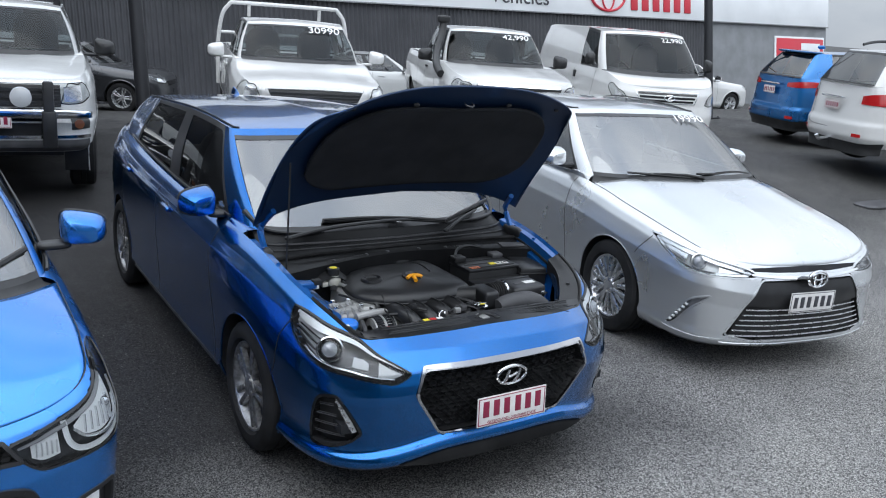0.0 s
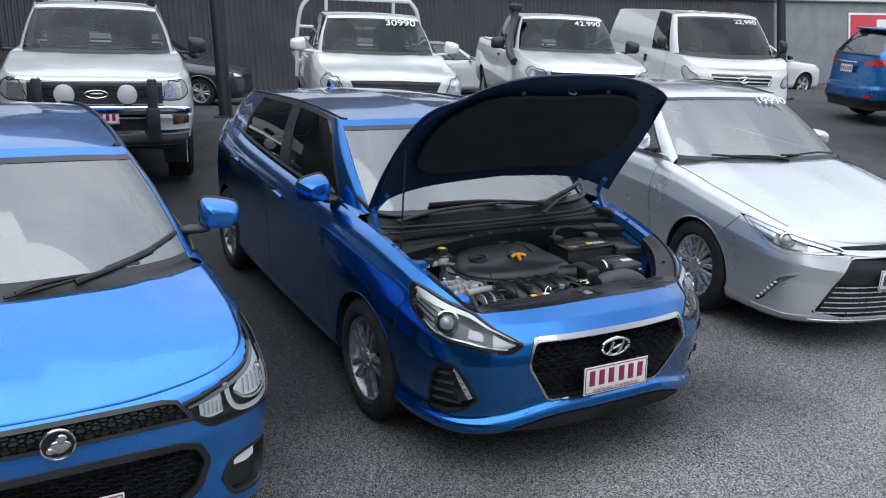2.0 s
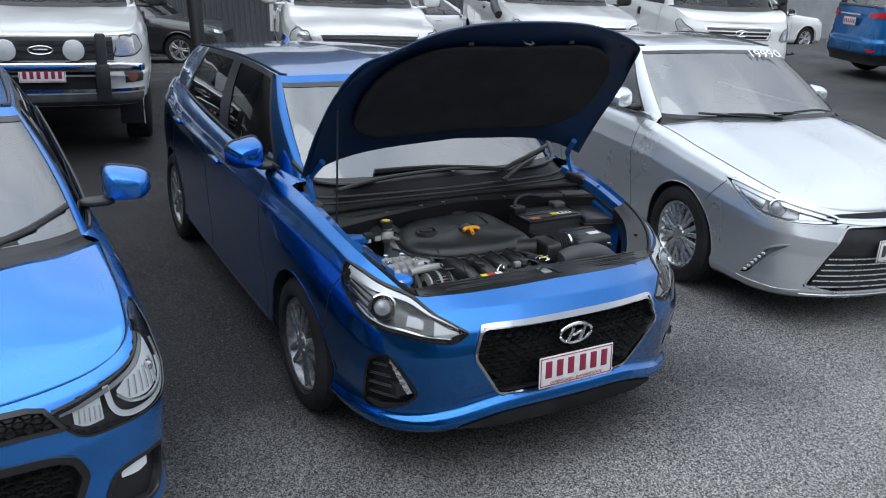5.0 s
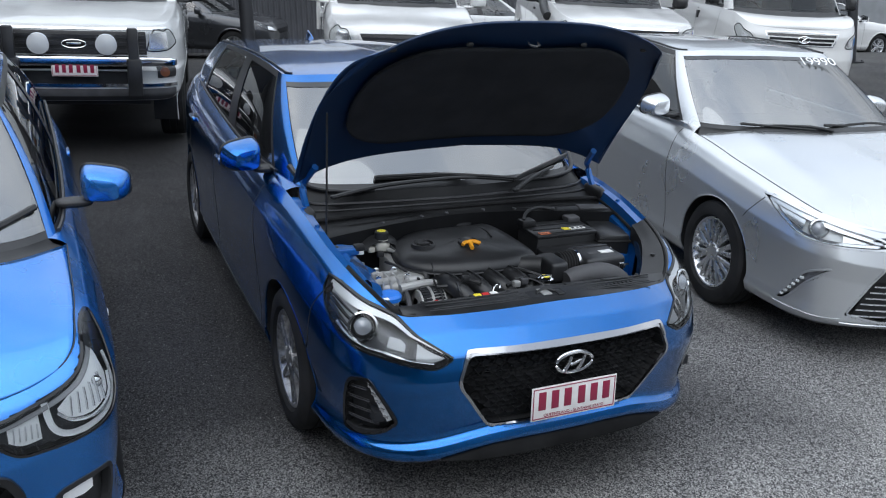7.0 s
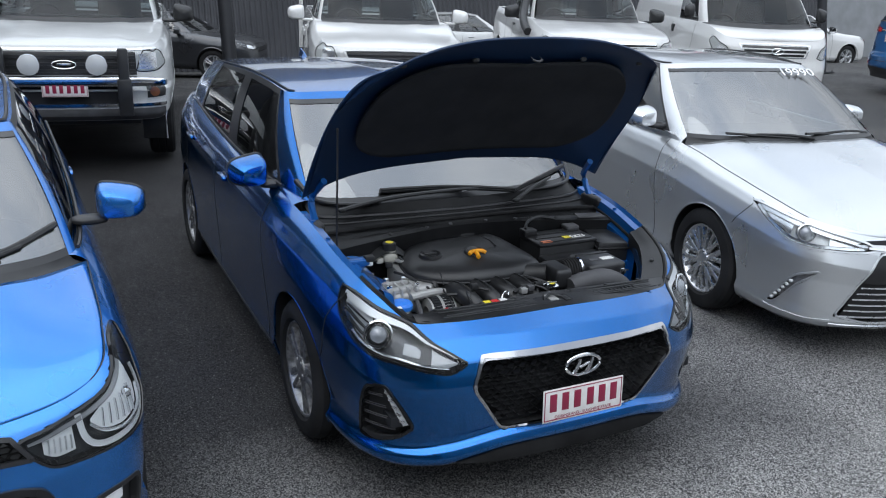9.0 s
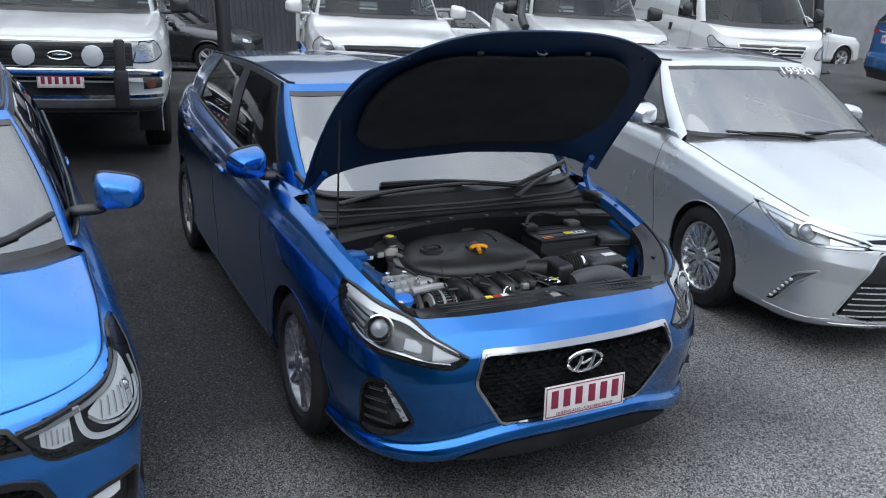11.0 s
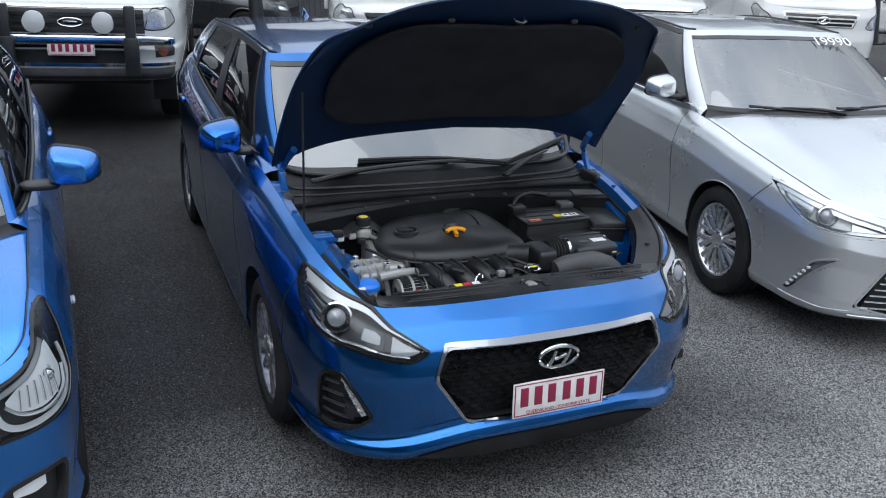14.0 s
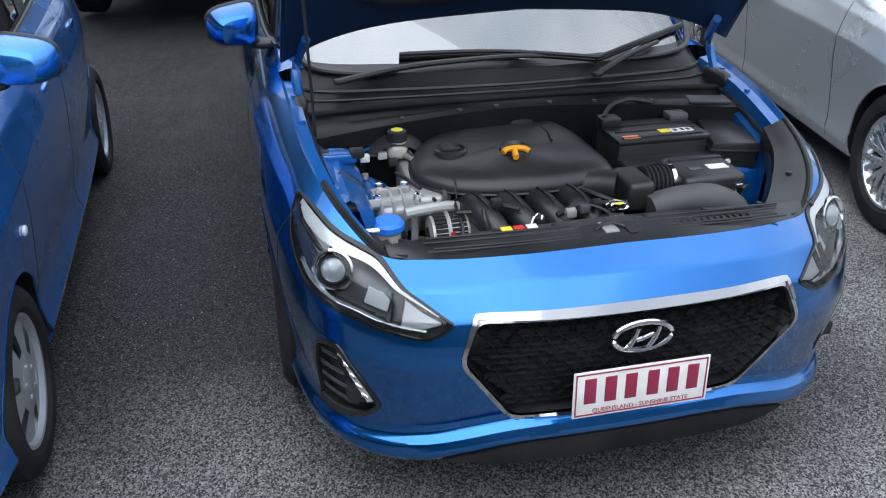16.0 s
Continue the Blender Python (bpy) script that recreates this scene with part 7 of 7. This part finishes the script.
front_panel(ranger, ranger_skin, bar_of(.84, .565, .0), bar_of(.84, .83, .0), .012, OFFWHITE, "bumper")
part("bumper_bar", bm_blob((0, -.025, .845), (1.70, .11, .085), 6.0, 40, 10), CHROME, ranger, "chrome bumper top bar")
front_panel(ranger, ranger_skin, bar_of(.50, .645), bar_of(.50, .815), .018, FELT, "lower_intake")
part("lower_line", skin_strip(ranger_skin, bar_of(.86, .63), .035, .024, 1, 40), CHROME, ranger)
front_panel(ranger, ranger_skin, bar_of(.86, .50), bar_of(.86, .60), .014, GREYPLASTIC, "bumper_skirt")
for sd in (1, -1):
    lo, hi = [(.60, .925), (.68, .918), (.80, .925), (.90, .955), (.98, 1.0)], [(.60, 1.085), (.68, 1.09), (.80, 1.092), (.90, 1.10), (.98, 1.12)]
    lamp_unit(ranger, ranger_skin, lo, hi, sd, label="clear boxy headlamp", bowl=-.004, guide=False, cells=[([(.63, .94), (.72, .935), (.82, .95)], [(.63, 1.07), (.72, 1.075), (.82, 1.08)], REFLECTOR)])
    post = part("nudge_bar_post", bm_box(sd * .49 - .045, sd * .49 + .045, -.14, -.085, .55, 1.14, bevel=.015), SATIN, ranger, "black nudge bar upright")
    part("post_bracket", bm_box(sd * .49 - .05, sd * .49 + .05, -.13, .05, .56, .64, bevel=.01), SATIN, post)
    part("post_shoulder", bm_box(sd * .49 - .06, sd * .49 + .06, -.145, -.08, .55, .88, bevel=.015), SATIN, post)
    lamp = part("driving_lamp", bm_lathe([(.03, .06), (-.01, .088), (-.05, .092), (-.06, .088)], 32, "y", (sd * .27, -.02, .99)), CHROME, ranger, "round driving lamp with clear face")
    part("lamp_face", bm_lathe([(-.058, .088), (-.068, .06), (-.072, .001)], 32, "y", (sd * .27, -.02, .99)), LAMPGLASS, lamp)
    part("lamp_foot", bm_box(sd * .27 - .03, sd * .27 + .03, -.05, -.01, .86, .90, bevel=.006), SATIN, lamp)
    fog = part("fog_recess", skin_patch(ranger_skin, [(.67, .69), (.85, .70)], [(.67, .785), (.86, .775)], .016, 14, 6, sd), BLACK, ranger)
    part("fog_lamp", bm_lathe([(.02, .04), (-.02, .042), (-.026, .001)], 24, "y", tuple(ranger_skin.at(sd * .74, .745, .016))), AMBER, fog, "small round amber-tinted lamp")
number_plate(ranger, pose(0, -.075, .785))
for y in (2.35, 3.05):
    rb = part("roof_bar", bm_blob((0, y, 1.885), (1.36, .07, .035), 5.0, 30, 8), SATIN, ranger, "black roof rack bar")
    for sd in (1, -1):
        part("bar_foot", bm_box(sd * .60 - .04, sd * .60 + .04, y - .05, y + .05, 1.73, 1.88, bevel=.015), SATIN, rb)
part("roof_antenna", bm_blob((0, 2.12, 1.79), (.04, .08, .04), 2.4), SATIN, ranger)

# tray pickup with headboard
dmax, dmax_skin, _ = ute("tray_pickup", pose(1.737, 6.21, .103, 0, 0, -14.8), "white tray pickup with a tubular headboard", WHITE, roof=1.74, hood=1.07, mirror=WHITE, tub=False)
front_panel(dmax, dmax_skin, bar_of(.52, .90), bar_of(.56, 1.035), .004, BLACK, "grille_back")
part("grille_frame", skin_strip(dmax_skin, [(-.50, .90), (-.57, 1.04), (0, 1.05), (.57, 1.04), (.50, .90), (0, .895)], .03, .02, 1, 100, smooth=False, closed=True), WHITE, dmax)
for z in (.935, .97, 1.005):
    part("grille_bar", skin_strip(dmax_skin, bar_of(.53, z), .012, .012, 1, 40), GREYPLASTIC, dmax)
front_panel(dmax, dmax_skin, bar_of(.5, .58), bar_of(.6, .74), .006, BLACK, "lower_intake")
for sd in (1, -1):
    lamp_unit(dmax, dmax_skin, [(.62, .90), (.72, .88), (.85, .885), (1.0, .93), (1.12, 1.0)], [(.62, 1.03), (.72, 1.06), (.85, 1.075), (1.0, 1.10), (1.12, 1.135)], sd, label="clear tall headlamp", bowl=-.004, guide=False,
              cells=[([(.68, .92), (.76, .91), (.88, .93)], [(.68, 1.02), (.76, 1.04), (.88, 1.06)], REFLECTOR)])
    part("headboard_post", bm_tube(curve([(sd * .96, 3.55, .75), (sd * .96, 3.55, 1.35), (sd * .90, 3.55, 1.75), (sd * .80, 3.55, 1.90)], 24), .03, 10), WHITE, dmax)
    part("headboard_strut", bm_tube([(sd * .52, 3.55, 1.74), (sd * .52, 3.55, 1.90)], .026, 10), WHITE, dmax)
part("headboard_top", bm_tube(curve([(-.80, 3.55, 1.90), (-.74, 3.55, 1.925), (0, 3.55, 1.93), (.74, 3.55, 1.925), (.80, 3.55, 1.90)], 30), .03, 10), WHITE, dmax, "white tubular headboard rail")
part("headboard_rail", bm_tube([(-.93, 3.55, 1.5), (.93, 3.55, 1.5)], .022, 8), WHITE, dmax)
part("tray", bm_box(-.96, .96, 3.52, 5.4, .92, 1.0, bevel=.02), OFFWHITE, dmax)
part("roof_antenna", bm_blob((0, 2.25, 1.80), (.03, .05, .05), 2.4), SATIN, dmax)
price(dmax, "30990", (.34, 1.862, 1.650), (0, -.61, .79), .17)

# pickup with snorkel
hilux, hilux_skin, _ = ute("snorkel_pickup", pose(4.681, 6.30, .16, 0, 0, -21.85), "white pickup with a black snorkel", WHITE, roof=1.76)
front_panel(hilux, hilux_skin, bar_of(.56, .86), bar_of(.60, 1.07), .004, BLACK, "grille_back")
part("grille_bar", skin_strip(hilux_skin, bar_of(.58, 1.075), .03, .016, 1, 50), CHROME, hilux)
for z in (.93, 1.0):
    part("grille_bar", skin_strip(hilux_skin, bar_of(.55, z), .02, .014, 1, 50), GREYPLASTIC, hilux)
for sd in (1, -1):
    lamp_unit(hilux, hilux_skin, [(.60, .97), (.70, .95), (.85, .95), (1.0, .985), (1.12, 1.04)], [(.60, 1.06), (.70, 1.075), (.85, 1.095), (1.0, 1.115), (1.12, 1.14)], sd, label="clear swept headlamp", bowl=-.004, guide=False,
              cells=[([(.66, .975), (.76, .97), (.95, .99)], [(.66, 1.05), (.76, 1.065), (.95, 1.09)], REFLECTOR)])
sn = part("snorkel", bm_tube(curve([(-.93, .95, 1.12), (-.95, 1.25, 1.22), (-.90, 1.62, 1.36), (-.78, 1.98, 1.66), (-.76, 2.05, 1.84)], 30), .055, 12), BLACK, hilux, "black snorkel along the windscreen pillar")
part("snorkel_head", bm_blob((-.76, 2.03, 1.86), (.20, .12, .11), 4.0), BLACK, sn)
part("roof_antenna", bm_tube([(.05, 2.15, 1.80), (.05, 2.22, 1.87)], .008, 6), SATIN, hilux)
price(hilux, "42,990", (.34, 1.862, 1.660), (0, -.61, .79), .15)


# van
def van(name, m, label, color):
    car = thing(name, m, label, "van", "vehicles in the back row")
    h = .96
    sk = Skin(
        [(0, 0), (.45, .03), (.74, .10), (.88, .28), (.93, .6), (.96, 1.2), (.96, 2.5), (.96, 3.8), (.95, 4.6), (.92, 5.0), (.7, 5.12), (0, 5.15)],
        [.32] * 12, [1.02, 1.03, 1.06, 1.12, 1.2, 1.22, 1.22, 1.22, 1.22, 1.22, 1.22, 1.22],
        [(0, .06), (.08, .0), (.4, .0), (.6, .03), (.85, .05), (1, .10)], [(0, .08), (.1, .03), (.4, .0), (.8, .01), (1, .05)], [(0, .04), (.2, 0), (1, .02)], [0, 0, 0, .4, .9, 1, 1, 1, 1, 1.4, 1.9, 2])
    car_shell(car, sk, color, [(.95, .34, .40), (4.15, .34, .40)], .66, ns=200, nv=40)
    four_wheels(car, .34, .215, .21, 6, HUBCAP, "cap", h - .03, .95, 4.15)
    underbody(car, .64, 5.1, .5, .28)
    b = 1.22
    B = [(0, .58, 1.20), (.5, .64, 1.21), (.80, .82, b), (.88, 1.1, b), (.91, 1.6, b), (.91, 2.2, b), (.91, 3.2, b), (.91, 4.4, b), (.87, 5.0, b), (.5, 5.08, b), (0, 5.10, b)]
    T = [(0, 1.32, 1.86), (.45, 1.36, 1.85), (.68, 1.46, 1.83), (.73, 1.6, 1.83), (.76, 1.9, 1.86), (.77, 2.3, 1.88), (.77, 3.2, 1.88), (.77, 4.3, 1.87), (.74, 4.8, 1.84), (.45, 4.9, 1.84), (0, 4.92, 1.84)]
    hb = bonnet_grid(sk, .84, sk.s_of_y(.72), [(0, .50, 1.17), (.5, .55, 1.18)], [(.12, 1.08), (.28, 1.13)])
    part("bonnet", bm_grid(both(hb)), color, car, thick=.02)
    cabin(car, B, T, [(0, 2, "screen"), (2, 2.9, "paint"), (2.9, 4.6, "pane"), (4.6, 8, "paint"), (8, 10, "rear")], sk, color, hb[:, -1], roof_mid=.045, glass_front=ROWSCREEN)
    cabin_inside(car, .88, .80, 2.3, 1.22, .7)
    for sd in (1, -1):
        door_mirror(car, (1.04, 1.0, 1.36), sd, (.15, .10, .20), BLACK)
        lamp_unit(car, sk, [(.66, .80), (.74, .775), (.88, .80), (1.02, .90), (1.10, 1.0)], [(.66, .88), (.74, .92), (.88, .98), (1.02, 1.05), (1.10, 1.09)], sd, label="clear van headlamp", bowl=-.004, guide=False,
                  cells=[([(.70, .81), (.78, .80), (.90, .84)], [(.70, .87), (.78, .90), (.90, .95)], REFLECTOR)])
        seam(car, sk, [(sk.s_of_y(1.05), 1.18), (sk.s_of_y(1.05), .9), (sk.s_of_y(1.25), .6), (sk.s_of_y(1.3), .4)], sd)
        seam(car, sk, [(sk.s_of_y(2.2), 1.18), (sk.s_of_y(2.2), .9), (sk.s_of_y(2.2), .4)], sd)
        part("door_handle", bm_box(sd * .955 - .02, sd * .955 + .02, 2.05, 2.15, 1.0, 1.12, bevel=.01), SATIN, car)
    for k, z in enumerate((.83, .885, .94)):
        part("grille_slot", skin_strip(sk, bar_of(.50 - .03 * (2 - k), z), .038, .006, 1, 40), GLOSSBLACK, car)
    part("grille_frame", skin_strip(sk, [(-.46, .80), (-.54, .97), (0, .985), (.54, .97), (.46, .80), (0, .795)], .014, .008, 1, 90, smooth=False, closed=True), CHROME, car)
    a = np.linspace(0, 2 * np.pi, 36, endpoint=False)
    em = part("badge", bm_tube(np.stack([.085 * np.cos(a), np.full(36, -.012), .885 + .045 * np.sin(a)], 1), .009, 6, closed=True), CHROME, car, "plain chrome oval badge")
    part("badge_bar", bm_tube([(-.03, -.014, .86), (.03, -.014, .91)], .012, 6), CHROME, em)
    part("lower_intake", skin_patch(sk, bar_of(.5, .42), bar_of(.56, .54), .003, 30, 5), BLACK, car)
    part("bumper_skirt", skin_patch(sk, bar_of(.84, .33), bar_of(.84, .40), .004, 30, 4), GREYPLASTIC, car)
    return car


van_car = van("delivery_van", pose(7.955, 6.762, .193, 0, 0, -23.6), "white delivery van with a three-slot grille", WHITE)
price(van_car, "22,990", (.40, 1.183, 1.741), (0, -.665, .746), .14)


# side-on and rear-facing cars further off
def plain_car(name, m, label, color, category="car", L=4.6, W=1.82, H=1.48, hood=.78, belt=1.0, R=.33, sedan_tail=True, rim=ALLOY, style="twin", low=.22, group="vehicles further back", wb=2.7):
    """A closed passenger car; sedan_tail off: an upright rear."""
    car = thing(name, m, label, category, group)
    h = W / 2
    f = .92
    sk = Skin(
        [(0, 0), (h * .42, .02), (h * .7, .09), (h * .87, .24), (h * .95, .5), (h * .985, .95), (h, 1.6), (h, L - 1.5), (h * .98, L - .8), (h * .92, L - .3), (h * .7, L - .05), (0, L)],
        [low] * 12, [hood, hood + .005, hood + .03, hood + .07, hood + .12, belt - .06, belt, belt + .03, belt + .05, belt + .05, belt + .04, belt + .04],
        [(0, .09), (.08, .02), (.25, .0), (.6, .02), (.85, .04), (1, .10)], S_SIDE, [(0, .08), (.15, .0), (.35, .0), (.42, .03), (1, .08)], [0, 0, 0, .3, .8, 1, 1, 1, 1.2, 1.6, 2, 2])
    car_shell(car, sk, color, [(f, R, R + .04), (f + wb, R, R + .04)], .6, BLACK if category == "suv" else None, ns=170, nv=36)
    four_wheels(car, R, .215, R * .66, 5, rim, style, h - .025, f, f + wb)
    underbody(car, .6, L, low + .25, low)
    k = h / .9125
    e = 0 if sedan_tail else .52
    B = [(0, 1.2, belt), (.45 * k, 1.26, belt), (.70 * k, 1.42, belt), (.79 * k, 1.68, belt), (.82 * k, 2.1, belt), (.82 * k, 2.7, belt + .01), (.81 * k, 3.2, belt + .03), (.77 * k, L - .95 + e * .8, belt + .05), (.68 * k, L - .68 + e, belt + .05), (.4 * k, L - .58 + e, belt + .06), (0, L - .56 + e, belt + .06)]
    q = H - .06
    T = [(0, 1.95, q), (.35 * k, 1.97, q - .01), (.53 * k, 2.04, q - .025), (.575 * k, 2.15, q - .03), (.59 * k, 2.4, q - .01), (.59 * k, 2.8, q), (.58 * k, 3.2, q - .01), (.56 * k, L - 1.25 + e * 1.2, q - .03), (.52 * k, L - 1.08 + e * 1.2, q - .05), (.3 * k, L - 1.02 + e * 1.2, q - .05), (0, L - 1.0 + e * 1.2, q - .05)]
    hb = bonnet_grid(sk, h * .9, sk.s_of_y(1.38), [(0, 1.14, belt - .015), (.45 * k, 1.2, belt - .015)], [(.3, hood + .12), (.7, belt - .06)])
    part("bonnet", bm_grid(both(hb)), color, car, thick=.02)
    cabin(car, B, T, [(0, 2, "screen"), (2, 2.8, "paint"), (2.8, 4.85, "pane"), (4.85, 5.1, "black"), (5.1, 6.8, "pane"), (6.8, 8, "paint"), (8, 10, "rear")], sk, color, hb[:, -1], roof_mid=.05, glass_front=ROWSCREEN)
    cabin_inside(car, .82 * k, 1.34, L - 1.0, belt, .4)
    for sd in (1, -1):
        door_mirror(car, (h + .07, 1.66, belt + .05), sd, (.2, .12, .15), color)
        for y0 in (1.55, 2.6, 3.45):
            seam(car, sk, [(sk.s_of_y(y0), belt - .03), (sk.s_of_y(y0), .7), (sk.s_of_y(y0 - .04), low + .06)], sd)
        for y0 in (2.35, 3.3):
            part("door_handle", bm_blob(sk.at(sd * sk.s_of_y(y0), belt - .12, .014), (.03, .18, .03), 3.2), color, car)
        lamp_unit(car, sk, [(.42, hood - .10), (.55, hood - .11), (.75, hood - .09), (.95, hood + .0), (1.08, hood + .06)], [(.42, hood - .03), (.55, hood - .015), (.75, hood + .02), (.95, hood + .07), (1.08, hood + .09)], sd, label="clear headlamp", bowl=-.003, guide=False,
                  cells=[([(.50, hood - .09), (.62, hood - .085), (.78, hood - .06)], [(.50, hood - .04), (.62, hood - .02), (.78, hood + .01)], REFLECTOR)])
        part("arch_trim", bm_tube(np.array([(sd * (h - .012), f + (R + .055) * math.cos(t), max(low, R + (R + .055) * math.sin(t))) for t in np.linspace(0, math.pi, 24)]), .018, 6), BLACK if category == "suv" else color, car)
    part("grille", skin_patch(sk, bar_of(.36, hood - .16), bar_of(.42, hood - .06), .003, 30, 5), GLOSSBLACK, car)
    part("lower_intake", skin_patch(sk, bar_of(.4, low + .08), bar_of(.45, low + .2), .003, 30, 5), BLACK, car)
    return car, sk


def rear_dress(car, sk, L, lamp_lo, lamp_hi, plate_z, tow=False, belt=1.0, lower=.55):
    """Tail lamps, plate, handle bar, dark lower bumper."""
    e = sk.length
    for sd in (1, -1):
        part("tail_lamp", skin_patch(sk, [(e - s, z) for s, z in lamp_lo], [(e - s, z) for s, z in lamp_hi], .012, 20, 6, sd), RED, car, "red tail lamp")
        part("rear_reflector", skin_patch(sk, [(e - .75, lower - .10), (e - .6, lower - .10)], [(e - .75, lower - .05), (e - .6, lower - .05)], .012, 8, 4, sd), RED, car)
    m = pose(0, L + .0, plate_z, 0, 0, 180)
    number_plate(car, m)
    part("tailgate_bar", bm_blob((0, L + .0, plate_z + .12), (.62, .04, .035), 5.0, 24, 8), CHROME, car, "chrome tailgate bar")
    for sd in (1, -1):
        part("bumper_skirt", skin_patch(sk, [(e - .002, .24), (e - .4, .24), (e - .8, .24), (e - 1.1, .26)], [(e - .002, .42), (e - .4, .42), (e - .8, .42), (e - 1.1, .45)], .010, 24, 5, sd), BLACK, car)
    part("tailgate_seam", skin_strip(sk, [(e - .62, belt + .0), (e - .60, .8), (e - .56, lower), (e - .02, lower - .02)], .008, .002, 1, 40), SATIN, car)
    if tow:
        part("tow_bar", bm_tube(curve([(0, L - .05, .40), (0, L + .10, .38), (0, L + .16, .44)], 10), .03, 8), CHROME, car)


dark_car, _ = plain_car("dark_sedan_car", pose(2.836, 16.873, -.512, 0, 0, 61.4), "dark grey sedan parked along the wall", DARKGREY)
white_hatch, _ = plain_car("white_car", pose(19.34, 14.93, -.183, 0, 0, 86.1), "white car parked along the wall", WHITE)
rav, rav_skin = plain_car("blue_suv", pose(15.494, 5.731, .298, 0, 0, 68.2), "bright blue suv with dark lower trim", SKYBLUE, "suv", 4.6, 1.845, 1.70, .95, 1.12, .36, False, low=.3)
rear_dress(rav, rav_skin, 4.6, [(.45, 1.0), (.7, 1.0), (1.0, 1.02), (1.25, 1.06)], [(.45, 1.07), (.7, 1.10), (1.0, 1.12), (1.25, 1.12)], .92, belt=1.12)
part("roof_spoiler", bm_blob((0, 4.12, 1.62), (1.1, .35, .05), 4.0), SKYBLUE, rav)
part("roof_antenna", bm_blob((0, 3.7, 1.72), (.05, .16, .07), 2.2), SKYBLUE, rav)
part("rear_wiper", bm_tube(curve([(0, 4.52, 1.22), (.2, 4.50, 1.26), (.35, 4.47, 1.30)], 8), .012, 6), BLACK, rav)
wsuv, wsuv_skin = plain_car("white_suv", pose(14.281, 3.184, .29, 0, 0, 65.4), "white suv with chrome tailgate bar and red lamps", WHITE, "suv", 4.88, 1.9, 1.84, 1.02, 1.2, .38, False, low=.36, wb=2.85)
rear_dress(wsuv, wsuv_skin, 4.88, [(.62, .98), (.8, .98), (1.0, .98), (1.25, 1.0)], [(.62, 1.10), (.8, 1.13), (1.0, 1.15), (1.25, 1.15)], .92, True, 1.2, .6)
for sd in (1, -1):
    part("roof_rail", bm_tube(curve([(sd * .56, 2.2, 1.84), (sd * .58, 2.5, 1.90), (sd * .58, 3.8, 1.90), (sd * .56, 4.2, 1.83)], 20), .022, 8), SATIN, wsuv)
white_sedan, _ = plain_car("white_sedan_car", pose(10.657, 18.037, -.485, 0, 0, 88.3), "white sedan parked along the dark wall", OFFWHITE)
